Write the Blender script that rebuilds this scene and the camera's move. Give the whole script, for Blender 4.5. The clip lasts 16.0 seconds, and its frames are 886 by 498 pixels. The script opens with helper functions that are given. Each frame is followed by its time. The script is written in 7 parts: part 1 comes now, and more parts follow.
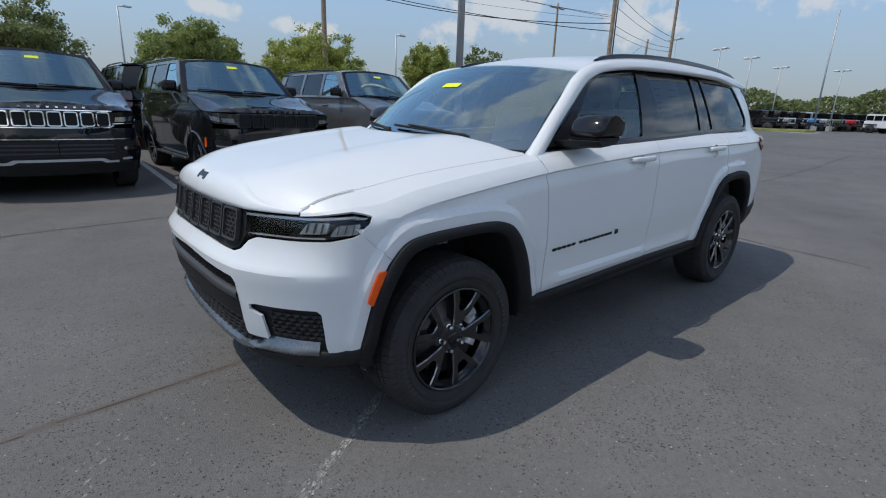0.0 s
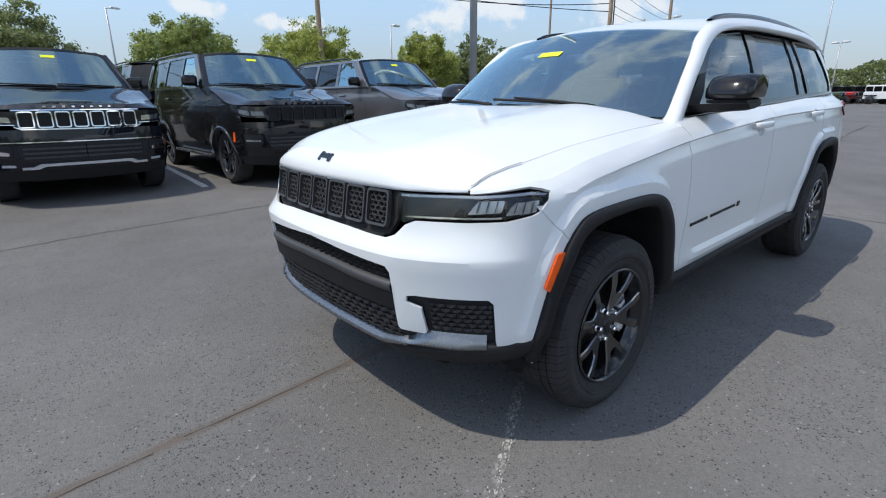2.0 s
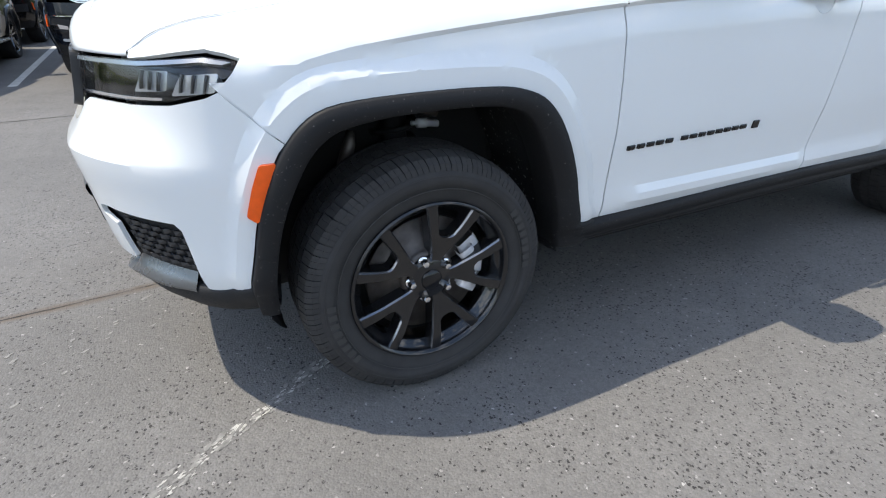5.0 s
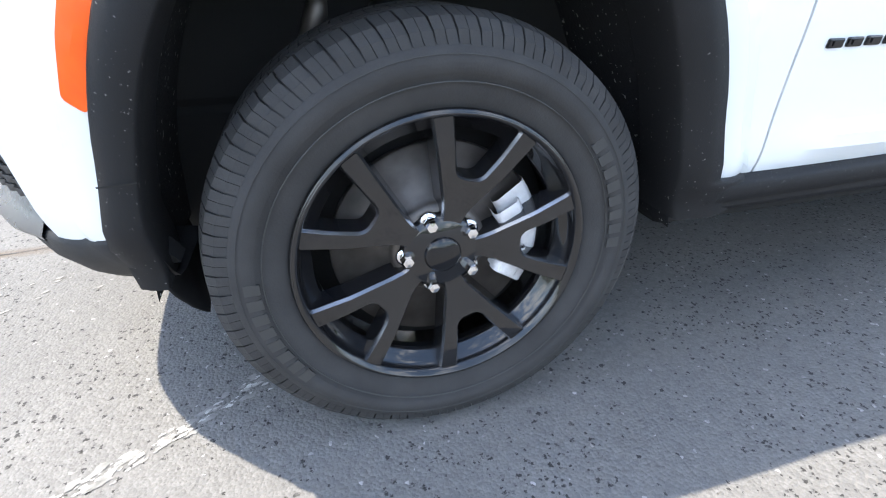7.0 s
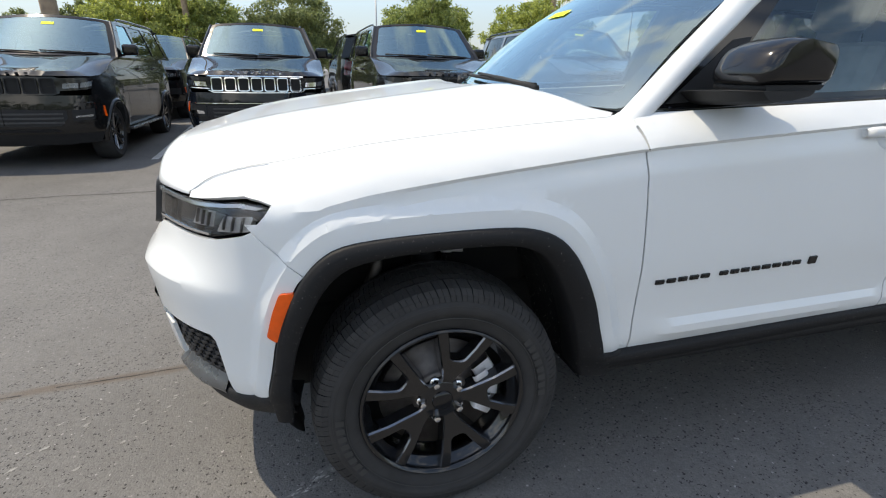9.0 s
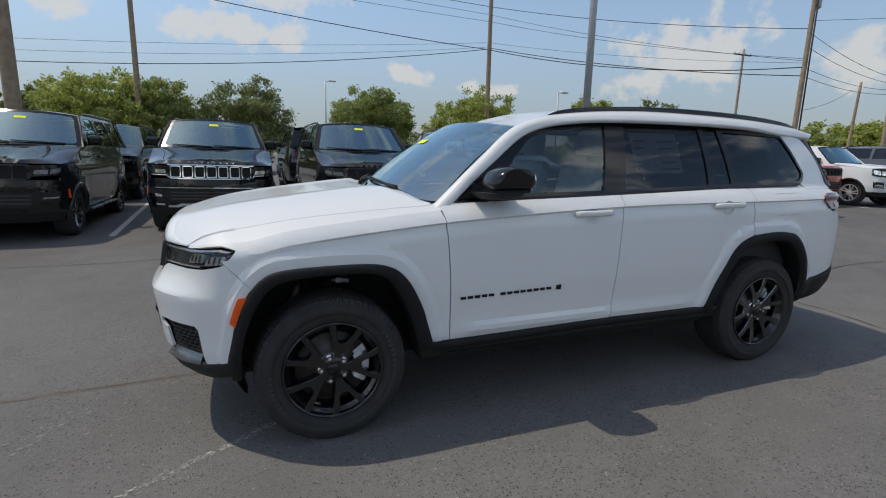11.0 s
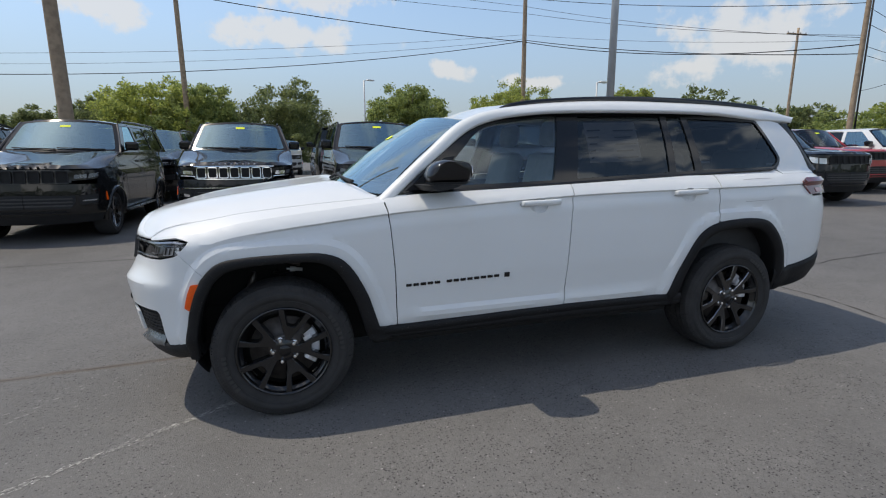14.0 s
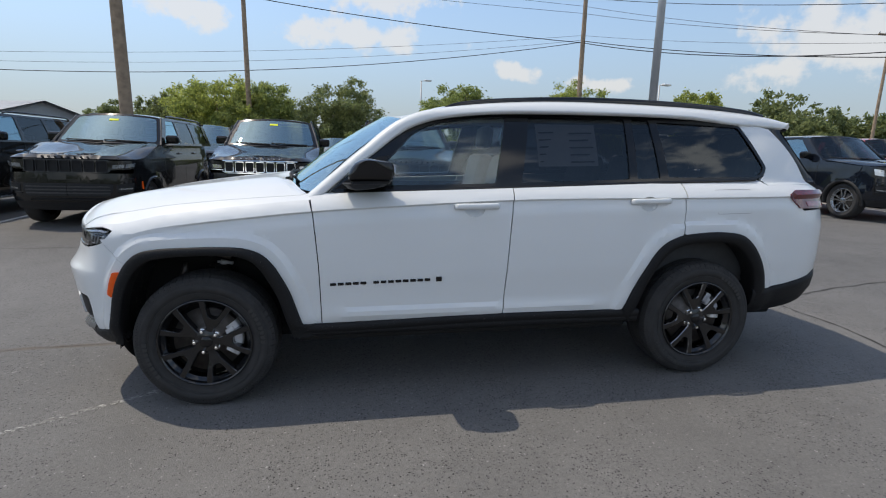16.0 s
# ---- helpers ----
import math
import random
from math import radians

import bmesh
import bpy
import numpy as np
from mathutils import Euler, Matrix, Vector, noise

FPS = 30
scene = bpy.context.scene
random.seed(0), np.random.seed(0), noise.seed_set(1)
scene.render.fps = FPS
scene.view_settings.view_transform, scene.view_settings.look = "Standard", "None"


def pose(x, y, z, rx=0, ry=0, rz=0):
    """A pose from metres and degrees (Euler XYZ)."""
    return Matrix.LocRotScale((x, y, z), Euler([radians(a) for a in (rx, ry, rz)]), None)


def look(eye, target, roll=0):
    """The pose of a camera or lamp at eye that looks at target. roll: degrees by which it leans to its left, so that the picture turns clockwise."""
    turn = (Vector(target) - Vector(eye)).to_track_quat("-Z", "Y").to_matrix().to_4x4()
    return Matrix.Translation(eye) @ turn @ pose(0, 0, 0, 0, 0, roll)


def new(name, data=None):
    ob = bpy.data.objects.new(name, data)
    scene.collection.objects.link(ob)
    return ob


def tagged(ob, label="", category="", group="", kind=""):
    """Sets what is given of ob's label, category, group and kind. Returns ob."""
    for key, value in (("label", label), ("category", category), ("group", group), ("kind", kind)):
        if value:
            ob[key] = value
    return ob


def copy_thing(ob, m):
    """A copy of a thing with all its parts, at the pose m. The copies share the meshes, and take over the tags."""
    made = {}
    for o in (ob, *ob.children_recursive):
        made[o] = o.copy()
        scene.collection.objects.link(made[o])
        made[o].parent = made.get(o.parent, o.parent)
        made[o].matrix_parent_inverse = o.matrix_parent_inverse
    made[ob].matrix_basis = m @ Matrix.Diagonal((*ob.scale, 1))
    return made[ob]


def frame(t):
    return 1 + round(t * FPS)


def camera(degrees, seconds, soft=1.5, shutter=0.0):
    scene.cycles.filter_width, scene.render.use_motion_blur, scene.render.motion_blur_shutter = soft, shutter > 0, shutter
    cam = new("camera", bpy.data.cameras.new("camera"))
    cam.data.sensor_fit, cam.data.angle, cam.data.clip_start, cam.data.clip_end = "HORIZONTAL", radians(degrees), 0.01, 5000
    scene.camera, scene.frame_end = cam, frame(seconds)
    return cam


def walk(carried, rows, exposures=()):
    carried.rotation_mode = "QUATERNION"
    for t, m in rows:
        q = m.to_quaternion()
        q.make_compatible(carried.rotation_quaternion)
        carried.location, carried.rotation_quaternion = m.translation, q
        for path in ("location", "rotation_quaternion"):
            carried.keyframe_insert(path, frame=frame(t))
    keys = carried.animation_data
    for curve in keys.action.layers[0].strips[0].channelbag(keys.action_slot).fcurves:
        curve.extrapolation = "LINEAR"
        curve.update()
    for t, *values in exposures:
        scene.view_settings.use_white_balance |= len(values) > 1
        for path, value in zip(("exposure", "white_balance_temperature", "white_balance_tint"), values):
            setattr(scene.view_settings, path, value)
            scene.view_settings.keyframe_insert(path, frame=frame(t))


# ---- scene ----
cam = camera(83.4, 16.0, soft=1.1)
PATH = [
    (0, (-1.472, -2.518, 1.444), (-0.208, -1.07, 0.893), 1.9),
    (0.5, (-1.61, -2.377, 1.411), (-0.347, -0.93, 0.855), 1.7),
    (1, (-1.781, -2.16, 1.409), (-0.522, -0.71, 0.851), 1.1),
    (1.5, (-1.847, -1.998, 1.366), (-0.584, -0.553, 0.803), 0.3),
    (2, (-1.844, -1.938, 1.338), (-0.578, -0.505, 0.754), -0.6),
    (2.5, (-1.735, -2.037, 1.346), (-0.461, -0.628, 0.722), -1.2),
    (3, (-1.485, -2.187, 1.341), (-0.234, -0.781, 0.663), -1.8),
    (3.5, (-1.242, -2.302, 1.34), (-0.084, -0.848, 0.602), -2.2),
    (4, (-1.017, -2.304, 1.3), (0.048, -0.807, 0.51), -1.2),
    (4.2, (-0.911, -2.288, 1.271), (0.102, -0.768, 0.455), -0.7),
    (6.3, (-0.248, -1.727, 0.932), (0.305, -0.081, -0.062), 0.7),
    (6.5, (-0.23, -1.696, 0.893), (0.301, -0.041, -0.096), 0.5),
    (7, (-0.214, -1.657, 0.817), (0.274, 0.021, -0.157), 0.2),
    (7.5, (-0.231, -1.633, 0.805), (0.245, 0.064, -0.14), 0.4),
    (8, (-0.245, -1.625, 0.961), (0.213, 0.087, 0.033), -0.3),
    (8.5, (-0.293, -1.812, 1.189), (0.185, -0.053, 0.365), -0.0),
    (9, (-0.351, -2.167, 1.342), (0.155, -0.354, 0.665), 0.5),
    (9.5, (-0.388, -2.481, 1.426), (0.192, -0.649, 0.872), 1.6),
    (10, (-0.417, -2.803, 1.473), (0.24, -0.969, 1.02), 2.6),
    (10.2, (-0.405, -2.929, 1.482), (0.28, -1.099, 1.057), 2.7),
    (12.3, (-0.296, -3.82, 1.477), (0.436, -1.989, 1.143), 0.5),
    (12.5, (-0.251, -3.848, 1.472), (0.455, -2.006, 1.138), 0.2),
    (13, (-0.194, -3.897, 1.484), (0.444, -2.034, 1.136), -0.2),
    (13.5, (-0.066, -3.815, 1.462), (0.526, -1.94, 1.097), -0.3),
    (14, (0.114, -3.705, 1.479), (0.664, -1.821, 1.093), -0.3),
    (14.5, (0.3, -3.673, 1.481), (0.799, -1.778, 1.086), 0.0),
    (15, (0.53, -3.747, 1.498), (0.975, -1.838, 1.103), 0.5),
    (15.5, (0.689, -3.789, 1.491), (1.08, -1.867, 1.103), 1.0),
    (16, (0.863, -3.798, 1.478), (1.195, -1.864, 1.094), 1.2),
]
EXPOSURES = [(0.0, 0.42, 6650, 8), (1.0, 0.48, 6650, 8), (1.5, 0.74, 6700, 8), (3.5, 1.05, 7000, 8), (4.2, 1.2, 7150, 8), (6.3, 2.4, 7150, 8), (7.0, 2.75, 7050, 8), (7.7, 2.85, 7250, 8), (8.2, 2.25, 7550, 8), (8.5, 1.66, 7800, 8), (9.0, 1.25, 7800, 8), (9.5, 0.80, 7750, 8), (10.0, 0.38, 7550, 8), (12.3, 0.50, 7200, 9), (16.0, 0.70, 7200, 9)]
walk(cam, [(t, look(eye, target, roll)) for t, eye, target, roll in PATH], EXPOSURES)

# ---- world, sun ----
SUN_FROM = Vector((-0.475, 0.270, 1.0)).normalized()
elev, azim = math.asin(SUN_FROM.z), math.atan2(SUN_FROM.x, SUN_FROM.y)
world = bpy.data.worlds.new("sky")
scene.world = world
world.use_nodes = True
nt = world.node_tree
nt.nodes.clear()
w_out = nt.nodes.new("ShaderNodeOutputWorld")
w_bg = nt.nodes.new("ShaderNodeBackground")
w_sky = nt.nodes.new("ShaderNodeTexSky")
w_sky.sky_type, w_sky.sun_disc, w_sky.sun_elevation, w_sky.sun_rotation = "NISHITA", False, elev, azim
w_sky.air_density, w_sky.dust_density, w_sky.ozone_density = 1.0, 0.5, 2.6
w_bg.inputs["Strength"].default_value = 0.122
# fair-weather cumulus: a few heaps low over the lot, and a looser field overhead and behind
def w_math(op, a, b=0.0, clamp=False):
    n = nt.nodes.new("ShaderNodeMath")
    n.operation, n.use_clamp = op, clamp
    for k, v in enumerate((a, b)):
        if isinstance(v, (int, float)):
            n.inputs[k].default_value = v
        else:
            nt.links.new(v, n.inputs[k])
    return n.outputs[0]


def w_range(fac, a, b, c, d):
    n = nt.nodes.new("ShaderNodeMapRange")
    n.interpolation_type = "SMOOTHSTEP"
    for k, v in enumerate((a, b, c, d)):
        n.inputs[k + 1].default_value = v
    nt.links.new(fac, n.inputs[0])
    return n.outputs[0]


w_tc = nt.nodes.new("ShaderNodeTexCoord")
w_sep = nt.nodes.new("ShaderNodeSeparateXYZ")
nt.links.new(w_tc.outputs["Generated"], w_sep.inputs[0])
w_az = w_math("ARCTAN2", w_sep.outputs["X"], w_sep.outputs["Y"])
w_flat = nt.nodes.new("ShaderNodeCombineXYZ")
nt.links.new(w_az, w_flat.inputs[0]); nt.links.new(w_sep.outputs["Z"], w_flat.inputs[1])


def w_noise(vec, scale, detail, rough):
    n = nt.nodes.new("ShaderNodeTexNoise")
    n.inputs["Scale"].default_value, n.inputs["Detail"].default_value, n.inputs["Roughness"].default_value = scale, detail, rough
    nt.links.new(vec, n.inputs["Vector"])
    return n.outputs["Fac"]


w_puff = w_noise(w_flat.outputs[0], 17.0, 9, 0.58)
# azimuth, height, half width, half height of each heap
HEAPS = ((0.80, 0.185, 0.125, 0.060), (0.72, 0.140, 0.10, 0.030), (1.05, 0.150, 0.075, 0.045), (0.0, 0.205, 0.16, 0.030), (0.02, 0.268, 0.13, 0.035), (-0.29, 0.222, 0.09, 0.028), (0.30, 0.150, 0.05, 0.020), (-0.55, 0.26, 0.12, 0.035), (0.46, 0.125, 0.07, 0.016), (1.30, 0.20, 0.12, 0.05))
w_heap = None
for ca, ch, wa, wh in HEAPS:
    d1, d2 = w_math("MULTIPLY", w_math("SUBTRACT", w_az, ca), 1 / wa), w_math("MULTIPLY", w_math("SUBTRACT", w_sep.outputs["Z"], ch), 1 / wh)
    q = w_math("SUBTRACT", 1.0, w_math("SQRT", w_math("ADD", w_math("MULTIPLY", d1, d1), w_math("MULTIPLY", d2, d2))))
    w_heap = q if w_heap is None else w_math("MAXIMUM", w_heap, q)
w_heap = w_range(w_math("ADD", w_heap, w_math("MULTIPLY", w_math("SUBTRACT", w_puff, 0.5), 3.6)), -0.02, 0.60, 0.0, 0.72)
w_map = nt.nodes.new("ShaderNodeMapping")
w_map.inputs["Scale"].default_value = (1.0, 1.0, 2.0)
w_map.inputs["Location"].default_value = (0.35, 0.1, 0.0)
nt.links.new(w_tc.outputs["Generated"], w_map.inputs[0])
w_field = w_range(w_noise(w_map.outputs[0], 3.6, 8, 0.55), 0.50, 0.64, 0.0, 0.62)
w_where = w_math("MAXIMUM", w_range(w_sep.outputs["Z"], 0.36, 0.60, 0.0, 1.0), w_range(w_sep.outputs["Y"], -0.15, 0.10, 1.0, 0.0))
w_cloud = w_math("MAXIMUM", w_heap, w_math("MULTIPLY", w_field, w_where))
# pale summer haze low over the horizon
w_haze = nt.nodes.new("ShaderNodeMapRange")
w_haze.interpolation_type = "SMOOTHERSTEP"
for k, v in enumerate((-0.05, 0.36, 0.82, 0.04)):
    w_haze.inputs[k + 1].default_value = v
nt.links.new(w_sep.outputs["Z"], w_haze.inputs[0])
w_hm = nt.nodes.new("ShaderNodeMix"); w_hm.data_type = "RGBA"
w_hm.inputs["B"].default_value = (1.25, 1.52, 2.22, 1)
nt.links.new(w_haze.outputs[0], w_hm.inputs["Factor"]); nt.links.new(w_sky.outputs[0], w_hm.inputs["A"])
w_mix = nt.nodes.new("ShaderNodeMix"); w_mix.data_type = "RGBA"
# clouds opposite the sun are front-lit; gain raised to fill the shaded flank
w_lit = w_range(w_sep.outputs["Y"], -0.35, 0.25, 2.3, 1.0)
w_col = nt.nodes.new("ShaderNodeVectorMath"); w_col.operation = "SCALE"
w_col.inputs[0].default_value = (3.95, 4.05, 4.3)
nt.links.new(w_lit, w_col.inputs["Scale"]); nt.links.new(w_col.outputs[0], w_mix.inputs["B"])
nt.links.new(w_cloud, w_mix.inputs["Factor"]); nt.links.new(w_hm.outputs["Result"], w_mix.inputs["A"])
nt.links.new(w_mix.outputs["Result"], w_bg.inputs["Color"])
nt.links.new(w_bg.outputs[0], w_out.inputs[0])

sun = new("sun", bpy.data.lights.new("sun", "SUN"))
sun.data.energy, sun.data.angle, sun.data.color = 1.8, radians(0.53), (1.0, 0.955, 0.89)
sun.matrix_world = look(SUN_FROM * 60, (0, 0, 0))


# ---- materials ----
def mat(name, color, rough=0.5, metal=0.0, coat=0.0, spec=0.5, vary=0.0, scale=8.0, bump=0.0, bscale=60.0, emit=None, rvary=0.0):
    """A procedural surface: base colour with large and fine variation, roughness variation and relief."""
    m = bpy.data.materials.new(name)
    m.use_nodes = True
    t = m.node_tree
    p = t.nodes["Principled BSDF"]
    p.inputs["Base Color"].default_value = (*color, 1)
    p.inputs["Roughness"].default_value, p.inputs["Metallic"].default_value = rough, metal
    p.inputs["Coat Weight"].default_value, p.inputs["Coat Roughness"].default_value = coat, 0.03
    p.inputs["Specular IOR Level"].default_value = spec
    tc = t.nodes.new("ShaderNodeTexCoord")
    if vary:
        n = t.nodes.new("ShaderNodeTexNoise"); n.inputs["Scale"].default_value = scale; n.inputs["Detail"].default_value = 6
        t.links.new(tc.outputs["Object"], n.inputs["Vector"])
        r = t.nodes.new("ShaderNodeMapRange")
        r.inputs[1].default_value, r.inputs[2].default_value = 0.3, 0.7
        r.inputs[3].default_value, r.inputs[4].default_value = 1 - vary, 1 + vary
        t.links.new(n.outputs["Fac"], r.inputs[0])
        mul = t.nodes.new("ShaderNodeVectorMath"); mul.operation = "SCALE"; mul.inputs[0].default_value = color
        t.links.new(r.outputs[0], mul.inputs["Scale"])
        t.links.new(mul.outputs[0], p.inputs["Base Color"])
    if rvary:
        n = t.nodes.new("ShaderNodeTexNoise"); n.inputs["Scale"].default_value = scale * 2.3; n.inputs["Detail"].default_value = 4
        t.links.new(tc.outputs["Object"], n.inputs["Vector"])
        r = t.nodes.new("ShaderNodeMapRange")
        r.inputs[3].default_value, r.inputs[4].default_value = max(0.0, rough - rvary), min(1.0, rough + rvary)
        t.links.new(n.outputs["Fac"], r.inputs[0]); t.links.new(r.outputs[0], p.inputs["Roughness"])
    if bump:
        n = t.nodes.new("ShaderNodeTexNoise"); n.inputs["Scale"].default_value = bscale; n.inputs["Detail"].default_value = 5
        t.links.new(tc.outputs["Object"], n.inputs["Vector"])
        b = t.nodes.new("ShaderNodeBump"); b.inputs["Strength"].default_value = bump; b.inputs["Distance"].default_value = 0.01
        t.links.new(n.outputs["Fac"], b.inputs["Height"]); t.links.new(b.outputs[0], p.inputs["Normal"])
    if emit:
        p.inputs["Emission Color"].default_value = (*emit[:3], 1)
        p.inputs["Emission Strength"].default_value = emit[3]
    return m


def glass_mat(name, tint, rough=0.0, base=0.06, power=3.6, gloss=(0.9, 0.9, 0.9)):
    """Tinted pane: clear body with a mirror gloss that grows at grazing angles."""
    m = bpy.data.materials.new(name)
    m.use_nodes = True
    t = m.node_tree
    t.nodes.clear()
    o = t.nodes.new("ShaderNodeOutputMaterial")
    tr = t.nodes.new("ShaderNodeBsdfTransparent"); tr.inputs[0].default_value = (*tint, 1)
    gl = t.nodes.new("ShaderNodeBsdfGlossy"); gl.inputs["Roughness"].default_value = rough; gl.inputs["Color"].default_value = (*gloss, 1)
    lw = t.nodes.new("ShaderNodeLayerWeight"); lw.inputs[0].default_value = 0.5
    pw = t.nodes.new("ShaderNodeMath"); pw.operation = "POWER"; pw.inputs[1].default_value = power
    fr = t.nodes.new("ShaderNodeMath"); fr.operation = "MULTIPLY_ADD"; fr.inputs[1].default_value, fr.inputs[2].default_value = 1 - base, base
    t.links.new(lw.outputs["Facing"], pw.inputs[0]); t.links.new(pw.outputs[0], fr.inputs[0])
    mx = t.nodes.new("ShaderNodeMixShader")
    t.links.new(fr.outputs[0], mx.inputs[0]); t.links.new(tr.outputs[0], mx.inputs[1]); t.links.new(gl.outputs[0], mx.inputs[2])
    t.links.new(mx.outputs[0], o.inputs[0])
    return m


def speckled(name, color, spot, rough, scale, cut, bump=0.4, bscale=120):
    """A dark surface with dried splashes of dust."""
    m = mat(name, color, rough, spec=0.2, bump=bump, bscale=bscale)
    t = m.node_tree
    p = t.nodes["Principled BSDF"]
    tc = t.nodes.new("ShaderNodeTexCoord")
    n = t.nodes.new("ShaderNodeTexNoise"); n.inputs["Scale"].default_value = scale; n.inputs["Detail"].default_value = 3
    t.links.new(tc.outputs["Object"], n.inputs["Vector"])
    r = t.nodes.new("ShaderNodeValToRGB")
    r.color_ramp.elements[0].position, r.color_ramp.elements[1].position = cut, cut + 0.03
    r.color_ramp.elements[0].color, r.color_ramp.elements[1].color = (*color, 1), (*spot, 1)
    t.links.new(n.outputs["Fac"], r.inputs[0]); t.links.new(r.outputs[0], p.inputs["Base Color"])
    return m


WHITE = mat("white_paint", (0.735, 0.75, 0.75), 0.40, coat=0.8, spec=0.3, vary=0.012, scale=2.0, bump=0.02, bscale=900)
BLACKP = mat("black_paint", (0.008, 0.0083, 0.0088), 0.35, coat=1.0, spec=0.05, vary=0.15, scale=3.0)
BLUEBLACK = mat("blue_black_paint", (0.005, 0.0075, 0.013), 0.35, coat=1.0, spec=0.05, vary=0.15, scale=3.0)
GREYP = mat("grey_paint", (0.10, 0.10, 0.105), 0.3, metal=0.3, coat=1.0, vary=0.05)
REDP = mat("red_paint", (0.42, 0.02, 0.025), 0.3, coat=1.0, vary=0.05)
DKREDP = mat("maroon_paint", (0.16, 0.015, 0.02), 0.3, coat=1.0, vary=0.05)
BLUEP = mat("blue_paint", (0.05, 0.22, 0.5), 0.3, coat=1.0, vary=0.05)
SILVERP = mat("silver_paint", (0.42, 0.43, 0.44), 0.3, metal=0.5, coat=1.0, vary=0.05)
GREENP = mat("olive_paint", (0.06, 0.09, 0.05), 0.35, coat=0.8, vary=0.05)
GLOSSBK = mat("gloss_black", (0.007, 0.007, 0.008), 0.10, spec=0.5, coat=0.0, rvary=0.05)
PLASTIC = mat("black_plastic", (0.018, 0.018, 0.019), 0.62, spec=0.3, vary=0.12, scale=20, bump=0.15, bscale=500)
DULLPL = mat("dark_grey_plastic", (0.013, 0.013, 0.014), 0.58, spec=0.2, vary=0.1, scale=14, bump=0.12, bscale=500)
LINER = speckled("wheel_well_felt", (0.022, 0.022, 0.023), (0.40, 0.39, 0.38), 0.9, 85, 0.665)
DUSTY = speckled("dusty_dark_plastic", (0.015, 0.015, 0.016), (0.13, 0.125, 0.12), 0.58, 150, 0.69, 0.12, 500)
SKID = mat("grey_satin_metal", (0.20, 0.21, 0.22), 0.28, metal=0.8, rvary=0.08)
GRILLEGREY = mat("satin_grille_grey", (0.050, 0.050, 0.052), 0.42, spec=0.4, vary=0.1, scale=20)
DARK = mat("dark_cavity", (0.006, 0.006, 0.006), 0.8, vary=0.2)
RUBBER = mat("tyre_rubber", (0.036, 0.035, 0.035), 0.8, spec=0.3, vary=0.18, scale=14, bump=0.1, bscale=260, rvary=0.1)
RUBBER2 = mat("tyre_lettering", (0.034, 0.033, 0.032), 0.7, vary=0.1, scale=30)
RIMBK = mat("black_alloy", (0.009, 0.009, 0.010), 0.22, spec=0.15, coat=1.0, rvary=0.06, vary=0.2)
# rims are gloss black throughout; this brighter metal draws sky glints on their bevels
EDGEGLINT = mat("bevel_glint_metal", (0.20, 0.205, 0.215), 0.16, metal=0.9, rvary=0.08, vary=0.2)
STEEL = mat("brake_steel", (0.13, 0.115, 0.105), 0.5, metal=0.8, vary=0.3, scale=18, rvary=0.15)
IRON = mat("cast_grey_metal", (0.62, 0.62, 0.64), 0.5, metal=0.3, vary=0.15, scale=30, bump=0.2, bscale=200)
CHROME = mat("chrome", (0.82, 0.82, 0.83), 0.08, metal=1.0, rvary=0.05)
SATIN = mat("satin_silver", (0.34, 0.35, 0.36), 0.25, metal=0.9, rvary=0.08)
ALLOY = mat("bright_alloy", (0.62, 0.63, 0.64), 0.35, metal=0.4, vary=0.08, scale=20)
DKSATIN = mat("dark_satin", (0.06, 0.062, 0.065), 0.3, metal=0.6, rvary=0.08)
SEAMGREY = mat("seam_shadow_grey", (0.40, 0.40, 0.40), 0.6, vary=0.1)
AMBER = mat("amber_lens", (0.90, 0.105, 0.003), 0.3, coat=0.3, vary=0.06, scale=60)
REDLENS = mat("red_lens", (0.13, 0.007, 0.012), 0.15, coat=0.8, vary=0.1, scale=40)
PINKLENS = mat("pale_red_lens", (0.33, 0.12, 0.14), 0.15, coat=0.8, vary=0.2, scale=60)
YELLOW = mat("yellow_tag", (0.80, 0.86, 0.03), 0.7, vary=0.05, scale=30)
PAPER = mat("paper_label", (0.82, 0.82, 0.80), 0.7, vary=0.04, scale=30)
LEDW = mat("headlamp_reflector", (0.62, 0.64, 0.66), 0.16, metal=0.6, vary=0.2, scale=40)
CABIN = mat("cabin_trim", (0.035, 0.036, 0.038), 0.7, vary=0.15, scale=15)
LEATHER = mat("grey_leather", (0.27, 0.265, 0.26), 0.5, vary=0.1, scale=20, bump=0.1, bscale=200)
BRIGHTGL = glass_mat("windscreen_glass", (0.60, 0.72, 0.75), base=0.28, power=2.4, gloss=(0.80, 0.98, 1.0))
DOORGL = glass_mat("door_glass", (0.78, 0.84, 0.83), base=0.10, power=5.0, gloss=(0.85, 0.96, 1.0))
PRIVACY = glass_mat("privacy_glass", (0.185, 0.19, 0.20), base=0.062, power=5.0, gloss=(0.9, 0.97, 1.0))
DARKGL = glass_mat("dark_glass", (0.38, 0.50, 0.54), base=0.27, power=2.4, gloss=(0.66, 0.93, 1.0))
LENS = glass_mat("lamp_lens", (0.78, 0.79, 0.80), base=0.04, power=5.0)


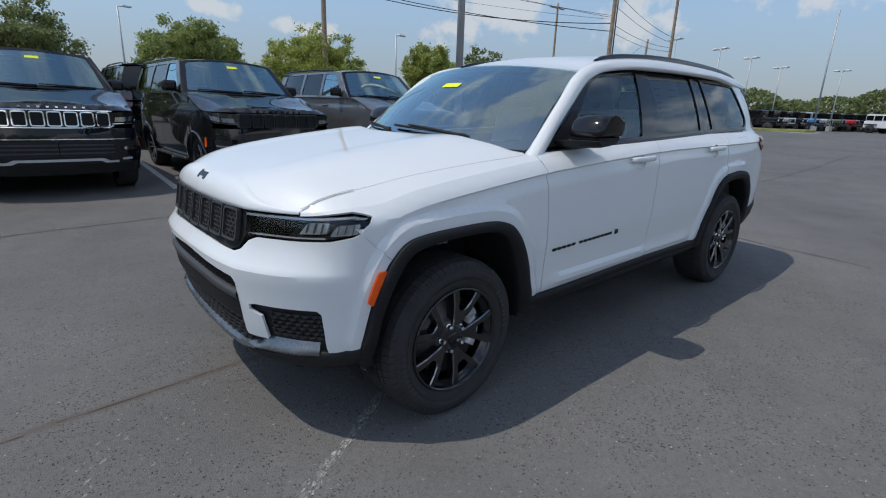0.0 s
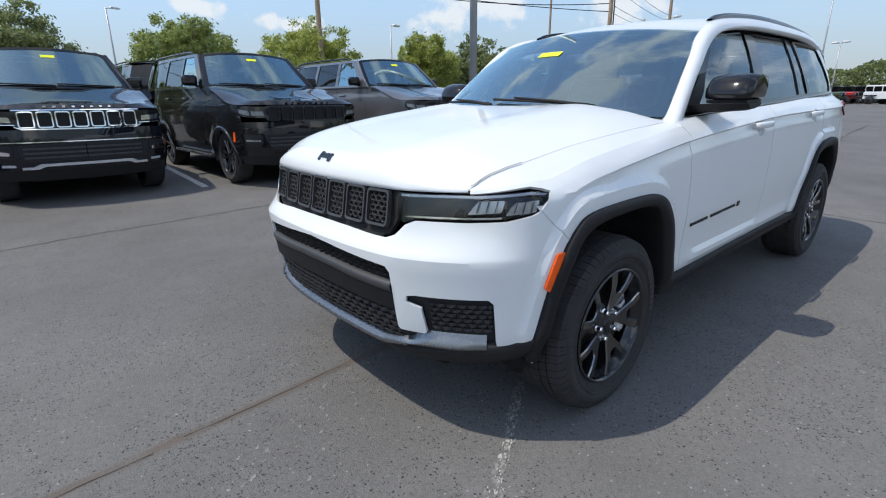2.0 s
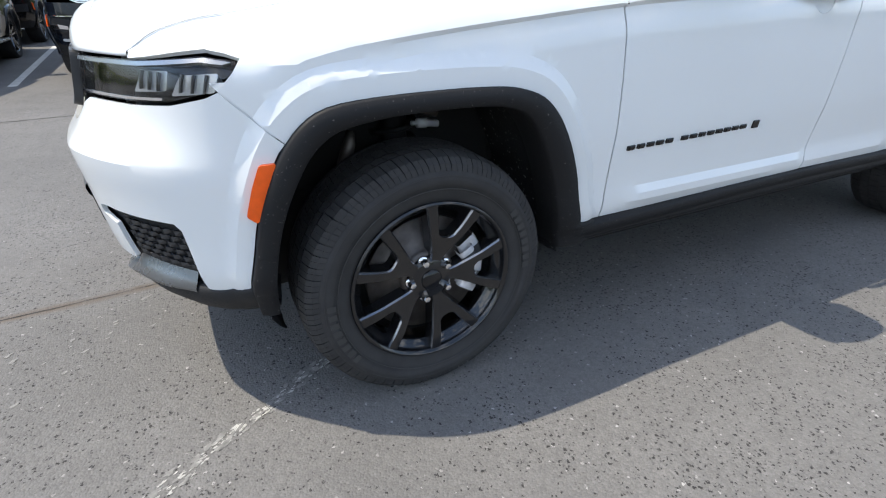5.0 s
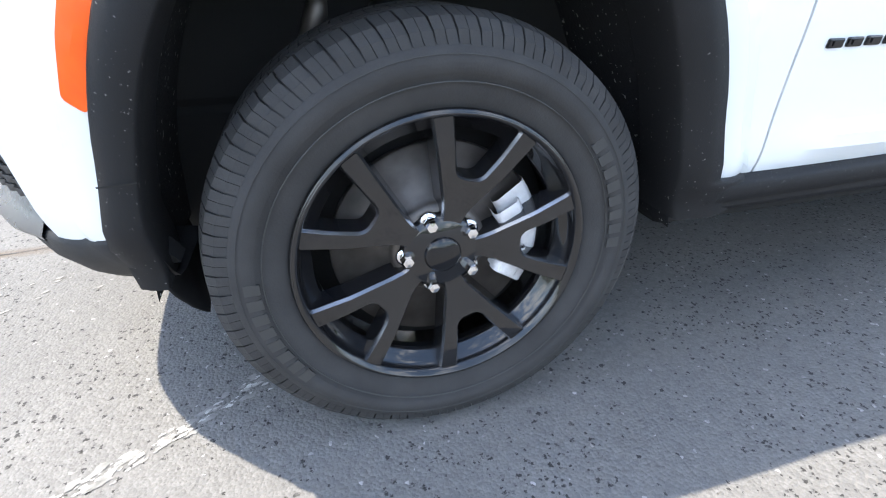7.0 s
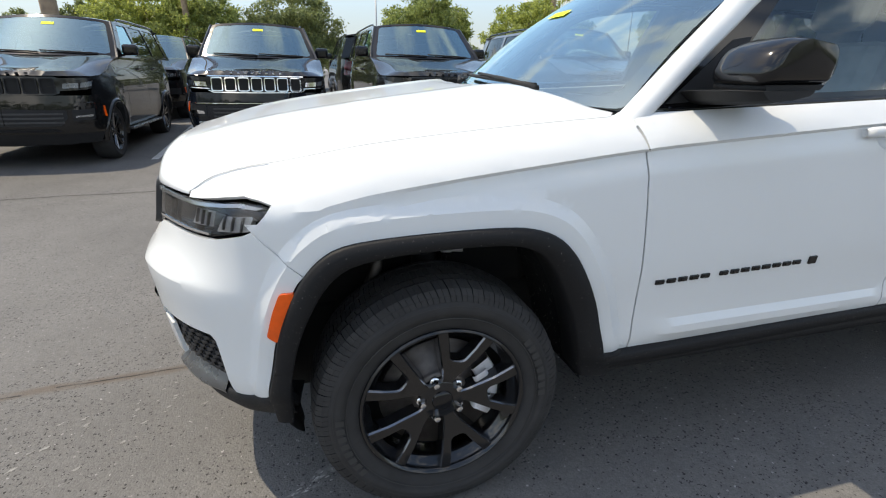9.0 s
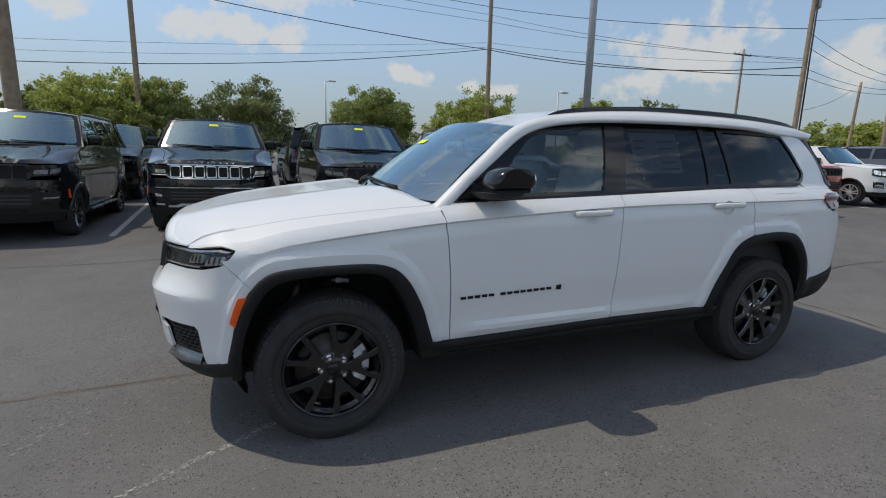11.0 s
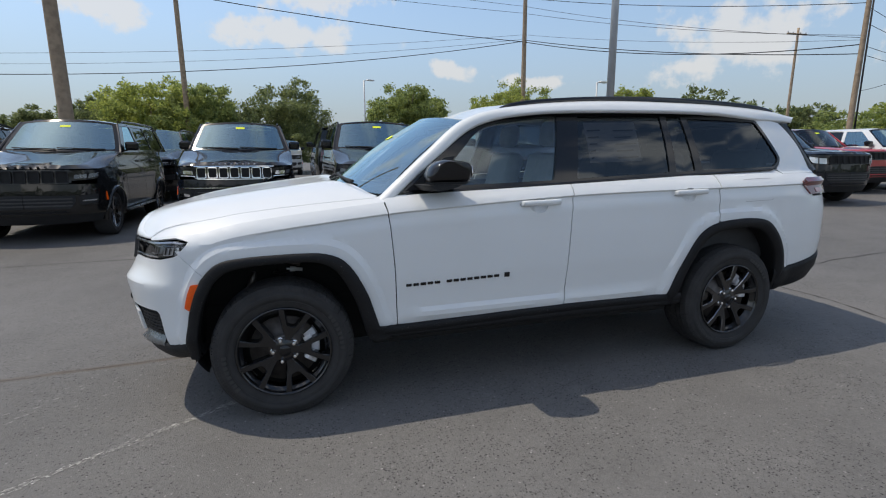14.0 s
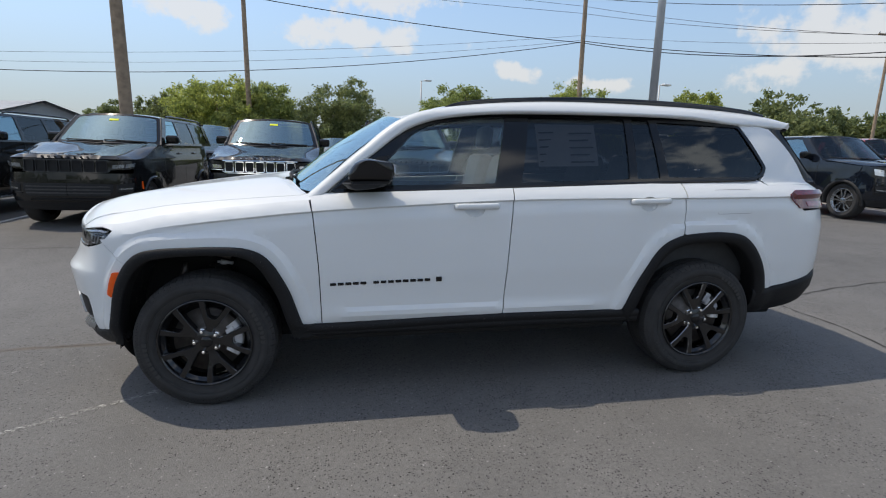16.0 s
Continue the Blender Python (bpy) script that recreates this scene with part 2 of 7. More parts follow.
# ---- mesh helpers ----
def spl(xs, ys):
    """A smooth monotone curve through a few keys."""
    xs, ys = np.array(xs, float), np.array(ys, float)
    d = np.diff(ys) / np.diff(xs)
    m = np.r_[d[0], [(0 if a * b <= 0 else 2 * a * b / (a + b)) for a, b in zip(d[:-1], d[1:])], d[-1]]

    def f(x):
        x = min(max(x, xs[0]), xs[-1])
        i = min(max(int(np.searchsorted(xs, x)) - 1, 0), len(d) - 1)
        h = xs[i + 1] - xs[i]
        t = (x - xs[i]) / h
        return float(ys[i] * (1 + 2 * t) * (1 - t) ** 2 + m[i] * h * t * (1 - t) ** 2 + ys[i + 1] * t * t * (3 - 2 * t) + m[i + 1] * h * t * t * (t - 1))
    return f


def smooth(a, b, x):
    t = min(max((x - a) / (b - a), 0.0), 1.0)
    return t * t * (3 - 2 * t)


def curve2(keys, n=40, closed=False):
    """A round line through key places of the plane (centripetal Catmull-Rom)."""
    k = [Vector(p) for p in keys]
    pts = k if not closed else [k[-1]] + k + [k[0], k[1]]
    if not closed:
        pts = [2 * k[0] - k[1]] + k + [2 * k[-1] - k[-2]]
    segs = len(pts) - 3
    per = max(2, n // segs)
    out = []
    for i in range(segs):
        p0, p1, p2, p3 = pts[i:i + 4]
        for j in range(per):
            t = j / per
            out.append(0.5 * (2 * p1 + (p2 - p0) * t + (2 * p0 - 5 * p1 + 4 * p2 - p3) * t * t + (3 * p1 - p0 - 3 * p2 + p3) * t ** 3))
    if not closed:
        out.append(k[-1])
    return [tuple(p) for p in out]


def rounded(keys, r, n=4):
    """A polygon with its corners rounded by radius r (a number, or one a corner)."""
    k = [Vector(p) for p in keys]
    out = []
    for i, p in enumerate(k):
        rr = r[i] if isinstance(r, (list, tuple)) else r
        a, b = k[i - 1] - p, k[(i + 1) % len(k)] - p
        ra = min(rr, a.length * 0.45, b.length * 0.45)
        if ra < 1e-5:
            out.append(tuple(p))
            continue
        p1, p2 = p + a.normalized() * ra, p + b.normalized() * ra
        for j in range(n + 1):
            t = j / n
            out.append(tuple(p1 * (1 - t) ** 2 + p * 2 * t * (1 - t) + p2 * t * t))
    return out


def dense(poly, h, closed=True):
    out = []
    n = len(poly)
    for i in range(n if closed else n - 1):
        a, b = Vector(poly[i]), Vector(poly[(i + 1) % n])
        k = max(1, int(math.ceil((b - a).length / h)))
        out += [tuple(a.lerp(b, j / k)) for j in range(k)]
    if not closed:
        out.append(tuple(poly[-1]))
    return out


def inside(poly, pts):
    px, py = np.array(poly).T
    qx, qy = np.roll(px, -1), np.roll(py, -1)
    x, y = pts[:, 0:1], pts[:, 1:2]
    cross = ((py > y) != (qy > y)) & (x < (qx - px) * (y - py) / np.where(qy == py, 1e-12, qy - py) + px)
    return cross.sum(1) % 2 == 1


def edge_gap(poly, pts):
    a = np.array(poly)
    b = np.roll(a, -1, 0)
    ab = b - a
    best = np.full(len(pts), 9e9)
    for i in range(len(a)):
        t = np.clip(((pts - a[i]) @ ab[i]) / max(ab[i] @ ab[i], 1e-12), 0, 1)
        best = np.minimum(best, np.linalg.norm(pts - a[i] - t[:, None] * ab[i], axis=1))
    return best


from mathutils.geometry import delaunay_2d_cdt


def panel(outer, fmap, h=0.04, holes=(), depth=0.02, off=0.0, crown=0.0, bm=None, flip=False, lines=()):
    """A sheet-metal panel: an outline in the plane (with holes), filled with small faces, laid on the surface fmap(u, v),
    raised by off, swollen by crown in its middle, and with edges that turn in by depth."""
    bm = bm or bmesh.new()
    rings = [dense(outer, h)] + [dense(q, h) for q in holes]
    pts, edges = [], []
    for r in rings:
        n0 = len(pts)
        pts += r
        edges += [(n0 + i, n0 + (i + 1) % len(r)) for i in range(len(r))]
    extra = []
    for ln in lines:
        q = np.array(dense(ln, h, closed=False))
        ok = inside(rings[0], q) & (edge_gap(rings[0], q) > 0.15 * h)
        for i in range(len(q)):
            if ok[i]:
                pts.append(tuple(q[i]))
                extra.append(q[i])
                if i and ok[i - 1]:
                    edges.append((len(pts) - 2, len(pts) - 1))
    o = np.array(rings[0])
    gx, gy = np.meshgrid(np.arange(o[:, 0].min() + h / 2, o[:, 0].max(), h), np.arange(o[:, 1].min() + h / 2, o[:, 1].max(), h * 0.9))
    gx[::2] += h / 2
    grid = np.stack([gx.ravel(), gy.ravel()], 1)
    if len(grid):
        ok = inside(rings[0], grid) & (edge_gap(rings[0], grid) > 0.45 * h)
        for q in rings[1:]:
            ok &= ~inside(q, grid) & (edge_gap(q, grid) > 0.45 * h)
        if extra:
            ex = np.array(extra)
            ok &= np.sqrt(((grid[:, None] - ex[None]) ** 2).sum(2)).min(1) > 0.4 * h
        pts += [tuple(p) for p in grid[ok]]
    vs, es, fs, *_ = delaunay_2d_cdt([Vector(p) for p in pts], edges, [], 0, 1e-7)
    uv = np.array([tuple(v) for v in vs])
    cen = np.array([uv[list(f)].mean(0) for f in fs])
    keep = inside(rings[0], cen)
    for q in rings[1:]:
        keep &= ~inside(q, cen)
    gap = edge_gap(rings[0], uv) if crown else None
    e = 0.004
    base, nor = [], []
    for k, (u, v) in enumerate(uv):
        p = Vector(fmap(u, v))
        n = (Vector(fmap(u + e, v)) - p).cross(Vector(fmap(u, v + e)) - p).normalized()
        if flip:
            n = -n
        base.append(p + n * (off + (crown * min(1.0, gap[k] / (3 * h)) ** 0.5 if crown else 0)))
        nor.append(n)
    verts = [bm.verts.new(p) for p in base]
    made = []
    for f, ok in zip(fs, keep):
        if ok:
            a = [verts[i] for i in f]
            try:
                face = bm.faces.new(a)
            except ValueError:
                continue
            face.normal_update()
            if face.normal.dot(nor[f[0]]) < 0:
                face.normal_flip()
            face.smooth = True
            made.append(face)
    for ed in {e for f in made for e in f.edges}:
        if len(ed.link_faces) == 2 and ed.link_faces[0].normal.angle(ed.link_faces[1].normal, 0) > 0.36:
            ed.smooth = False
    if depth:
        index = {v: i for i, v in enumerate(verts)}
        low = {}
        rim = [ed for f in made for ed in f.edges if len(ed.link_faces) == 1]
        for ed in rim:
            for v in ed.verts:
                if v not in low:
                    low[v] = bm.verts.new(v.co - nor[index[v]] * depth)
        for ed in rim:
            a, b = ed.verts
            f = ed.link_faces[0]
            lp = next(l for l in f.loops if l.edge == ed)
            a, b = lp.vert, lp.link_loop_next.vert
            nf = bm.faces.new((b, a, low[a], low[b]))
            nf.smooth = False
            ed.smooth = False
    for v in [v for v in bm.verts if not v.link_faces]:
        bm.verts.remove(v)
    return bm


def mirrored(bm, both=True):
    """The same on the other side of the car (y -> -y); with both, the two sides together."""
    b2 = bm.copy()
    for v in b2.verts:
        v.co.y = -v.co.y
    bmesh.ops.reverse_faces(b2, faces=b2.faces[:])
    if not both:
        return b2
    tmp = bpy.data.meshes.new("tmp")
    b2.to_mesh(tmp)
    bm.from_mesh(tmp)
    bpy.data.meshes.remove(tmp)
    bmesh.ops.remove_doubles(bm, verts=[v for v in bm.verts if abs(v.co.y) < 0.002], dist=0.003)
    return bm


def box(bm, x0, x1, y0, y1, z0, z1, bevel=0.0, seg=2, m=None):
    r = bmesh.ops.create_cube(bm, size=1)
    vs = r["verts"]
    for v in vs:
        v.co = Vector(((x0 + x1) / 2 + v.co.x * (x1 - x0), (y0 + y1) / 2 + v.co.y * (y1 - y0), (z0 + z1) / 2 + v.co.z * (z1 - z0)))
    if bevel:
        eds = list({e for v in vs for e in v.link_edges})
        r = bmesh.ops.bevel(bm, geom=eds, offset=bevel, segments=seg, affect="EDGES", profile=0.5)
        vs = list({v for f in r["faces"] for v in f.verts} | {v for v in vs if v.is_valid})
    if m is not None:
        for v in vs:
            v.co = m @ v.co
    return bm


def lathe(bm, prof, axis="y", seg=48, centre=(0, 0, 0), a0=0.0, a1=2 * math.pi, smooth_on=True):
    """Turns a profile of (radius, along) round an axis."""
    full = abs(a1 - a0 - 2 * math.pi) < 1e-6
    n = seg if full else seg + 1
    rows = []
    for k in range(n):
        a = a0 + (a1 - a0) * k / seg
        ring = []
        for r, d in prof:
            if axis == "y":
                p = (r * math.cos(a), d, r * math.sin(a))
            elif axis == "z":
                p = (r * math.cos(a), r * math.sin(a), d)
            else:
                p = (d, r * math.cos(a), r * math.sin(a))
            ring.append(bm.verts.new(Vector(p) + Vector(centre)))
        rows.append(ring)
    for k in range(seg):
        A, B = rows[k], rows[(k + 1) % n]
        for i in range(len(prof) - 1):
            f = bm.faces.new((A[i], A[i + 1], B[i + 1], B[i]))
            f.smooth = smooth_on
    return bm


def tube(bm, path, r, seg=8, closed_ends=True):
    """A round bar along a path; r may be a number or one radius a place."""
    path = [Vector(p) for p in path]
    rows = []
    up = Vector((0, 0, 1))
    for i, p in enumerate(path):
        d = (path[min(i + 1, len(path) - 1)] - path[max(i - 1, 0)]).normalized()
        if abs(d.dot(up)) > 0.95:
            up = Vector((1, 0, 0)) if abs(d.x) < 0.9 else Vector((0, 1, 0))
        a = d.cross(up).normalized()
        b = a.cross(d).normalized()
        up = b
        rr = r[i] if isinstance(r, (list, tuple)) else r
        rows.append([bm.verts.new(p + (a * math.cos(2 * math.pi * k / seg) + b * math.sin(2 * math.pi * k / seg)) * rr) for k in range(seg)])
    for A, B in zip(rows[:-1], rows[1:]):
        for k in range(seg):
            f = bm.faces.new((A[k], A[(k + 1) % seg], B[(k + 1) % seg], B[k]))
            f.smooth = True
    if closed_ends:
        bm.faces.new(rows[0][::-1]); bm.faces.new(rows[-1])
    return bm


def strip(bm, rows, smooth_on=True, closed=False):
    """Faces between rows of places, all of one length."""
    rr = [[bm.verts.new(p) for p in row] for row in rows]
    for A, B in zip(rr, rr[1:] + ([rr[0]] if closed else [])):
        for i in range(len(A) - 1):
            f = bm.faces.new((A[i], A[i + 1], B[i + 1], B[i]))
            f.smooth = smooth_on
    return bm


def link_mesh(name, bm, material):
    me = bpy.data.meshes.new(name)
    bm.normal_update()
    bm.to_mesh(me)
    bm.free()
    me.materials.append(material)
    return new(name, me)


def part(name, bm, material, parent, label=""):
    ob = link_mesh(name, bm, material)
    ob.parent = parent
    return tagged(ob, label)


def thing(name, label, category, group="", m=None):
    ob = new(name)
    ob.empty_display_size = 0.3
    if m is not None:
        ob.matrix_basis = m
    return tagged(ob, label, category, group)


def writing(name, text, size, m, material, parent, depth=0.004, stretch=1.0, label=""):
    """Raised letters as a mesh; m lays the text's plane (x along, y up) into the thing."""
    cu = bpy.data.curves.new(name, "FONT")
    cu.body, cu.size, cu.extrude, cu.align_x, cu.align_y = text, size, depth, "CENTER", "CENTER"
    cu.resolution_u = 2
    tmp = new(name, cu)
    me = bpy.data.meshes.new_from_object(tmp.evaluated_get(bpy.context.evaluated_depsgraph_get()))
    bpy.data.objects.remove(tmp)
    bpy.data.curves.remove(cu)
    me.transform(m @ Matrix.Diagonal((stretch, 1, 1, 1)))
    me.materials.clear()
    me.materials.append(material)
    ob = new(name, me)
    ob.parent = parent
    return tagged(ob, label)


# ---- the white three-row SUV ----
SLOPE = 0.009          # the lot rises a little along the car


def ground_z(x, y):
    return SLOPE * x * smooth(-1.0, 1.0, x) + 0.011 * max(0.0, y - 2.0) * smooth(2.0, 5.0, y) * (1 - smooth(14, 40, y))


PX = spl([-1.605, -1.35, -1.10, -0.95, -0.78, -0.62, -0.50, -0.35, 0.0, 3.5, 3.75, 3.95, 4.10, 4.30, 4.90],
         [-0.885, -0.878, -0.850, -0.792, -0.692, -0.585, -0.492, -0.35, 0.0, 3.5, 3.748, 3.945, 4.085, 4.22, 4.29])
PW = spl([-1.605, -1.35, -1.10, -0.95, -0.78, -0.62, -0.50, -0.35, 0.0, 0.7, 2.6, 3.1, 3.5, 3.75, 3.95, 4.10, 4.30, 4.90],
         [0.0, 0.255, 0.505, 0.645, 0.785, 0.880, 0.923, 0.945, 0.952, 0.948, 0.948, 0.950, 0.932, 0.897, 0.840, 0.760, 0.59, 0.0])
FRONT_IN = spl([0.30, 0.36, 0.42, 0.50, 0.60, 0.70, 0.795, 0.808, 0.825, 0.86, 0.90, 0.96, 1.03, 1.08],
               [0.14, 0.098, 0.061, 0.036, 0.020, 0.008, -0.003, 0.003, 0.017, 0.038, 0.055, 0.066, 0.080, 0.105])
SIDE_IN = spl([0.30, 0.40, 0.46, 0.51, 0.57, 0.66, 0.78, 0.92, 1.03, 1.25], [0.075, 0.046, 0.027, 0.016, 0.015, 0.009, 0.0, 0.0, 0.004, 0.010])
CREASE = spl([-1.605, -0.45, -0.17, 0.28, 0.75, 2.13, 3.32, 4.3], [0.99, 1.0, 1.05, 1.10, 1.139, 1.194, 1.198, 1.20])


def arch_outer(rear):
    if rear:
        return curve2([(2.540, 0.475), (2.638, 0.69), (2.752, 0.872), (2.88, 0.950), (3.06, 0.974), (3.22, 0.974), (3.36, 0.944), (3.47, 0.845), (3.55, 0.70), (3.585, 0.585)], 54)
    return curve2([(-0.503, 0.503), (-0.481, 0.576), (-0.457, 0.666), (-0.422, 0.757), (-0.383, 0.833), (-0.335, 0.889), (-0.27, 0.924), (-0.15, 0.938), (0.03, 0.942), (0.17, 0.939), (0.25, 0.929), (0.323, 0.902), (0.376, 0.855), (0.42, 0.79), (0.475, 0.675), (0.506, 0.575), (0.536, 0.475)], 54)


def arch_inner(rear):
    if rear:
        return curve2([(2.605, 0.37), (2.693, 0.63), (2.793, 0.815), (2.91, 0.888), (3.07, 0.910), (3.21, 0.908), (3.33, 0.87), (3.425, 0.775), (3.49, 0.65), (3.53, 0.42)], 54)
    return curve2([(-0.440, 0.500), (-0.424, 0.580), (-0.400, 0.662), (-0.366, 0.742), (-0.325, 0.808), (-0.28, 0.851), (-0.225, 0.876), (-0.12, 0.891), (0.026, 0.896), (0.14, 0.893), (0.21, 0.884), (0.27, 0.858), (0.315, 0.812), (0.35, 0.755), (0.40, 0.65), (0.43, 0.555), (0.452, 0.470)], 54)


ARCHES = [np.array(arch_outer(False)), np.array(arch_outer(True))]


def arch_swell(x, z):
    """The pressed bulge that runs round each wheel arch."""
    if not (-0.75 < x < 0.85 or 2.3 < x < 3.9):
        return 0.0
    a = ARCHES[0] if x < 1.5 else ARCHES[1]
    d = float(np.sqrt(((a - (x, z)) ** 2).sum(1).min()))
    return 0.017 * (1 - smooth(0.050, 0.082, d))


def B(s, z):
    """The body's skin: s runs along the plan's outline (x itself on the flank), z is the height."""
    e = 0.002
    tx, tw = PX(s + e) - PX(s - e), PW(s + e) - PW(s - e)
    if s < -1.602:
        tx, tw = 0.0, 1.0
    elif s > 4.895:
        tx, tw = 0.0, -1.0
    n = math.hypot(tx, tw)
    bf = smooth(-0.42, -0.95, s)
    zc = CREASE(s)
    side = SIDE_IN(z) - (1 - bf) * arch_swell(s, z)
    # pressed ledge low on the doors
    side -= 0.013 * smooth(0.67, 0.82, s) * (1 - smooth(2.30, 2.50, s)) * smooth(0.562, 0.530, z) * smooth(0.45, 0.50, z)
    # the tail's corner stands out below the glass
    side -= smooth(3.58, 4.0, s) * (0.018 * smooth(1.27, 1.21, z) + 0.022 * smooth(1.16, 0.98, z))
    if z > zc:
        d = z - zc
        side += 0.45 * d + 6.3 * d * d
    else:
        # the flank tucks in under its shoulder line
        side += 0.015 * smooth(-0.25, 0.15, s) * smooth(0.004, 0.012, zc - z) * (1 - smooth(0.012, 0.085, zc - z))
    i = bf * FRONT_IN(z) + (1 - bf) * side
    return (PX(s) + i * tw / n, -(PW(s) - i * tx / n), z)


def zshoulder(s):
    return CREASE(s) + 0.062 - 0.024 * smooth(-0.48, -0.85, s)


OUT = np.array([B(s, zshoulder(s)) for s in np.linspace(-1.604, 1.0, 90)])
HOODZ = spl([-0.90, -0.80, -0.70, -0.46, 0.04, 0.35, 0.7], [1.080, 1.115, 1.142, 1.195, 1.262, 1.293, 1.305])


def hood_w(x):
    return float(np.interp(x, OUT[:, 0], -OUT[:, 1]))


def hood_edge_z(x):
    return float(np.interp(x, OUT[:, 0], OUT[:, 2]))


def HOOD(x, y):
    q = min(max((hood_w(x) - abs(y)) / 0.46, 0.0), 1.0)
    zs = hood_edge_z(x)
    dome = 0.004 * smooth(0.30, 0.42, abs(y)) * (1 - smooth(0.5, 0.6, abs(y))) * smooth(-0.75, -0.3, x)
    tail = 0.022 * smooth(-0.07, 0.0, x - 0.35 - 0.36 * y * y) * smooth(0.86, 0.70, abs(y))
    return (x, y, zs + (HOODZ(x) - zs) * (1 - (1 - q) ** (1.95 + 0.9 * (1 - smooth(-0.78, -0.45, x)))) + dome - tail)


def GLASS(x, z):
    """The greenhouse's flank."""
    d = z - 1.25
    rear = 0.948 - PW(x) if x > 2.8 else 0.0
    front = 0.03 * smooth(1.5, 0.7, x)
    return (x, -(0.852 - 0.24 * d - 0.36 * d * d - rear - front), z)


def WIND(u, v):
    """The windscreen: u across and v up, in about metres."""
    a, t = u / 0.75, v / 0.72
    k = 1 - a * a
    x0, x1 = 0.605 - 0.235 * k, 1.150 - 0.10 * k
    z0, z1 = 1.228 + 0.018 * k, 1.655 + 0.050 * k
    hw = 0.805 + (0.690 - 0.805) * t
    return (x0 + (x1 - x0) * t - 0.02 * math.sin(math.pi * t), a * hw, z0 + (z1 - z0) * t + 0.018 * math.sin(math.pi * t))


TIPY = 0.735           # where the bonnet shut line meets the headlamp
suv = thing("suv", "white three-row SUV with black wheels, parked on asphalt", "car", m=pose(0, 0, 0, 0, -0.515, 0))
for side_sign in (1, -1):
    def put(name, bm, material, label="", parent=None):
        if side_sign < 0:
            b2 = mirrored(bm, both=False)
            bm.free()
            bm = b2
        return part(name, bm, material, parent or suv, label)

    def seam(keys):
        """A shut line from low to high, with corners where the shoulder line crosses it."""
        f = spl([k[1] for k in keys], [k[0] for k in keys])
        z0, z1 = keys[0][1], keys[-1][1]
        c = 1.15
        for _ in range(6):
            c = CREASE(f(c))
        zs = sorted(list(np.linspace(z0, z1, 14)) + [c - d for d in (0.045, 0.028, 0.012, 0.006, 0.003, 0.0) if z0 < c - d < z1])
        zs = [z for i, z in enumerate(zs) if i == 0 or z - zs[i - 1] > 0.0015]
        return [(f(z), z) for z in zs]

    # front wing
    ao = arch_outer(False)
    start = next(i for i, p in enumerate(ao) if p[1] > 0.835 and p[0] < 0)
    low = [(p[0], p[1] - 0.004) for p in ao[start:] if p[1] > 0.46]
    tip = next(s for s in np.linspace(-0.6, -1.1, 200) if B(s, zshoulder(s))[1] > -TIPY)
    top = [(s, zshoulder(s)) for s in np.linspace(0.60, tip, 40)]
    shoulder = [[(s, CREASE(s)) for s in np.linspace(-0.3, 4.1, 90)], [(s, CREASE(s) - 0.012) for s in np.linspace(-0.3, 4.1, 90)], [(s, CREASE(s) - 0.045) for s in np.linspace(-0.3, 4.1, 90)]]
    wing = low + [(0.552, 0.466), (0.642, 0.463)] + seam([(0.640, 0.60), (0.636, 0.79), (0.628, 0.92), (0.611, 1.12), (0.594, zshoulder(0.6) - 0.004)]) + top + \
        [(s, zshoulder(s) - 0.012) for s in np.linspace(tip, -0.52, 9)] + [(-0.47, 1.040), (-0.437, 1.030), (-0.455, 1.005), (-0.492, 0.970)]
    rise = []
    for gap in (0.048, 0.066, 0.084):
        ring = []
        for i, p in enumerate(ao):
            d = (Vector(ao[min(i + 1, len(ao) - 1)]) - Vector(ao[max(i - 1, 0)])).normalized()
            ring.append((p[0] - d.y * gap, p[1] + d.x * gap))
        rise.append(ring)
    put("front_fender", panel(wing, B, 0.024, depth=0.012, lines=shoulder + rise), WHITE)
    tip_x = B(tip, zshoulder(tip))[0]
    seam_bp = ao[start]
    put("seam_backing", panel([(-0.515, 0.985), (-0.455, 0.985), (seam_bp[0] + 0.03, seam_bp[1] + 0.012), (seam_bp[0] - 0.03, seam_bp[1] + 0.012)], B, 0.02, depth=0, off=-0.0045), WHITE)
    ft = [(x, -hood_w(x)) for x in np.linspace(tip_x, 0.68, 40)]
    shut = curve2([(0.68, -0.79), (0.60, -0.795), (0.552, -0.824), (0.44, -0.822), (0.1, -0.810), (-0.2, -0.795), (-0.40, -0.778), (-0.52, -0.762), (tip_x + 0.05, -TIPY - 0.004), (tip_x + 0.018, 0.006 - TIPY), (tip_x + 0.004, 0.016 - TIPY)], 40)
    put("fender_top", panel([(tip_x - 0.006, 0.017 - TIPY)] + ft + shut, HOOD, 0.028, depth=0.004, off=-0.0012), WHITE)
    gap_ = [Vector(HOOD(x, y)) for x, y in shut if -0.72 < x < -0.42]
    put("bonnet_gap", strip(bmesh.new(), [[p + Vector((0, -0.0115, 0.0012)), p + Vector((0.001, -0.0075, 0.0016))] for p in gap_]), DARK)

    # doors and rear quarter
    cup_at = lambda cx, cz: [(cx + 0.060 * math.cos(a), cz + 0.046 * math.sin(a)) for a in np.linspace(0, 2 * math.pi, 28, endpoint=False)]
    belt = lambda x: 1.224 + (x - 0.75) * 0.0285
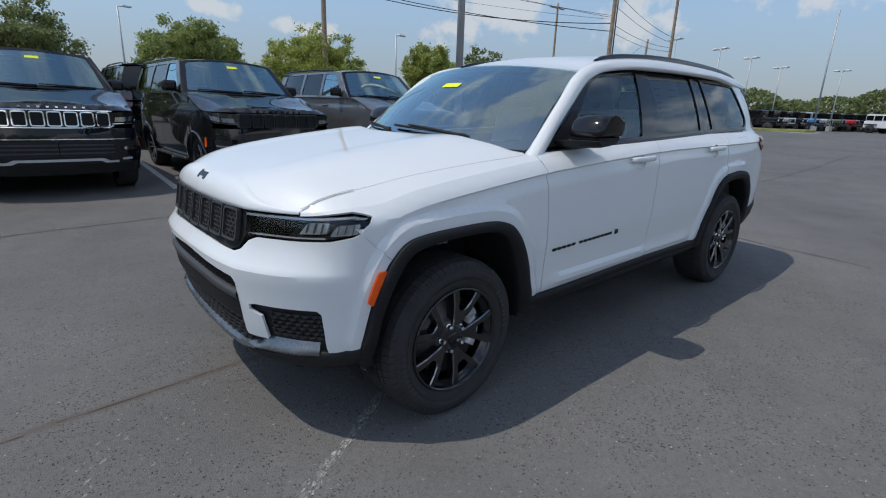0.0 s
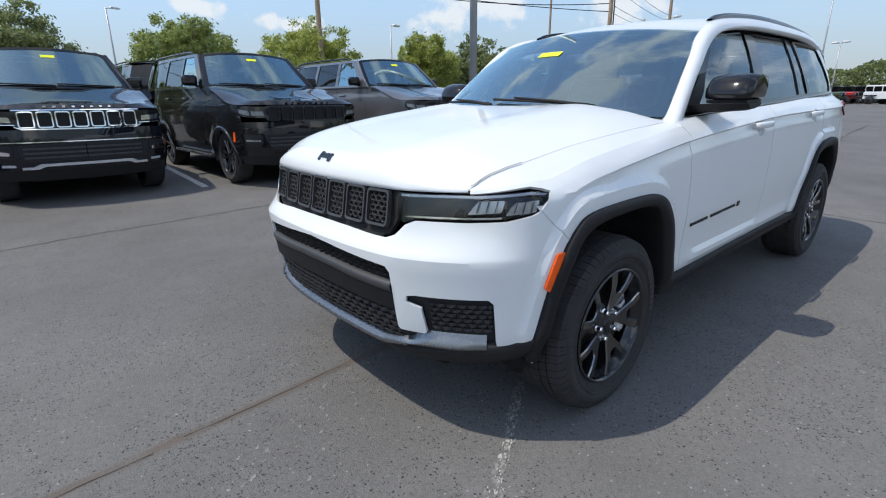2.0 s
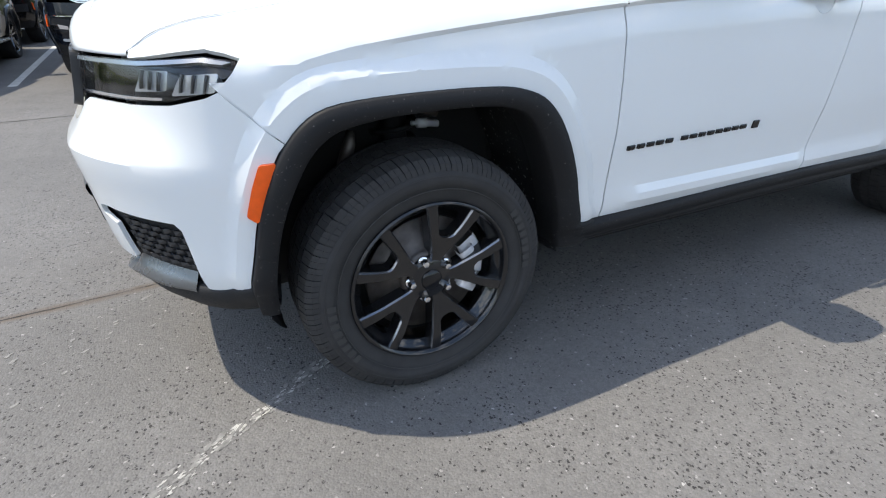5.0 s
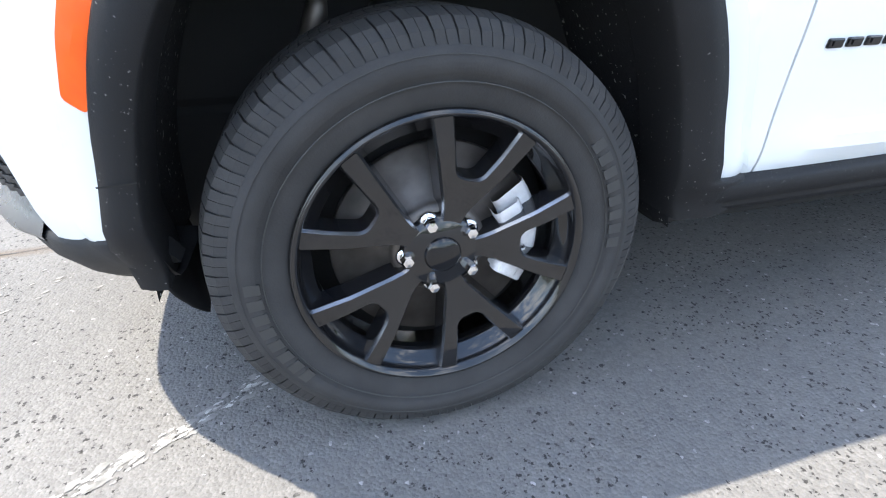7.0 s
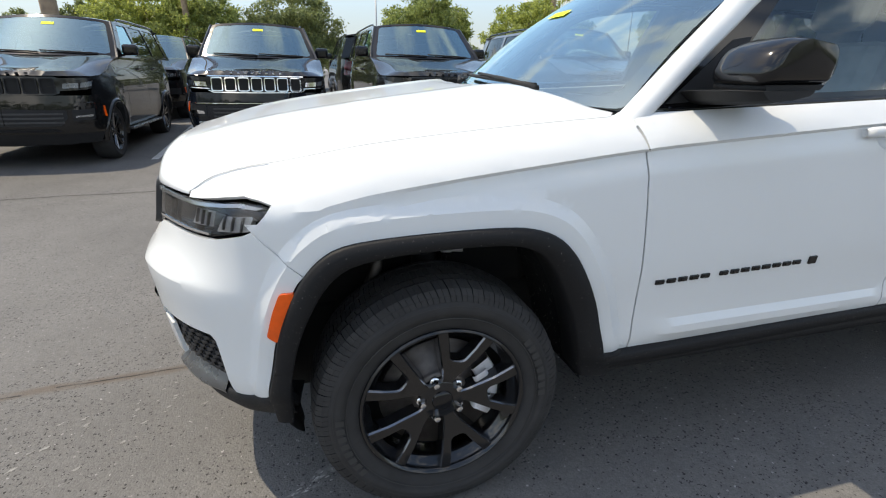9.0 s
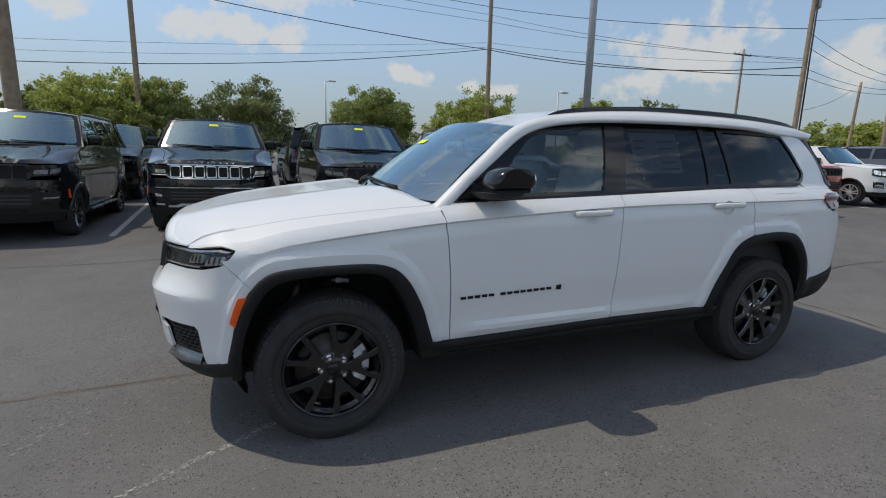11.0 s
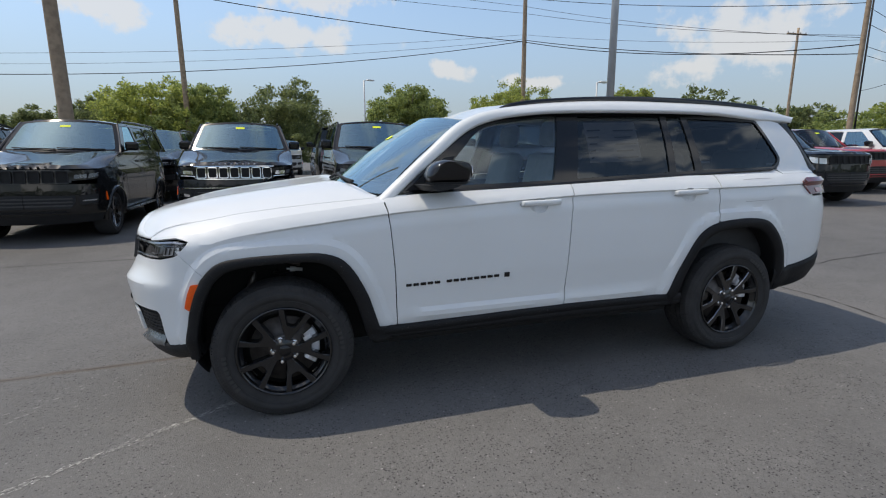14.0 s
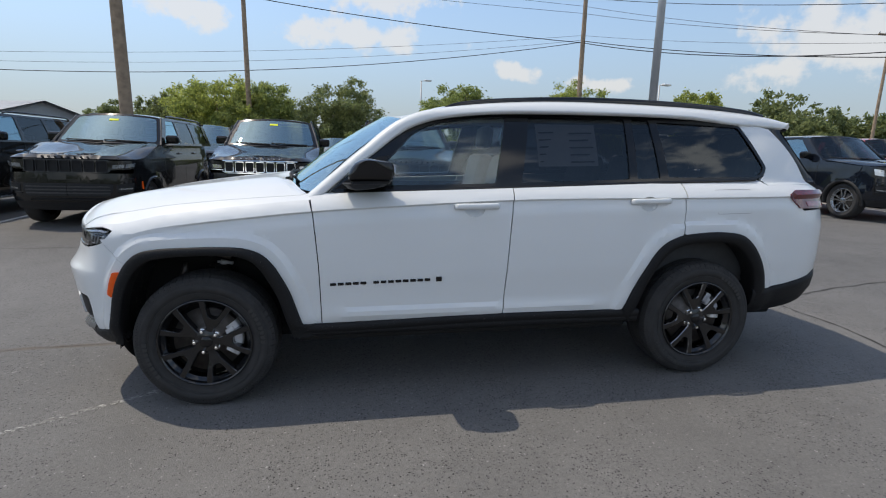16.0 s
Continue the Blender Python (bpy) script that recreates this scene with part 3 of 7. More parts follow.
    front_door = [(0.648, 0.463), (1.735, 0.482)] + seam([(1.737, 0.485), (1.755, 0.75), (1.775, 1.05), (1.794, belt(1.794))]) + \
        [(x, belt(x)) for x in np.linspace(1.70, 0.66, 14)] + seam([(0.646, 0.60), (0.642, 0.79), (0.634, 0.92), (0.617, 1.12), (0.601, 1.205)])[::-1]
    put("front_door", panel(front_door, B, 0.03, holes=[cup_at(1.552, 1.134)], depth=0.015, lines=shoulder), WHITE)
    ar = arch_outer(True)
    stop = next(i for i, p in enumerate(ar) if p[0] > 2.905)
    rear_door = [(1.743, 0.484), (2.555, 0.474)] + [(p[0], p[1]) for p in ar[1:stop]] + seam([(2.915, 0.96), (2.925, 1.1), (2.93, belt(2.93))]) + \
        [(x, belt(x)) for x in np.linspace(2.85, 1.80, 14)] + seam([(1.743, 0.49), (1.761, 0.75), (1.781, 1.05), (1.800, belt(1.80))])[::-1]
    put("rear_door", panel(rear_door, B, 0.03, holes=[cup_at(2.672, 1.158)], depth=0.015, lines=shoulder), WHITE)
    quarter = [(p[0], p[1]) for p in ar[stop + 1:]] + [(3.60, 0.575), (3.80, 0.60), (4.00, 0.645), (4.12, 0.68), (4.20, 1.10), (3.86, 1.10), (3.735, 1.205), (3.79, 1.225), (4.02, 1.222)] + \
        [(4.02, 1.270), (3.585, 1.270)] + [(x, belt(x)) for x in np.linspace(3.545, 2.96, 9)] + seam([(2.922, 0.97), (2.932, 1.1), (2.94, belt(2.94))])[::-1]
    put("rear_quarter", panel(quarter, B, 0.03, depth=0.015, lines=shoulder), WHITE)
    # pillar behind the last side window
    def DP(x, z):
        a, b = -B(x, z)[1], -GLASS(x, z)[1] + 0.006
        return (x, -(a + b + math.hypot(a - b, 0.012) - 0.012) / 2, z)
    back = curve2([(3.995, 1.2705), (3.965, 1.33), (3.87, 1.467), (3.77, 1.575), (3.70, 1.642)], 16)
    dp = [(3.415, 1.676), (3.455, 1.655), (3.608, 1.385), (3.585, 1.335), (3.548, 1.304), (3.587, 1.2705)] + back + [(3.60, 1.660)]
    put("rear_pillar", panel(dp, DP, 0.03, depth=0.025), WHITE)
    rows = []
    for x, z in back[1:]:
        q = (1.63 - z) / 0.30
        a, b = Vector(DP(x, z)), Vector((3.80 + 0.24 * q, -0.655 - 0.05 * q, z))
        rows.append([a + Vector((0.002, 0.004, 0)), a.lerp(b, 0.3) + Vector((0, -0.004, 0)), b])
    put("rear_glass_side", strip(bmesh.new(), rows), GLOSSBK, "gloss black strip beside the rear window")

    # dark cladding round the arches
    for rear in (False, True):
        inner, outer = arch_inner(rear), arch_outer(rear)
        rows = []
        foot_ = [] if rear else [((-0.450, 0.384), (-0.504, 0.386)), ((-0.448, 0.42), (-0.510, 0.430)), ((-0.444, 0.46), (-0.508, 0.474))]
        heel_ = [] if rear else [((0.456, 0.455), (0.545, 0.469)), ((0.460, 0.44), (0.575, 0.467)), ((0.464, 0.425), (0.612, 0.468)), ((0.470, 0.405), (0.614, 0.43)), ((0.476, 0.385), (0.614, 0.390))]
        for ia, ob_ in foot_ + list(zip(inner, outer)) + heel_:
            a, b = Vector(ia), Vector(ob_)
            row = []
            for q, off in ((0.0, -0.10), (0.0, -0.02), (0.0, 0.014), (0.06, 0.021), (0.5, 0.024), (0.93, 0.020), (1.0, 0.012), (1.0, -0.012)):
                c = a.lerp(b, q)
                p = Vector(B(c.x, max(c.y, 0.42)))
                p.z = c.y
                p.y -= off
                row.append(p)
            rows.append(row)
        put("wheel_arch_trim", strip(bmesh.new(), rows), DULLPL if rear else DUSTY, "matte dark grey plastic cladding")
        if not rear:
            jl = [[Vector(B(x, z + dz)) + Vector((0, -0.0262, 0)) for dz in (-0.0012, 0.0012)] for x, z in ((-0.424, 0.580), (-0.452, 0.577), (-0.479, 0.575))]
            put("trim_joint", strip(bmesh.new(), jl), DARK)
        cx = 3.091 if rear else 0.0
        # felt liner of the wheel well
        rows = []
        ring_ = inner if rear else [(-0.450, 0.36), (-0.446, 0.43)] + inner + [(0.462, 0.42), (0.476, 0.355)]
        for k in range(0, len(ring_), 2):
            a = Vector(ring_[k]) - Vector((cx, 0.39))
            a = a * 1.03 + Vector((cx, 0.39))
            rows.append([(a.x, -y, a.y) for y in (0.905, 0.80, 0.68, 0.56)])
        bm = strip(bmesh.new(), rows)
        put("wheel_well_liner", bm, LINER)
    # sill cladding
    rows = []
    for x in np.linspace(0.53, 2.66, 24):
        top_z = 0.463 + 0.019 * smooth(0.6, 1.7, x) - 0.008 * smooth(1.9, 2.6, x)
        rows.append([(x, -yy, zz) for yy, zz in ((0.895, top_z + 0.005), (0.944, top_z - 0.003), (0.950, top_z - 0.012), (0.948, top_z - 0.044), (0.936, top_z - 0.050), (0.940, top_z - 0.056), (0.934, 0.398), (0.918, 0.384), (0.86, 0.366), (0.70, 0.345))])
    put("sill", strip(bmesh.new(), rows), DUSTY, "matte dark grey plastic sill")
    # dark trim frame with the side windows in it
    frame_poly = [(0.715, 1.232)] + [(x, belt(x) + 0.004) for x in np.linspace(0.8, 3.45, 20)] + curve2([(3.50, 1.306), (3.565, 1.328), (3.602, 1.380), (3.575, 1.455), (3.445, 1.657)], 14) + \
        curve2([(3.33, 1.677), (2.9, 1.700), (2.54, 1.706), (1.95, 1.704), (1.6, 1.690), (1.32, 1.657), (1.20, 1.612), (0.95, 1.44), (0.73, 1.250)], 40)
    f1 = rounded([(0.90, 1.262), (1.700, 1.280), (1.792, 1.687), (1.62, 1.675), (1.335, 1.637), (1.212, 1.584)], [0.02, 0.02, 0.015, 0.05, 0.05, 0.05])
    f2 = rounded([(1.865, 1.284), (2.585, 1.306), (2.595, 1.688), (1.945, 1.688)], 0.015)
    f3 = rounded([(2.640, 1.308), (2.80, 1.312), (2.768, 1.684), (2.645, 1.688)], 0.012)
    f4 = rounded([(2.86, 1.318), (3.525, 1.322), (3.590, 1.375), (3.430, 1.648), (2.82, 1.672)], [0.015, 0.04, 0.035, 0.02, 0.015])
    put("window_trim", panel(frame_poly, GLASS, 0.06, holes=[f1, f2, f3, f4], depth=0.03), GLOSSBK, "gloss black window surround")
    for poly, gm in ((f1, DOORGL), (f2, PRIVACY), (f3, PRIVACY), (f4, PRIVACY)):
        put("window_pane", panel(poly, GLASS, 0.12, depth=0, off=-0.008), gm).visible_shadow = False
    if side_sign > 0:
        lab_ = put("window_label", panel(rounded([(1.985, 1.385), (2.385, 1.392), (2.385, 1.652), (1.985, 1.650)], 0.006), GLASS, 0.15, depth=0, off=-0.014), PAPER, "printed paper label behind the rear window")
        for q in range(5):
            for u0, u1 in ((2.00, 2.02 + 0.02 * q), (2.20, 2.36 - 0.03 * (q % 2))):
                zq = 1.41 + 0.045 * q
                put("label_line", panel([(u0, zq), (u1, zq + 0.004), (u1, zq + 0.012), (u0, zq + 0.008)], GLASS, 0.2, depth=0, off=-0.011), CABIN, parent=lab_)
    # seal along the belt
    rows = [[Vector(GLASS(x, belt(x) + dz)) + Vector((0, -off, 0)) for dz, off in ((-0.006, -0.004), (-0.004, 0.012), (0.010, 0.012), (0.012, 0.0))] for x in np.linspace(0.74, 3.5, 30)]
    put("belt_seal", strip(bmesh.new(), rows), GLOSSBK)
    # windscreen pillar and roof side
    inn = curve2([(0.548, 0.817, 1.182), (0.600, 0.806, 1.226), (0.87, 0.747, 1.452), (1.15, 0.690, 1.660), (1.5, 0.640, 1.742), (2.15, 0.615, 1.786), (3.0, 0.605, 1.775), (3.6, 0.59, 1.738), (3.94, 0.57, 1.684)], 60)
    out = curve2([(0.635, 0.859, 1.182), (0.69, 0.846, 1.226), (0.955, 0.783, 1.437), (1.225, 0.735, 1.622), (1.6, 0.728, 1.694), (2.2, 0.722, 1.712), (3.0, 0.715, 1.702), (3.42, 0.690, 1.664), (3.84, 0.628, 1.645)], 60)
    rows = []
    for a, b in zip(inn, out):
        a, b = Vector(a), Vector(b)
        row = [a + Vector((0, -0.02, -0.012))]
        for q in (0, 0.2, 0.45, 0.7, 0.9, 1.0):
            p = a.lerp(b, q) + Vector((-0.1, 0.75, 0.65)).normalized() * 0.030 * math.sin(math.pi * (0.1 + 0.8 * q))
            row.append(p)
        row.append(b + Vector((0, -0.03, -0.005)))
        rows.append([(p.x, -p.y, p.z) for p in row])
    bm = strip(bmesh.new(), rows)
    bmesh.ops.reverse_faces(bm, faces=bm.faces[:])
    put("roof_pillar", bm, WHITE)
    # roof rail
    rail = [(1.42, 0.617, 1.738), (1.52, 0.612, 1.768), (1.75, 0.606, 1.794), (2.2, 0.60, 1.816), (2.7, 0.596, 1.816), (3.2, 0.59, 1.798), (3.55, 0.585, 1.768), (3.70, 0.58, 1.738)]
    rp = [Vector((x, -y, z)) for x, y, z in curve2(rail, 40)]
    rows = [[p + Vector(d) for d in ((0, -0.018, -0.028), (0, -0.020, -0.002), (0, -0.012, 0.007), (0, 0.010, 0.007), (0, 0.018, -0.002), (0, 0.016, -0.028))] for p in rp]
    put("roof_rail", strip(bmesh.new(), rows), GLOSSBK, "black roof rail")
    # side marker lamp
    mk = rounded([(-0.480, 0.688), (-0.455, 0.668), (-0.428, 0.735), (-0.395, 0.812), (-0.433, 0.810), (-0.457, 0.755)], 0.008)
    put("side_marker", panel(mk, B, 0.02, depth=0.012, off=0.010, crown=0.006), AMBER, "amber side marker lamp")
    # door handles
    for x0, z0 in ((1.565, 1.152), (2.685, 1.176)):
        bm = bmesh.new()
        y0 = -B(x0, z0)[1]
        path = [(x0 - 0.135, y0 + 0.012, z0 - 0.004), (x0 - 0.11, y0 + 0.034, z0), (x0, y0 + 0.041, z0 + 0.001), (x0 + 0.11, y0 + 0.034, z0 + 0.002), (x0 + 0.135, y0 + 0.012, z0)]
        rows = []
        for k, p in enumerate(curve2(path, 24)):
            q = abs(k / 24 - 0.5) * 2
            hh = 0.019 * (1 - 0.25 * q ** 4)
            rows.append([(p[0], -(p[1] + dy), p[2] + dz * hh) for dy, dz in ((-0.012, 0.75), (0.0, 0.95), (0.007, 0.55), (0.008, 0), (0.007, -0.55), (0.0, -0.95), (-0.012, -0.75), (-0.012, 0.75))])
        h = put("door_handle", strip(bm, rows), WHITE, "white pull handle")
        xc, zc_ = x0 - 0.013, z0 - 0.018
        put("handle_recess", panel(cup_at(xc, zc_), lambda u, v: (u, B(u, v)[1] + 0.034 * max(0.0, 1 - ((u - xc) / 0.060) ** 2 - ((v - zc_) / 0.046) ** 2) ** 0.6, v), 0.009, depth=0), WHITE)
    # lamp at the tail
    tl = rounded([(3.722, 1.210), (3.78, 1.232), (4.05, 1.228), (4.20, 1.222), (4.20, 1.108), (3.815, 1.116)], 0.012)
    lamp = put("tail_lamp", panel(tl, B, 0.03, depth=0.02, off=0.012), REDLENS, "dark red tail lamp")
    tw = rounded([(3.87, 1.158), (4.05, 1.156), (4.05, 1.124), (3.885, 1.126)], 0.006)
    put("reversing_lens", panel(tw, B, 0.03, depth=0.004, off=0.015), PINKLENS, parent=lamp)
    # lower rear bumper corner
    rows = []
    for s in np.linspace(3.50, 4.5, 20):
        zt = 0.565 + 0.072 * smooth(3.55, 4.1, s) + 0.006
        zb = 0.385 + 0.08 * smooth(3.6, 4.3, s)
        x, y, _ = B(s, 0.62)
        y = -y
        rows.append([(x, -(y - 0.02), zt + 0.004), (x, -(y + 0.012), zt), (x, -(y + 0.014), zt - 0.03), (x, -(y + 0.002), (zt + zb) / 2), (x - 0.02, -(y - 0.03), zb + 0.02), (x - 0.05, -(y - 0.09), zb), (x - 0.10, -(y - 0.25), zb)])
    put("rear_bumper_trim", strip(bmesh.new(), rows), DULLPL, "matte dark lower rear bumper")
    # door mirror
    mirror = new("door_mirror")
    mirror.parent = suv
    tagged(mirror, "gloss black door mirror")

    def shell(prof, ends, bottom):
        """A moulded shell: a side profile drawn in at its two ends."""
        rows = []
        cx = sum(p[0] for p in prof) / len(prof)
        for y, sc, lift in ends:
            rows.append([(cx + (p[0] - cx) * sc, y, bottom + (p[1] - bottom) * sc + lift) for p in prof + prof[:1]])
        bm = strip(bmesh.new(), rows)
        bm.verts.ensure_lookup_table()
        n = len(prof) + 1
        for k in (0, len(ends) - 1):
            f = bm.faces.new([bm.verts[k * n + i] for i in range(n - 1)])
        bmesh.ops.remove_doubles(bm, verts=bm.verts[:], dist=1e-5)
        bmesh.ops.recalc_face_normals(bm, faces=bm.faces[:])
        for f in bm.faces:
            f.smooth = True
        for e in bm.edges:
            if len(e.link_faces) == 2 and e.calc_face_angle(0) > 0.7:
                e.smooth = False
        return bm
    prof = rounded([(0.822, 1.304), (0.818, 1.340), (0.850, 1.398), (0.915, 1.428), (1.065, 1.408), (1.072, 1.345), (1.058, 1.304)], [0.012, 0.03, 0.05, 0.06, 0.03, 0.03, 0.012], 5)
    ends = [(-0.872, 0.70, 0.010), (-0.880, 0.82, 0.006), (-0.90, 0.92, 0.002), (-0.94, 0.98, 0), (-1.00, 1.0, 0), (-1.06, 0.985, 0), (-1.068, 0.93, 0.004), (-1.084, 0.84, 0.013), (-1.090, 0.70, 0.028)]
    cap = put("mirror_cap", shell(prof, ends, 1.304), GLOSSBK, parent=mirror)
    low_ = rounded([(0.832, 1.287), (0.828, 1.3035), (1.062, 1.3035), (1.045, 1.287)], 0.006)
    put("mirror_skirt", shell(low_, [(-0.885, 0.85, 0), (-0.93, 0.97, 0), (-1.02, 0.98, 0), (-1.068, 0.86, 0)], 1.304), PLASTIC, parent=mirror)
    foot = rounded([(0.775, 1.290), (1.045, 1.290), (1.020, 1.268), (0.93, 1.252), (0.855, 1.246), (0.815, 1.256)], 0.006)
    put("mirror_base", shell(foot, [(-0.80, 0.92, -0.012), (-0.88, 0.98, -0.004), (-0.98, 0.95, 0), (-1.06, 0.80, 0), (-1.085, 0.66, 0)], 1.290), PLASTIC, parent=mirror)
    bm = bmesh.new()
    rows = [[(x, y + dy, z + dz) for x, dy, dz in ((0.83 + k * 0.02, 0, -0.018), (0.80 + k * 0.05, 0, 0.012), (0.95, 0, 0.016), (0.97, 0, -0.014), (0.83 + k * 0.02, 0, -0.018))] for k, (y, z) in enumerate(((-0.80, 1.258), (-0.86, 1.262), (-0.93, 1.275), (-0.98, 1.282)))]
    put("mirror_stalk", strip(bm, rows), PLASTIC, parent=mirror)
    bm = bmesh.new()
    pl = rounded([(-1.066, 1.322), (-0.905, 1.314), (-0.905, 1.400), (-1.060, 1.392)], 0.03)
    put("mirror_glass", panel(pl, lambda u, v: (1.074, u, v), 0.2, depth=0.004, flip=False), CHROME, parent=mirror)
    # sail panel in front of the door glass
    sail = [(0.735, 1.243), (0.895, 1.252), (0.985, 1.335), (1.06, 1.44), (0.99, 1.43)]
    put("sail_panel", panel(sail, GLASS, 0.06, depth=0.01, off=0.004), PLASTIC)

# bonnet, in one piece
nose = [(float(np.interp(w, -OUT[:45, 1], OUT[:45, 0])), -w) for w in np.linspace(0.0, TIPY - 0.007, 40)]
NOSE = 0.075
def roll(y):
    return 0.004 + (NOSE - 0.004) * (1 - smooth(0.25, TIPY - 0.007, abs(y)))


edge = [(x + roll(y), y) for x, y in nose] + curve2([(nose[-1][0] + 0.018, -TIPY - 0.002), (tip_x + 0.05, -TIPY - 0.010), (-0.52, -0.768), (-0.40, -0.784), (-0.2, -0.801), (0.1, -0.816), (0.43, -0.829), (0.545, -0.832)], 40) + curve2([(0.572, -0.80), (0.490, -0.6), (0.395, -0.3), (0.350, 0.0)], 16)
hood_poly = edge + [(x, -y) for x, y in edge[-2:0:-1]]
bm = panel(hood_poly, HOOD, 0.030, depth=0.004)
# rolled leading edge
rows = []
lead = [(x, -y) for x, y in nose[::-1]] + nose[1:]
for x, y in lead:
    nw = roll(y)
    x1 = x + nw + 0.002
    z0, z1 = hood_edge_z(x) - 0.006, HOOD(x1, y)[2] + 0.0008
    row = [(x + 0.012, y, z0 - 0.004)]
    for a in np.linspace(0, 1, 8):
        th = a * math.pi / 2
        row.append((x - 0.010 * nw / NOSE + (nw + 0.002 + 0.010 * nw / NOSE) * (1 - math.cos(th)), y, z0 + (z1 - z0) * (math.sin(th) * 0.86 + 0.14 * a)))
    rows.append(row)
strip(bm, rows)
bmesh.ops.recalc_face_normals(bm, faces=bm.faces[-(len(rows) - 1) * 8:])
for f in bm.faces[-(len(rows) - 1) * 8:]:
    if f.normal.x > 0 and f.normal.z < 0.2:
        f.normal_flip()
part("hood", bm, WHITE, suv)
# black scuttle under the windscreen and the wipers on it
rows = [[(0.24 + 0.22 * (y / 0.8) ** 2, y, 1.255 - 0.085 * (y / 0.8) ** 2), (0.36 + 0.22 * (y / 0.8) ** 2, y, 1.248 - 0.075 * (y / 0.8) ** 2), (0.45 + 0.2 * (y / 0.8) ** 2, y, 1.262 - 0.05 * (y / 0.8) ** 2)] for y in np.linspace(-0.80, 0.80, 25)]
bm = strip(bmesh.new(), rows)
part("scuttle_panel", bm, PLASTIC, suv)
for y0, y1 in ((-0.48, 0.10), (0.12, 0.66)):
    wiper = new("wiper"); wiper.parent = suv
    arm = [WIND(y0 * 0.98, 0.02), WIND(y0 * 0.6 + y1 * 0.4, 0.055), WIND(y0 * 0.2 + y1 * 0.8, 0.075)]
    part("arm", tube(bmesh.new(), [Vector(p) + Vector((-0.02, 0, 0.028)) for p in arm], [0.012, 0.008, 0.006], 6), PLASTIC, wiper)
    blade = [WIND(y0 + (y1 - y0) * q + 0.05, 0.05 + 0.03 * q) for q in np.linspace(0, 1, 10)]
    part("blade", tube(bmesh.new(), [Vector(p) + Vector((-0.012, 0, 0.016)) for p in blade], 0.008, 6), PLASTIC, wiper)
wp = [(u, v) for u, v in rounded([(-0.75, 0.0), (0.75, 0.0), (0.75, 0.72), (-0.75, 0.72)], 0.03)]
wind_frame = rounded([(-0.70, 0.05), (0.70, 0.05), (0.70, 0.675), (-0.70, 0.675)], 0.06)
windscreen = part("windscreen", panel(wp, WIND, 0.07, depth=0.0, flip=True), BRIGHTGL, suv)
part("windscreen_border", panel(wp, WIND, 0.06, holes=[wind_frame], depth=0.0, off=-0.006, flip=True), GLOSSBK, windscreen)
part("yellow_tag", panel(rounded([(-0.035, 0.462), (0.130, 0.462), (0.130, 0.505), (-0.035, 0.505)], 0.004), WIND, 0.05, depth=0, off=0.004, flip=True), YELLOW, windscreen, "yellow paper tag")
# roof
re_ = spl([1.15, 1.5, 2.15, 3.0, 3.6, 3.90], [0.690, 0.640, 0.615, 0.605, 0.59, 0.575])
rz_ = spl([1.03, 1.15, 1.5, 2.15, 3.0, 3.6, 3.90, 4.05], [1.655, 1.661, 1.742, 1.786, 1.775, 1.738, 1.690, 1.650])


def ROOF(x, y):
    k = 1 - min(1.0, (y / re_(x)) ** 2)
    return (x, y, rz_(x) + 0.045 * k)


rp = [(1.15 - 0.10 * (1 - (y / 0.69) ** 2), y) for y in np.linspace(0.69, -0.69, 20)] + [(x, -re_(x) - 0.004) for x in np.linspace(1.25, 3.9, 24)]
rp += [(3.965, -0.555), (4.01, -0.3), (4.02, 0.0), (4.01, 0.3), (3.965, 0.555)] + [(x, re_(x) + 0.004) for x in np.linspace(3.9, 1.25, 24)]
part("roof", panel(rp, ROOF, 0.07, depth=0.03), WHITE, suv)
bm = bmesh.new()
box(bm, 3.80, 3.95, -0.55, 0.55, 1.636, 1.658, 0.008)
part("spoiler", bm, PLASTIC, suv, "black underside of the roof spoiler")
bm = bmesh.new()
rows = [[(3.80 + 0.24 * q, s * 0.0 + y, 1.63 - 0.30 * q) for y in (-0.66 - 0.05 * q, -0.60 - 0.05 * q, 0.60 + 0.05 * q, 0.66 + 0.05 * q)] for q in np.linspace(0, 1, 6)]
part("tailgate_glass", strip(bm, rows), GLOSSBK, suv)
tg = [(4.12, 0.66), (4.90, 0.66), (4.90, 1.33), (4.02, 1.33), (4.02, 1.225), (4.2, 1.222), (4.2, 1.10)]
part("tailgate", mirrored(panel(tg, B, 0.08, depth=0.02)), WHITE, suv)

# ---- front of the car ----
chin = [(-0.511, 0.482), (-0.535, 0.472), (-0.60, 0.463), (-0.668, 0.455)]
bp = [(-1.604, 0.860), (-1.36, 0.858), (-1.20, 0.852), (-1.13, 0.852), (-1.085, 0.868), (-1.045, 0.905), (-1.00, 0.922), (-0.80, 0.925), (-0.64, 0.934), (-0.53, 0.953), (-0.495, 0.965), (arch_outer(False)[start][0] - 0.003, arch_outer(False)[start][1] - 0.004)]
ao = arch_outer(False)
bp += [(p[0] - 0.004, p[1]) for p in reversed(ao[:start])] + chin
bp += [(-0.676, 0.480), (-0.690, 0.635), (-0.71, 0.652), (-0.99, 0.652), (-1.028, 0.645), (-1.03, 0.620), (-0.97, 0.602), (-0.955, 0.500), (-0.965, 0.492), (-1.075, 0.492), (-1.085, 0.505), (-1.092, 0.730), (-1.11, 0.752), (-1.604, 0.780)]
part("front_bumper", mirrored(panel(bp, B, 0.026, depth=0.012, lines=[[(s, z) for s in np.linspace(-1.59, -0.5, 40)] for z in (0.795, 0.806, 0.818)] + rise)), WHITE, suv)
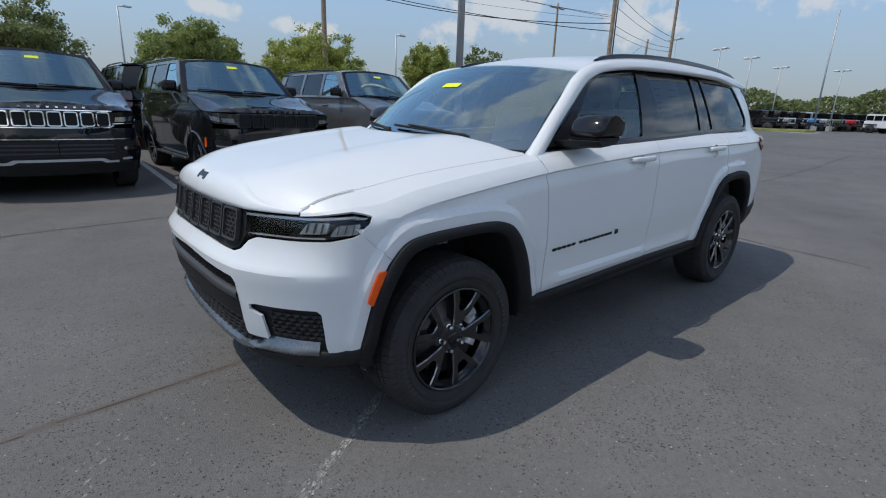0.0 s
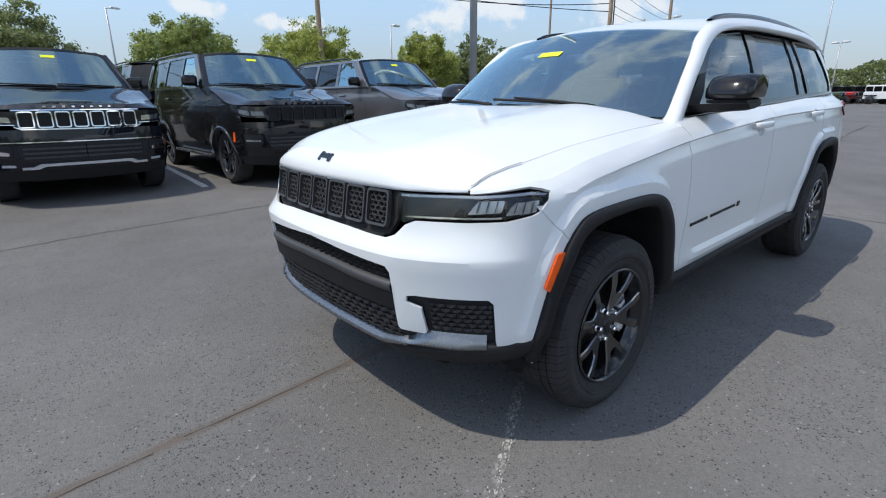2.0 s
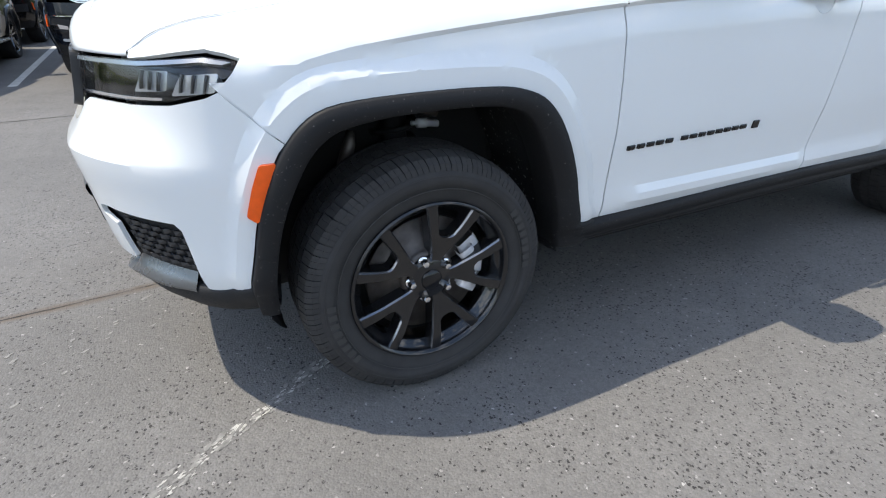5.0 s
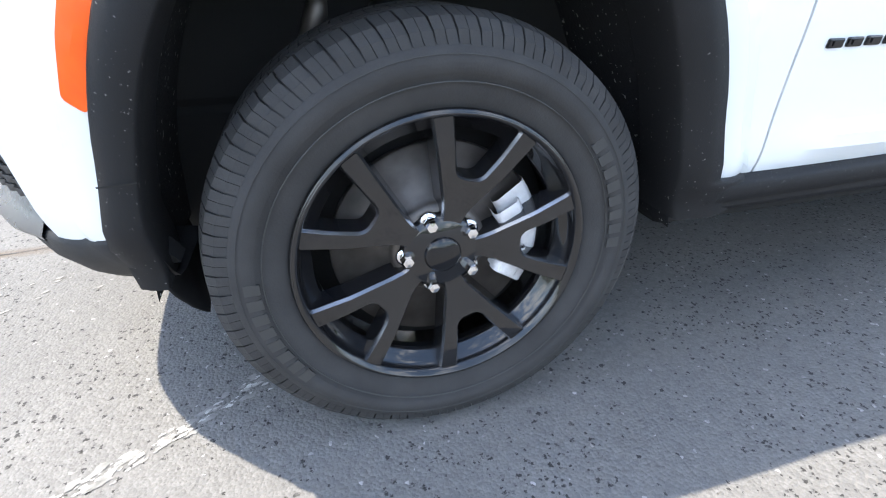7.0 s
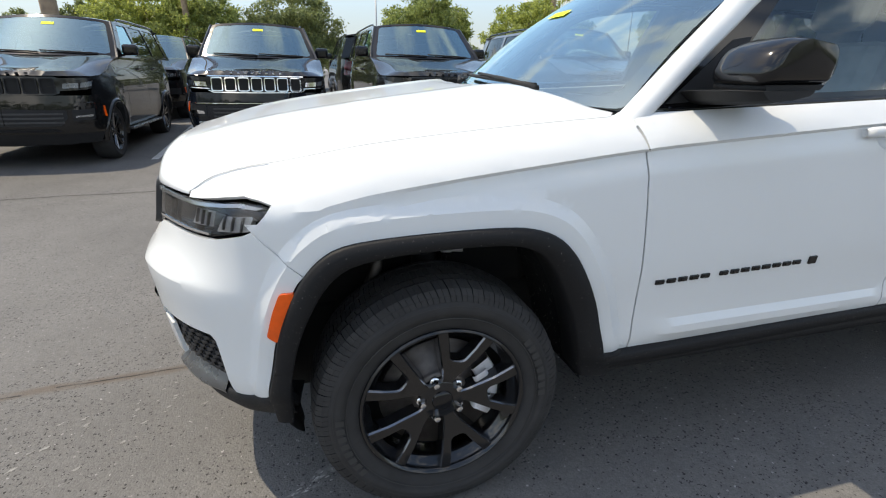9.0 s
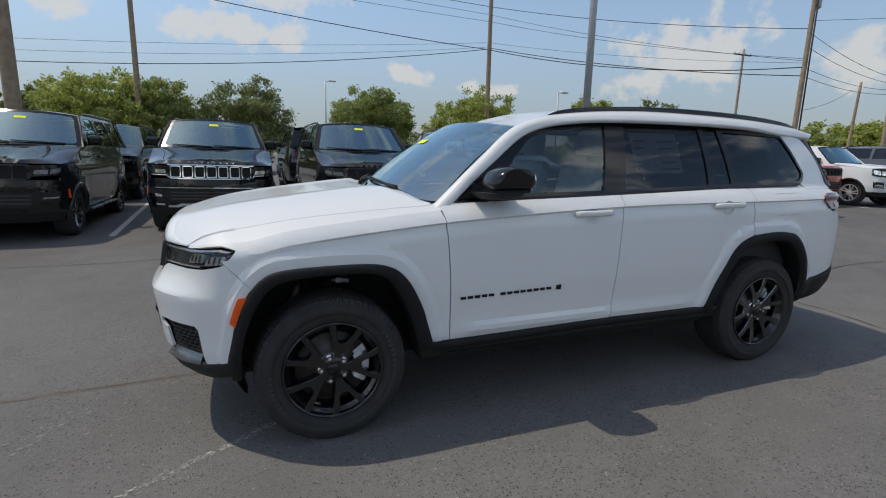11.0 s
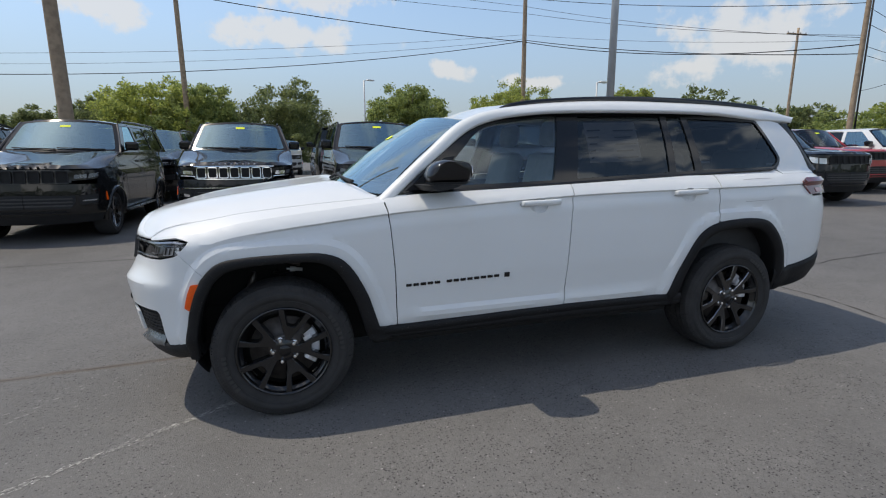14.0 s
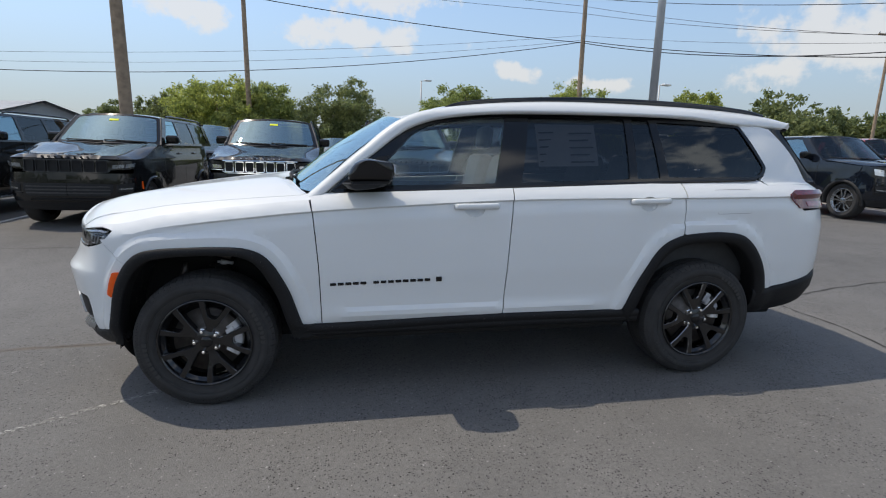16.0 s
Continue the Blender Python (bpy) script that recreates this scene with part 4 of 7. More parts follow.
# dark lower bumper behind and under the paint
lb = [(-1.604, 0.785), (-1.09, 0.76), (-1.06, 0.66), (-0.66, 0.66), (-0.64, 0.46), (-0.53, 0.47), (-0.485, 0.478), (-0.44, 0.40), (-0.60, 0.385), (-0.90, 0.372), (-1.2, 0.36), (-1.604, 0.355)]
part("lower_bumper", mirrored(panel(lb, B, 0.04, depth=0.03, off=-0.022)), PLASTIC, suv)
def skin(u, v, o):
    """A place on the body's skin, raised by o."""
    w, e = max(u, -1.598), 0.003
    p = Vector(B(w, v))
    return Vector(B(u, v)) + (Vector(B(w + e, v)) - p).cross(Vector(B(w, v + e)) - p).normalized() * o


rows = []
for u in np.linspace(-1.604, -0.445, 40):
    zt = 0.394 + 0.066 * smooth(-1.12, -0.66, u) + 0.026 * smooth(-0.66, -0.47, u)
    zb = 0.318 + 0.055 * smooth(-0.9, -0.45, u)
    rows.append([skin(u, zt + 0.004, -0.03), skin(u, zt, -0.002), skin(u, zt - 0.008, 0.007), skin(u, (zt + zb) / 2 + 0.01, 0.009), skin(u, zb + 0.03, 0.0), skin(u, zb + 0.008, -0.012), skin(u, zb, -0.035), skin(u, zb, -0.14)])
part("front_lip", mirrored(strip(bmesh.new(), rows)), PLASTIC, suv, "matte black lower lip")


def wedge_rows(u0, u1, v0, v1, nu, nv, jit=0.0):
    """Small slanted scales of a moulded mesh."""
    bm = bmesh.new()
    du, dv = (u1 - u0) / nu, (v1 - v0) / nv
    for j in range(nv):
        for i in range(nu + 1):
            ua = u0 + (i - 0.5 * (j % 2)) * du
            ub = ua + du * 0.92
            ua, ub = max(ua, u0), min(ub, u1)
            if ub - ua < 0.2 * du:
                continue
            va, vb = v0 + j * dv, v0 + (j + 0.82) * dv
            um = (ua + ub) / 2

            def P(u, v, o):
                return bm.verts.new(skin(u, v, o))
            a, b, c, d = P(ua, va, -0.024), P(ub, va, -0.024), P(ub, vb, -0.016), P(ua, vb, -0.016)
            m1, m2 = P(um, va + 0.003, -0.011), P(um, vb + 0.002, -0.010)
            bm.faces.new((a, m1, m2, d)); bm.faces.new((m1, b, c, m2)); bm.faces.new((a, b, m1)); bm.faces.new((d, m2, c))
    return bm


part("intake_mesh", mirrored(wedge_rows(-1.60, -1.095, 0.425, 0.590, 9, 6)), GRILLEGREY, suv)
part("intake_mesh", mirrored(wedge_rows(-1.60, -1.10, 0.700, 0.765, 11, 4)), PLASTIC, suv)
for sgn in (1, -1):
    bm = wedge_rows(-0.94, -0.69, 0.508, 0.625, 6, 6)
    if sgn < 0:
        bm = mirrored(bm, both=False)
    part("corner_grille", bm, GRILLEGREY, suv)
    rows = []
    for u in np.linspace(-1.05, -0.715, 16):
        k = smooth(-1.05, -0.96, u)
        g = 1 - smooth(-0.85, -0.72, u)
        rows.append([skin(u, 0.446 + 0.052 * k, -0.026), skin(u, 0.444 + 0.026 * k, -0.006), skin(u, 0.444 + 0.010 * k, 0.009 + 0.009 * g), skin(u, 0.440 + 0.006 * k, 0.009 + 0.010 * g), skin(u, 0.434, 0.0)])
    bm = strip(bmesh.new(), rows)
    if sgn < 0:
        bm = mirrored(bm, both=False)
    part("corner_blade", bm, SKID, suv, "satin silver corner blade")
# bar across the intake, and the bright skid edge under it
ib = [(-1.604, 0.700), (-1.10, 0.685), (-1.088, 0.640), (-1.088, 0.575), (-1.604, 0.588)]
bar = part("intake_bar", mirrored(panel(ib, B, 0.05, depth=0.03, off=0.002)), DULLPL, suv, "matte dark intake bar")
# top bevel in a paler grey than the bar, painting in its highlight
rows = []
for u in np.linspace(-1.604, -1.092, 14):
    zt = 0.700 - 0.015 * smooth(-1.6, -1.1, u)
    rows.append([skin(u, zt + 0.004, -0.02), skin(u, zt + 0.002, 0.004), skin(u, zt - 0.010, 0.009), skin(u, zt - 0.030, 0.006), skin(u, zt - 0.036, 0.0)])
part("bar_edge", mirrored(strip(bmesh.new(), rows)), GRILLEGREY, bar)
rows = []
for u in np.linspace(-1.604, -1.05, 18):
    k = smooth(-1.25, -1.05, u)
    rows.append([skin(u, 0.412 + 0.035 * k, -0.03), skin(u, 0.407 + 0.035 * k, 0.004), skin(u, 0.400 + 0.032 * k, 0.016), skin(u, 0.388 + 0.038 * k, 0.014), skin(u, 0.380 + 0.04 * k, -0.02)])
part("skid_trim", mirrored(strip(bmesh.new(), rows)), SKID, suv, "satin silver skid plate edge")
# grille: dark backing, seven framed openings with mesh
gb = [(-1.604, 1.034), (-1.12, 1.030), (-1.10, 1.02), (-1.10, 0.92), (-1.13, 0.868), (-1.20, 0.850), (-1.604, 0.855)]
grille = part("grille", mirrored(panel(gb, B, 0.04, depth=0.02, off=-0.014)), DARK, suv, "gloss black seven-slot grille")
for k in range(7):
    sgn = 1 if k <= 3 else -1
    c = abs(3 - k) * 0.137
    u0, u1 = -1.605 + c - 0.0615, -1.605 + c + 0.0615
    zt, zb = 1.026 - 0.006 * abs(3 - k) / 3, 0.872 + 0.004 * abs(3 - k)

    def GB(u, v):
        if u < -1.6045:
            q = B(-3.209 - u, v)
            return (q[0], -q[1], q[2])
        return B(u, v)
    o = rounded([(u0, zb), (u1, zb), (u1, zt), (u0, zt)], 0.022)
    i = rounded([(u0 + 0.008, zb + 0.010), (u1 - 0.008, zb + 0.010), (u1 - 0.008, zt - 0.009), (u0 + 0.008, zt - 0.009)], 0.016)
    bm = panel(o, GB, 0.03, holes=[i], depth=0.02, off=0.012)
    if sgn < 0:
        bm = mirrored(bm, both=False)
    slot = part("slot_frame", bm, GRILLEGREY, grille)
    bm = bmesh.new()
    for row in range(6):
        zc_ = zb + 0.028 + row * (zt - zb - 0.045) / 5
        for q in (-1, 0, 1):
            uc = (u0 + u1) / 2 + q * 0.034 + (0.017 if row % 2 else -0.0)
            if not u0 + 0.014 < uc < u1 - 0.014:
                continue
            ring = []
            for a in range(6):
                ring.append((uc + 0.019 * math.cos(a * math.pi / 3), zc_ + 0.0125 * math.sin(a * math.pi / 3)))
            pts3 = []
            for rad, oo in ((1.0, -0.008), (0.96, 0.003), (0.80, 0.003), (0.74, -0.012)):
                pr = []
                for u, v in ring:
                    u2, v2 = uc + (u - uc) * rad, zc_ + (v - zc_) * rad
                    p = Vector(GB(u2, v2)); p.x -= oo
                    pr.append(p)
                pts3.append(pr + [pr[0]])
            strip(bm, pts3, smooth_on=False)
    if sgn < 0:
        bm = mirrored(bm, both=False)
    part("slot_mesh", bm, GRILLEGREY, slot)
# headlamps
for sgn in (1, -1):
    def hput(name, bm, material, parent, label=""):
        if sgn < 0:
            bm = mirrored(bm, both=False)
        return part(name, bm, material, parent, label)
    hp = rounded([(-1.10, 1.020), (-0.95, 1.018), (-0.70, 1.026), (-0.52, 1.038), (-0.443, 1.028), (-0.462, 1.000), (-0.535, 0.962), (-0.64, 0.942), (-0.80, 0.933), (-1.00, 0.930), (-1.05, 0.912), (-1.10, 0.930)], 0.008)
    hl = hput("headlamp", panel(hp, B, 0.04, depth=0.02, off=-0.045), GLOSSBK, suv, "slim dark headlamp")
    hput("lens", panel(hp, B, 0.035, depth=0.04, off=-0.004), LENS, hl, "smoked clear lens")
    for a, b in ((-0.80, -0.655), (-0.645, -0.50)):
        q = rounded([(a, 0.953), (b - 0.006, 0.963), (b + 0.010, 1.010), (a + 0.045, 1.003)], 0.008)
        hput("reflector", panel(q, B, 0.03, depth=0.03, off=-0.016, crown=0.006), LEDW, hl)
        for w in range(3):
            u = a + 0.036 + w * 0.036
            hput("reflector_rib", panel([(u, 0.962), (u + 0.004, 0.962), (u + 0.020, 1.004), (u + 0.014, 1.004)], B, 0.03, depth=0.01, off=-0.009), DKSATIN, hl)
    q = [(-1.07, 1.014), (-0.75, 1.019), (-0.52, 1.032), (-0.457, 1.023), (-0.475, 1.018), (-0.53, 1.0235), (-0.75, 1.010), (-1.07, 1.005)]
    hput("running_light", panel(q, B, 0.03, depth=0.01, off=0.001), SATIN, hl)
    q = [(-1.06, 0.935), (-1.0, 0.940), (-0.80, 0.943), (-0.66, 0.95), (-0.66, 0.944), (-0.80, 0.937), (-1.0, 0.933)]
    hput("chrome_line", panel(q, B, 0.03, depth=0.004, off=0.0), CHROME, hl)
# small plain badge on the bonnet and letter blocks on the doors
def NOSEMAP(y, a):
    """The rolled leading edge of the bonnet; a runs up it."""
    x = float(np.interp(-abs(y), [q[1] for q in nose][::-1], [q[0] for q in nose][::-1]))
    z0, z1 = hood_edge_z(x) - 0.006, HOOD(x + NOSE + 0.002, y)[2]
    th = a / 0.12 * math.pi / 2
    return (x - 0.010 + (NOSE + 0.012) * (1 - math.cos(th)), y, z0 + (z1 - z0) * (math.sin(th) * 0.86 + 0.14 * a / 0.12))


for k, (y, w) in enumerate(((0.045, 0.020), (0.019, 0.022), (-0.008, 0.022), (-0.036, 0.024))):
    v0 = 0.062 - (0.010 if k in (0, 3) else 0)
    part("bonnet_badge", panel(rounded([(y - w / 2, v0), (y + w / 2, v0), (y + w / 2, 0.083 + (0.006 if k == 0 else 0)), (y - w / 2, 0.083 + (0.006 if k == 0 else 0))], 0.006), NOSEMAP, 0.02, depth=0.005, off=0.004, flip=True), GLOSSBK, suv)
for sgn in (1, -1):
    x = 0.700
    for word in (5, 8):
        for k in range(word):
            bm = bmesh.new()
            u0, u1 = x, x + 0.034
            zc_ = 0.703 + (x - 0.70) * 0.022
            box(bm, u0, u1, 0, 0.008, zc_ - 0.0085, zc_ + 0.0085, 0.003)
            box(bm, u0 + 0.008, u1 - 0.007, -0.002, -0.0001, zc_ - 0.004, zc_ + 0.004)
            for v in bm.verts:
                v.co.y = B(v.co.x, v.co.z)[1] - 0.006 + v.co.y
            if sgn < 0:
                bm = mirrored(bm, both=False)
            part("badge_letter", bm, GLOSSBK, suv)
            x += 0.0435
        x += 0.030
    bm = bmesh.new()
    box(bm, x - 0.005, x + 0.030, 0, 0.008, 0.702, 0.732, 0.003)
    for v in bm.verts:
        v.co.y = B(v.co.x, v.co.z)[1] - 0.006 + v.co.y
    if sgn < 0:
        bm = mirrored(bm, both=False)
    part("badge_mark", bm, GLOSSBK, suv)
# fuel flap on the left flank
for u0, u1, v0, tick in ((3.165, 3.395, 1.243, -0.004), (3.175, 3.400, 1.090, 0.012)):
    keys = curve2([(u0 - 0.018, v0 + tick), (u0, v0), ((u0 + u1) / 2, v0 + 0.003), (u1, v0 + 0.003), (u1 + 0.018, v0 + 0.003 + tick)], 24)
    rows = [[(u, B(u, v + dv)[1] - 0.0015, v + dv) for dv in (-0.0013, 0.0013)] for u, v in keys]
    part("fuel_flap_gap", strip(bmesh.new(), rows), SEAMGREY, suv)

# ---- underbody, dark inner shell ----
for bx in ((-0.62, 4.02, 0.56, 0.26, 0.60, 0.03), (0.50, 2.62, 0.86, 0.33, 0.50, 0.02), (3.50, 3.98, 0.62, 0.42, 1.22, 0.05), (-0.66, 0.45, 0.56, 0.55, 1.02, 0.05), (-0.66, -0.48, 0.72, 0.42, 0.98, 0.05), (2.70, 3.5, 0.62, 0.55, 1.1, 0.05)):
    bm = bmesh.new()
    box(bm, bx[0], bx[1], -bx[2], bx[2], bx[3], bx[4], bx[5])
    part("underbody_panel", bm, DARK, suv)
for sgn in (1, -1):
    rows = [[(-0.475 + 0.05 * q + dx, sgn * y, zz) for dx, y in ((0, ya), (-0.006, (ya + yb) / 2), (0, yb), (0.006, yb), (0.003, (ya + yb) / 2), (0.006, ya), (0, ya))] for q, ya, yb, zz in ((0, 0.850, 0.58, 0.37), (0.35, 0.842, 0.60, 0.325), (0.7, 0.826, 0.66, 0.288), (1, 0.808, 0.73, 0.262))]
    part("air_deflector", strip(bmesh.new(), rows), DULLPL, suv, "rubber air deflector flap")

for xa in (0.0, 3.091):
    for sgn in (1, -1):
        bm = bmesh.new()
        tube(bm, [(xa + 0.02, sgn * 0.60, 0.42), (xa + 0.03, sgn * 0.58, 0.86)], 0.045, 10)
        part("shock_absorber", bm, PLASTIC, suv)
        bm = bmesh.new()
        tube(bm, [Vector((xa + 0.03 + 0.07 * math.cos(a), sgn * 0.585 + 0.07 * math.sin(a), 0.55 + 0.30 * a / (10 * math.pi))) for a in np.linspace(0, 10 * math.pi, 60)], 0.009, 6)
        part("coil_spring", bm, DULLPL, suv)
        bm = tube(bmesh.new(), [(xa - 0.16, sgn * 0.52, 0.880), (xa - 0.036, sgn * 0.69, 0.866), (xa + 0.06, sgn * 0.725, 0.850), (xa + 0.115, sgn * 0.73, 0.838)], [0.014, 0.013, 0.015, 0.020], 8)
        part("control_arm", bm, STEEL, suv, "dark steel suspension arm")
        bm = tube(bmesh.new(), [(xa + d, sgn * 0.72, z) for d, z in ((0.036, 0.806), (0.054, 0.805), (0.055, 0.805), (0.086, 0.802), (0.087, 0.802), (0.124, 0.796))], [0.007, 0.007, 0.015, 0.015, 0.011, 0.011], 8)
        part("ball_joint", bm, IRON, suv, "bare metal ball joint")
        bm = tube(bmesh.new(), [(xa - 0.145, sgn * 0.70, 0.80), (xa - 0.155, sgn * 0.705, 0.76), (xa - 0.175, sgn * 0.70, 0.70)], [0.012, 0.020, 0.022], 8)
        part("anti_roll_link", bm, STEEL, suv)

# ---- cabin ----
bm = bmesh.new()
rows = [[(0.52, y, 1.215), (0.70 - 0.05 * math.cos(y * 2), y, 1.215), (0.86, y, 1.19 + 0.03 * math.exp(-((y + 0.38) / 0.16) ** 2)), (0.95, y, 1.08), (0.93, y, 0.8)] for y in np.linspace(-0.78, 0.78, 25)]
part("dashboard", strip(bm, rows), CABIN, suv)
bm = bmesh.new()
ring = [Vector((1.06, -0.38, 1.08)) + Matrix.Rotation(radians(-24), 4, "Y") @ Vector((0, 0.185 * math.cos(a), 0.185 * math.sin(a))) for a in np.linspace(0, 2 * math.pi, 32)]
tube(bm, ring, 0.016, 8)
tube(bm, [ring[0], (1.03, -0.38, 1.06), ring[16]], 0.02, 6)
box(bm, 1.0, 1.05, -0.44, -0.32, 1.02, 1.11, 0.02)
part("steering_wheel", bm, CABIN, suv)
for x0, ys in ((1.30, (-0.38, 0.38)), (2.25, (-0.38, 0.38)), (3.05, (-0.38, 0.38))):
    for y in ys:
        seat = new("seat"); seat.parent = suv
        bm = bmesh.new()
        box(bm, x0 - 0.05, x0 + 0.48, y - 0.26, y + 0.26, 0.78, 0.92, 0.05, 3)
        part("cushion", bm, LEATHER, seat)
        bm = bmesh.new()
        box(bm, 0, 0.13, y - 0.25, y + 0.25, 0, 0.62, 0.06, 3, m=pose(x0 + 0.40, 0, 0.86, 0, 14, 0))
        part("backrest", bm, LEATHER, seat)
        bm = bmesh.new()
        box(bm, 0, 0.10, y - 0.13, y + 0.13, 0, 0.19, 0.05, 3, m=pose(x0 + 0.56, 0, 1.50 if x0 < 2 else 1.44, 0, 10, 0))
        part("headrest", bm, LEATHER, seat)
bm = bmesh.new()
box(bm, 1.04, 1.07, -0.12, 0.12, 1.58, 1.645, 0.015)
part("rear_view_mirror", bm, CABIN, suv)
bm = bmesh.new()
box(bm, 0.70, 3.6, -0.80, 0.80, 0.60, 0.66)
box(bm, 1.60, 3.6, -0.56, 0.56, 1.690, 1.702)
for sgn in (-1, 1):
    box(bm, 0.75, 3.6, sgn * 0.80 - 0.015, sgn * 0.80 + 0.015, 0.65, 1.20)
part("cabin_lining", bm, CABIN, suv)

# ---- wheels ----
def wheel_parts(w, tyre_r=0.390, rim_r=0.257, halfw=0.1325, rimmat=RIMBK, fancy=True, yspokes=True, tyre=RUBBER):
    """A wheel whose outer face looks to -y; hub at the origin."""
    hw = halfw
    prof = [(rim_r - 0.012, -hw + 0.022), (rim_r + 0.004, -hw + 0.010), (rim_r + 0.030, -hw + 0.001), (rim_r + 0.050, -hw - 0.003), (rim_r + 0.052, -hw - 0.006), (rim_r + 0.085, -hw - 0.005),
            (tyre_r - 0.044, -hw + 0.003), (tyre_r - 0.030, -hw + 0.009), (tyre_r - 0.016, -hw + 0.022), (tyre_r - 0.010, -hw + 0.045)]
    bm = bmesh.new()
    lathe(bm, prof + [(tyre_r - 0.007, -hw + 0.06), (tyre_r - 0.007, hw - 0.06), (tyre_r - 0.010, hw - 0.045), (tyre_r - 0.016, hw - 0.022), (tyre_r - 0.03, hw), (rim_r, hw - 0.02)], seg=96 if fancy else 40)
    tyre_ob = part("tyre", bm, tyre, w, "black road tyre")
    if fancy:
        bm = bmesh.new()
        n = 66
        for lane, (ya, yb, tw) in enumerate(((-hw + 0.002, -hw + 0.062, 0.5), (-hw + 0.068, -0.030, 0.25), (-0.024, 0.024, 0.0), (0.030, hw - 0.068, -0.25), (hw - 0.062, hw - 0.002, -0.5))):
            for k in range(2 * n):
                # each block is cut in two by a fine sipe
                a0 = 2 * math.pi * (k // 2 + 0.5 * (lane % 2) + (0.462 if k % 2 else 0.0)) / n
                a1 = a0 + 2 * math.pi / n * 0.440
                if lane in (0, 4):
                    sg = 1 if lane == 0 else -1
                    line = [(sg * (-hw + 0.000), tyre_r - 0.046 - 0.007 * (k % 2)), (sg * (-hw + 0.006), tyre_r - 0.026), (sg * (-hw + 0.020), tyre_r - 0.010), (sg * (-hw + 0.062), tyre_r)]
                else:
                    line = [(ya, tyre_r), (yb, tyre_r)]
                up, dn = [], []
                for i, (y, r) in enumerate(line):
                    sh = tw * 0.06 * i / (len(line) - 1)
                    inn = 0.008 if i else (0.003 if len(line) > 2 else 0.008)
                    up.append([bm.verts.new((r * math.cos(a + sh), y, r * math.sin(a + sh))) for a in (a0, a1)])
                    dn.append([bm.verts.new(((r - inn) * math.cos(a + sh), y + (0.004 if y < 0 else -0.004), (r - inn) * math.sin(a + sh))) for a in (a0, a1)])
                for i in range(len(line) - 1):
                    bm.faces.new((up[i][0], up[i][1], up[i + 1][1], up[i + 1][0]))
                    bm.faces.new((up[i][0], up[i + 1][0], dn[i + 1][0], dn[i][0]))
                    bm.faces.new((up[i][1], dn[i][1], dn[i + 1][1], up[i + 1][1]))
                bm.faces.new((up[0][0], dn[0][0], dn[0][1], up[0][1]))
                bm.faces.new((up[-1][0], up[-1][1], dn[-1][1], dn[-1][0]))
        bmesh.ops.recalc_face_normals(bm, faces=bm.faces[:])
        part("tread", bm, tyre, tyre_ob)
        # raised sidewall ribs and letter bars
        bm = bmesh.new()
        for r in (rim_r + 0.040, tyre_r - 0.056):
            lathe(bm, [(r - 0.0012, -hw - 0.004), (r, -hw - 0.0068), (r + 0.0012, -hw - 0.004)], seg=96)
        for a_mid in (197, 17):
            for k in range(8):
                a = radians(a_mid + (k - 3.5) * 5.2)
                rr0, rr1 = rim_r + 0.046, rim_r + 0.070
                da = radians(1.7)
                q = [(rr0, a - da), (rr0, a + da), (rr1, a + da), (rr1, a - da)]
                vs = [bm.verts.new((r * math.cos(t), -hw - 0.0066, r * math.sin(t))) for r, t in q]
                lo = [bm.verts.new((r * math.cos(t), -hw - 0.003, r * math.sin(t))) for r, t in q]
                bm.faces.new(vs)
                for i in range(4):
                    bm.faces.new((vs[i], vs[(i + 1) % 4], lo[(i + 1) % 4], lo[i]))
        bmesh.ops.recalc_face_normals(bm, faces=bm.faces[:])
        part("sidewall_lettering", bm, RUBBER2, tyre_ob)
    # barrel and lip
    bm = bmesh.new()
    lathe(bm, [(rim_r - 0.004, -hw + 0.020), (rim_r + 0.002, -hw + 0.008), (rim_r - 0.002, -hw + 0.002), (rim_r - 0.010, -hw + 0.004), (rim_r - 0.014, -hw + 0.016), (rim_r - 0.019, -hw + 0.034), (rim_r - 0.036, -hw + 0.040), (rim_r - 0.038, -hw + 0.066), (rim_r - 0.026, -hw + 0.070), (rim_r - 0.030, hw - 0.03), (rim_r, hw)], seg=72 if fancy else 32)
    rim = part("rim", bm, rimmat, w, "black alloy rim" if rimmat is RIMBK else "")
    if fancy:
        bm = bmesh.new()
        lathe(bm, [(rim_r - 0.0095, -hw + 0.0035), (rim_r - 0.007, -hw + 0.0005), (rim_r - 0.0045, -hw + 0.0005), (rim_r - 0.003, -hw + 0.003)], seg=96)
        part("lip_edge", bm, rimmat, rim)
    # spokes: five stems that fork to the lip
    face_y = -hw + 0.010

    def spoke(a, r0, r1, b0, b1, t0, t1, y0, y1):
        """A bevelled bar in the wheel's face from polar (r0, a+b0) to (r1, a+b1)."""
        bm = bmesh.new()
        rows = []
        for q in np.linspace(0, 1, 7):
            pa, pb = Vector((r0 * math.cos(a + b0), 0, r0 * math.sin(a + b0))), Vector((r1 * math.cos(a + b1), 0, r1 * math.sin(a + b1)))
            y = y0 + (y1 - y0) * q + 0.003 * math.sin(math.pi * q)
            h = t0 + (t1 - t0) * q
            c = pa.lerp(pb, q)
            c.y = y
            d = (pb - pa).normalized()
            n = Vector((-d.z, 0, d.x))
            rows.append([c + n * k * h + Vector((0, dy, 0)) for k, dy in ((-1.12, 0.050), (-1.0, 0.013), (-0.74, 0.001), (0.74, 0.001), (1.0, 0.013), (1.12, 0.050))])
        strip(bm, rows, smooth_on=False)
        for i, f in enumerate(bm.faces):
            if i % 5 in (1, 3):
                f.material_index = 1
        return bm
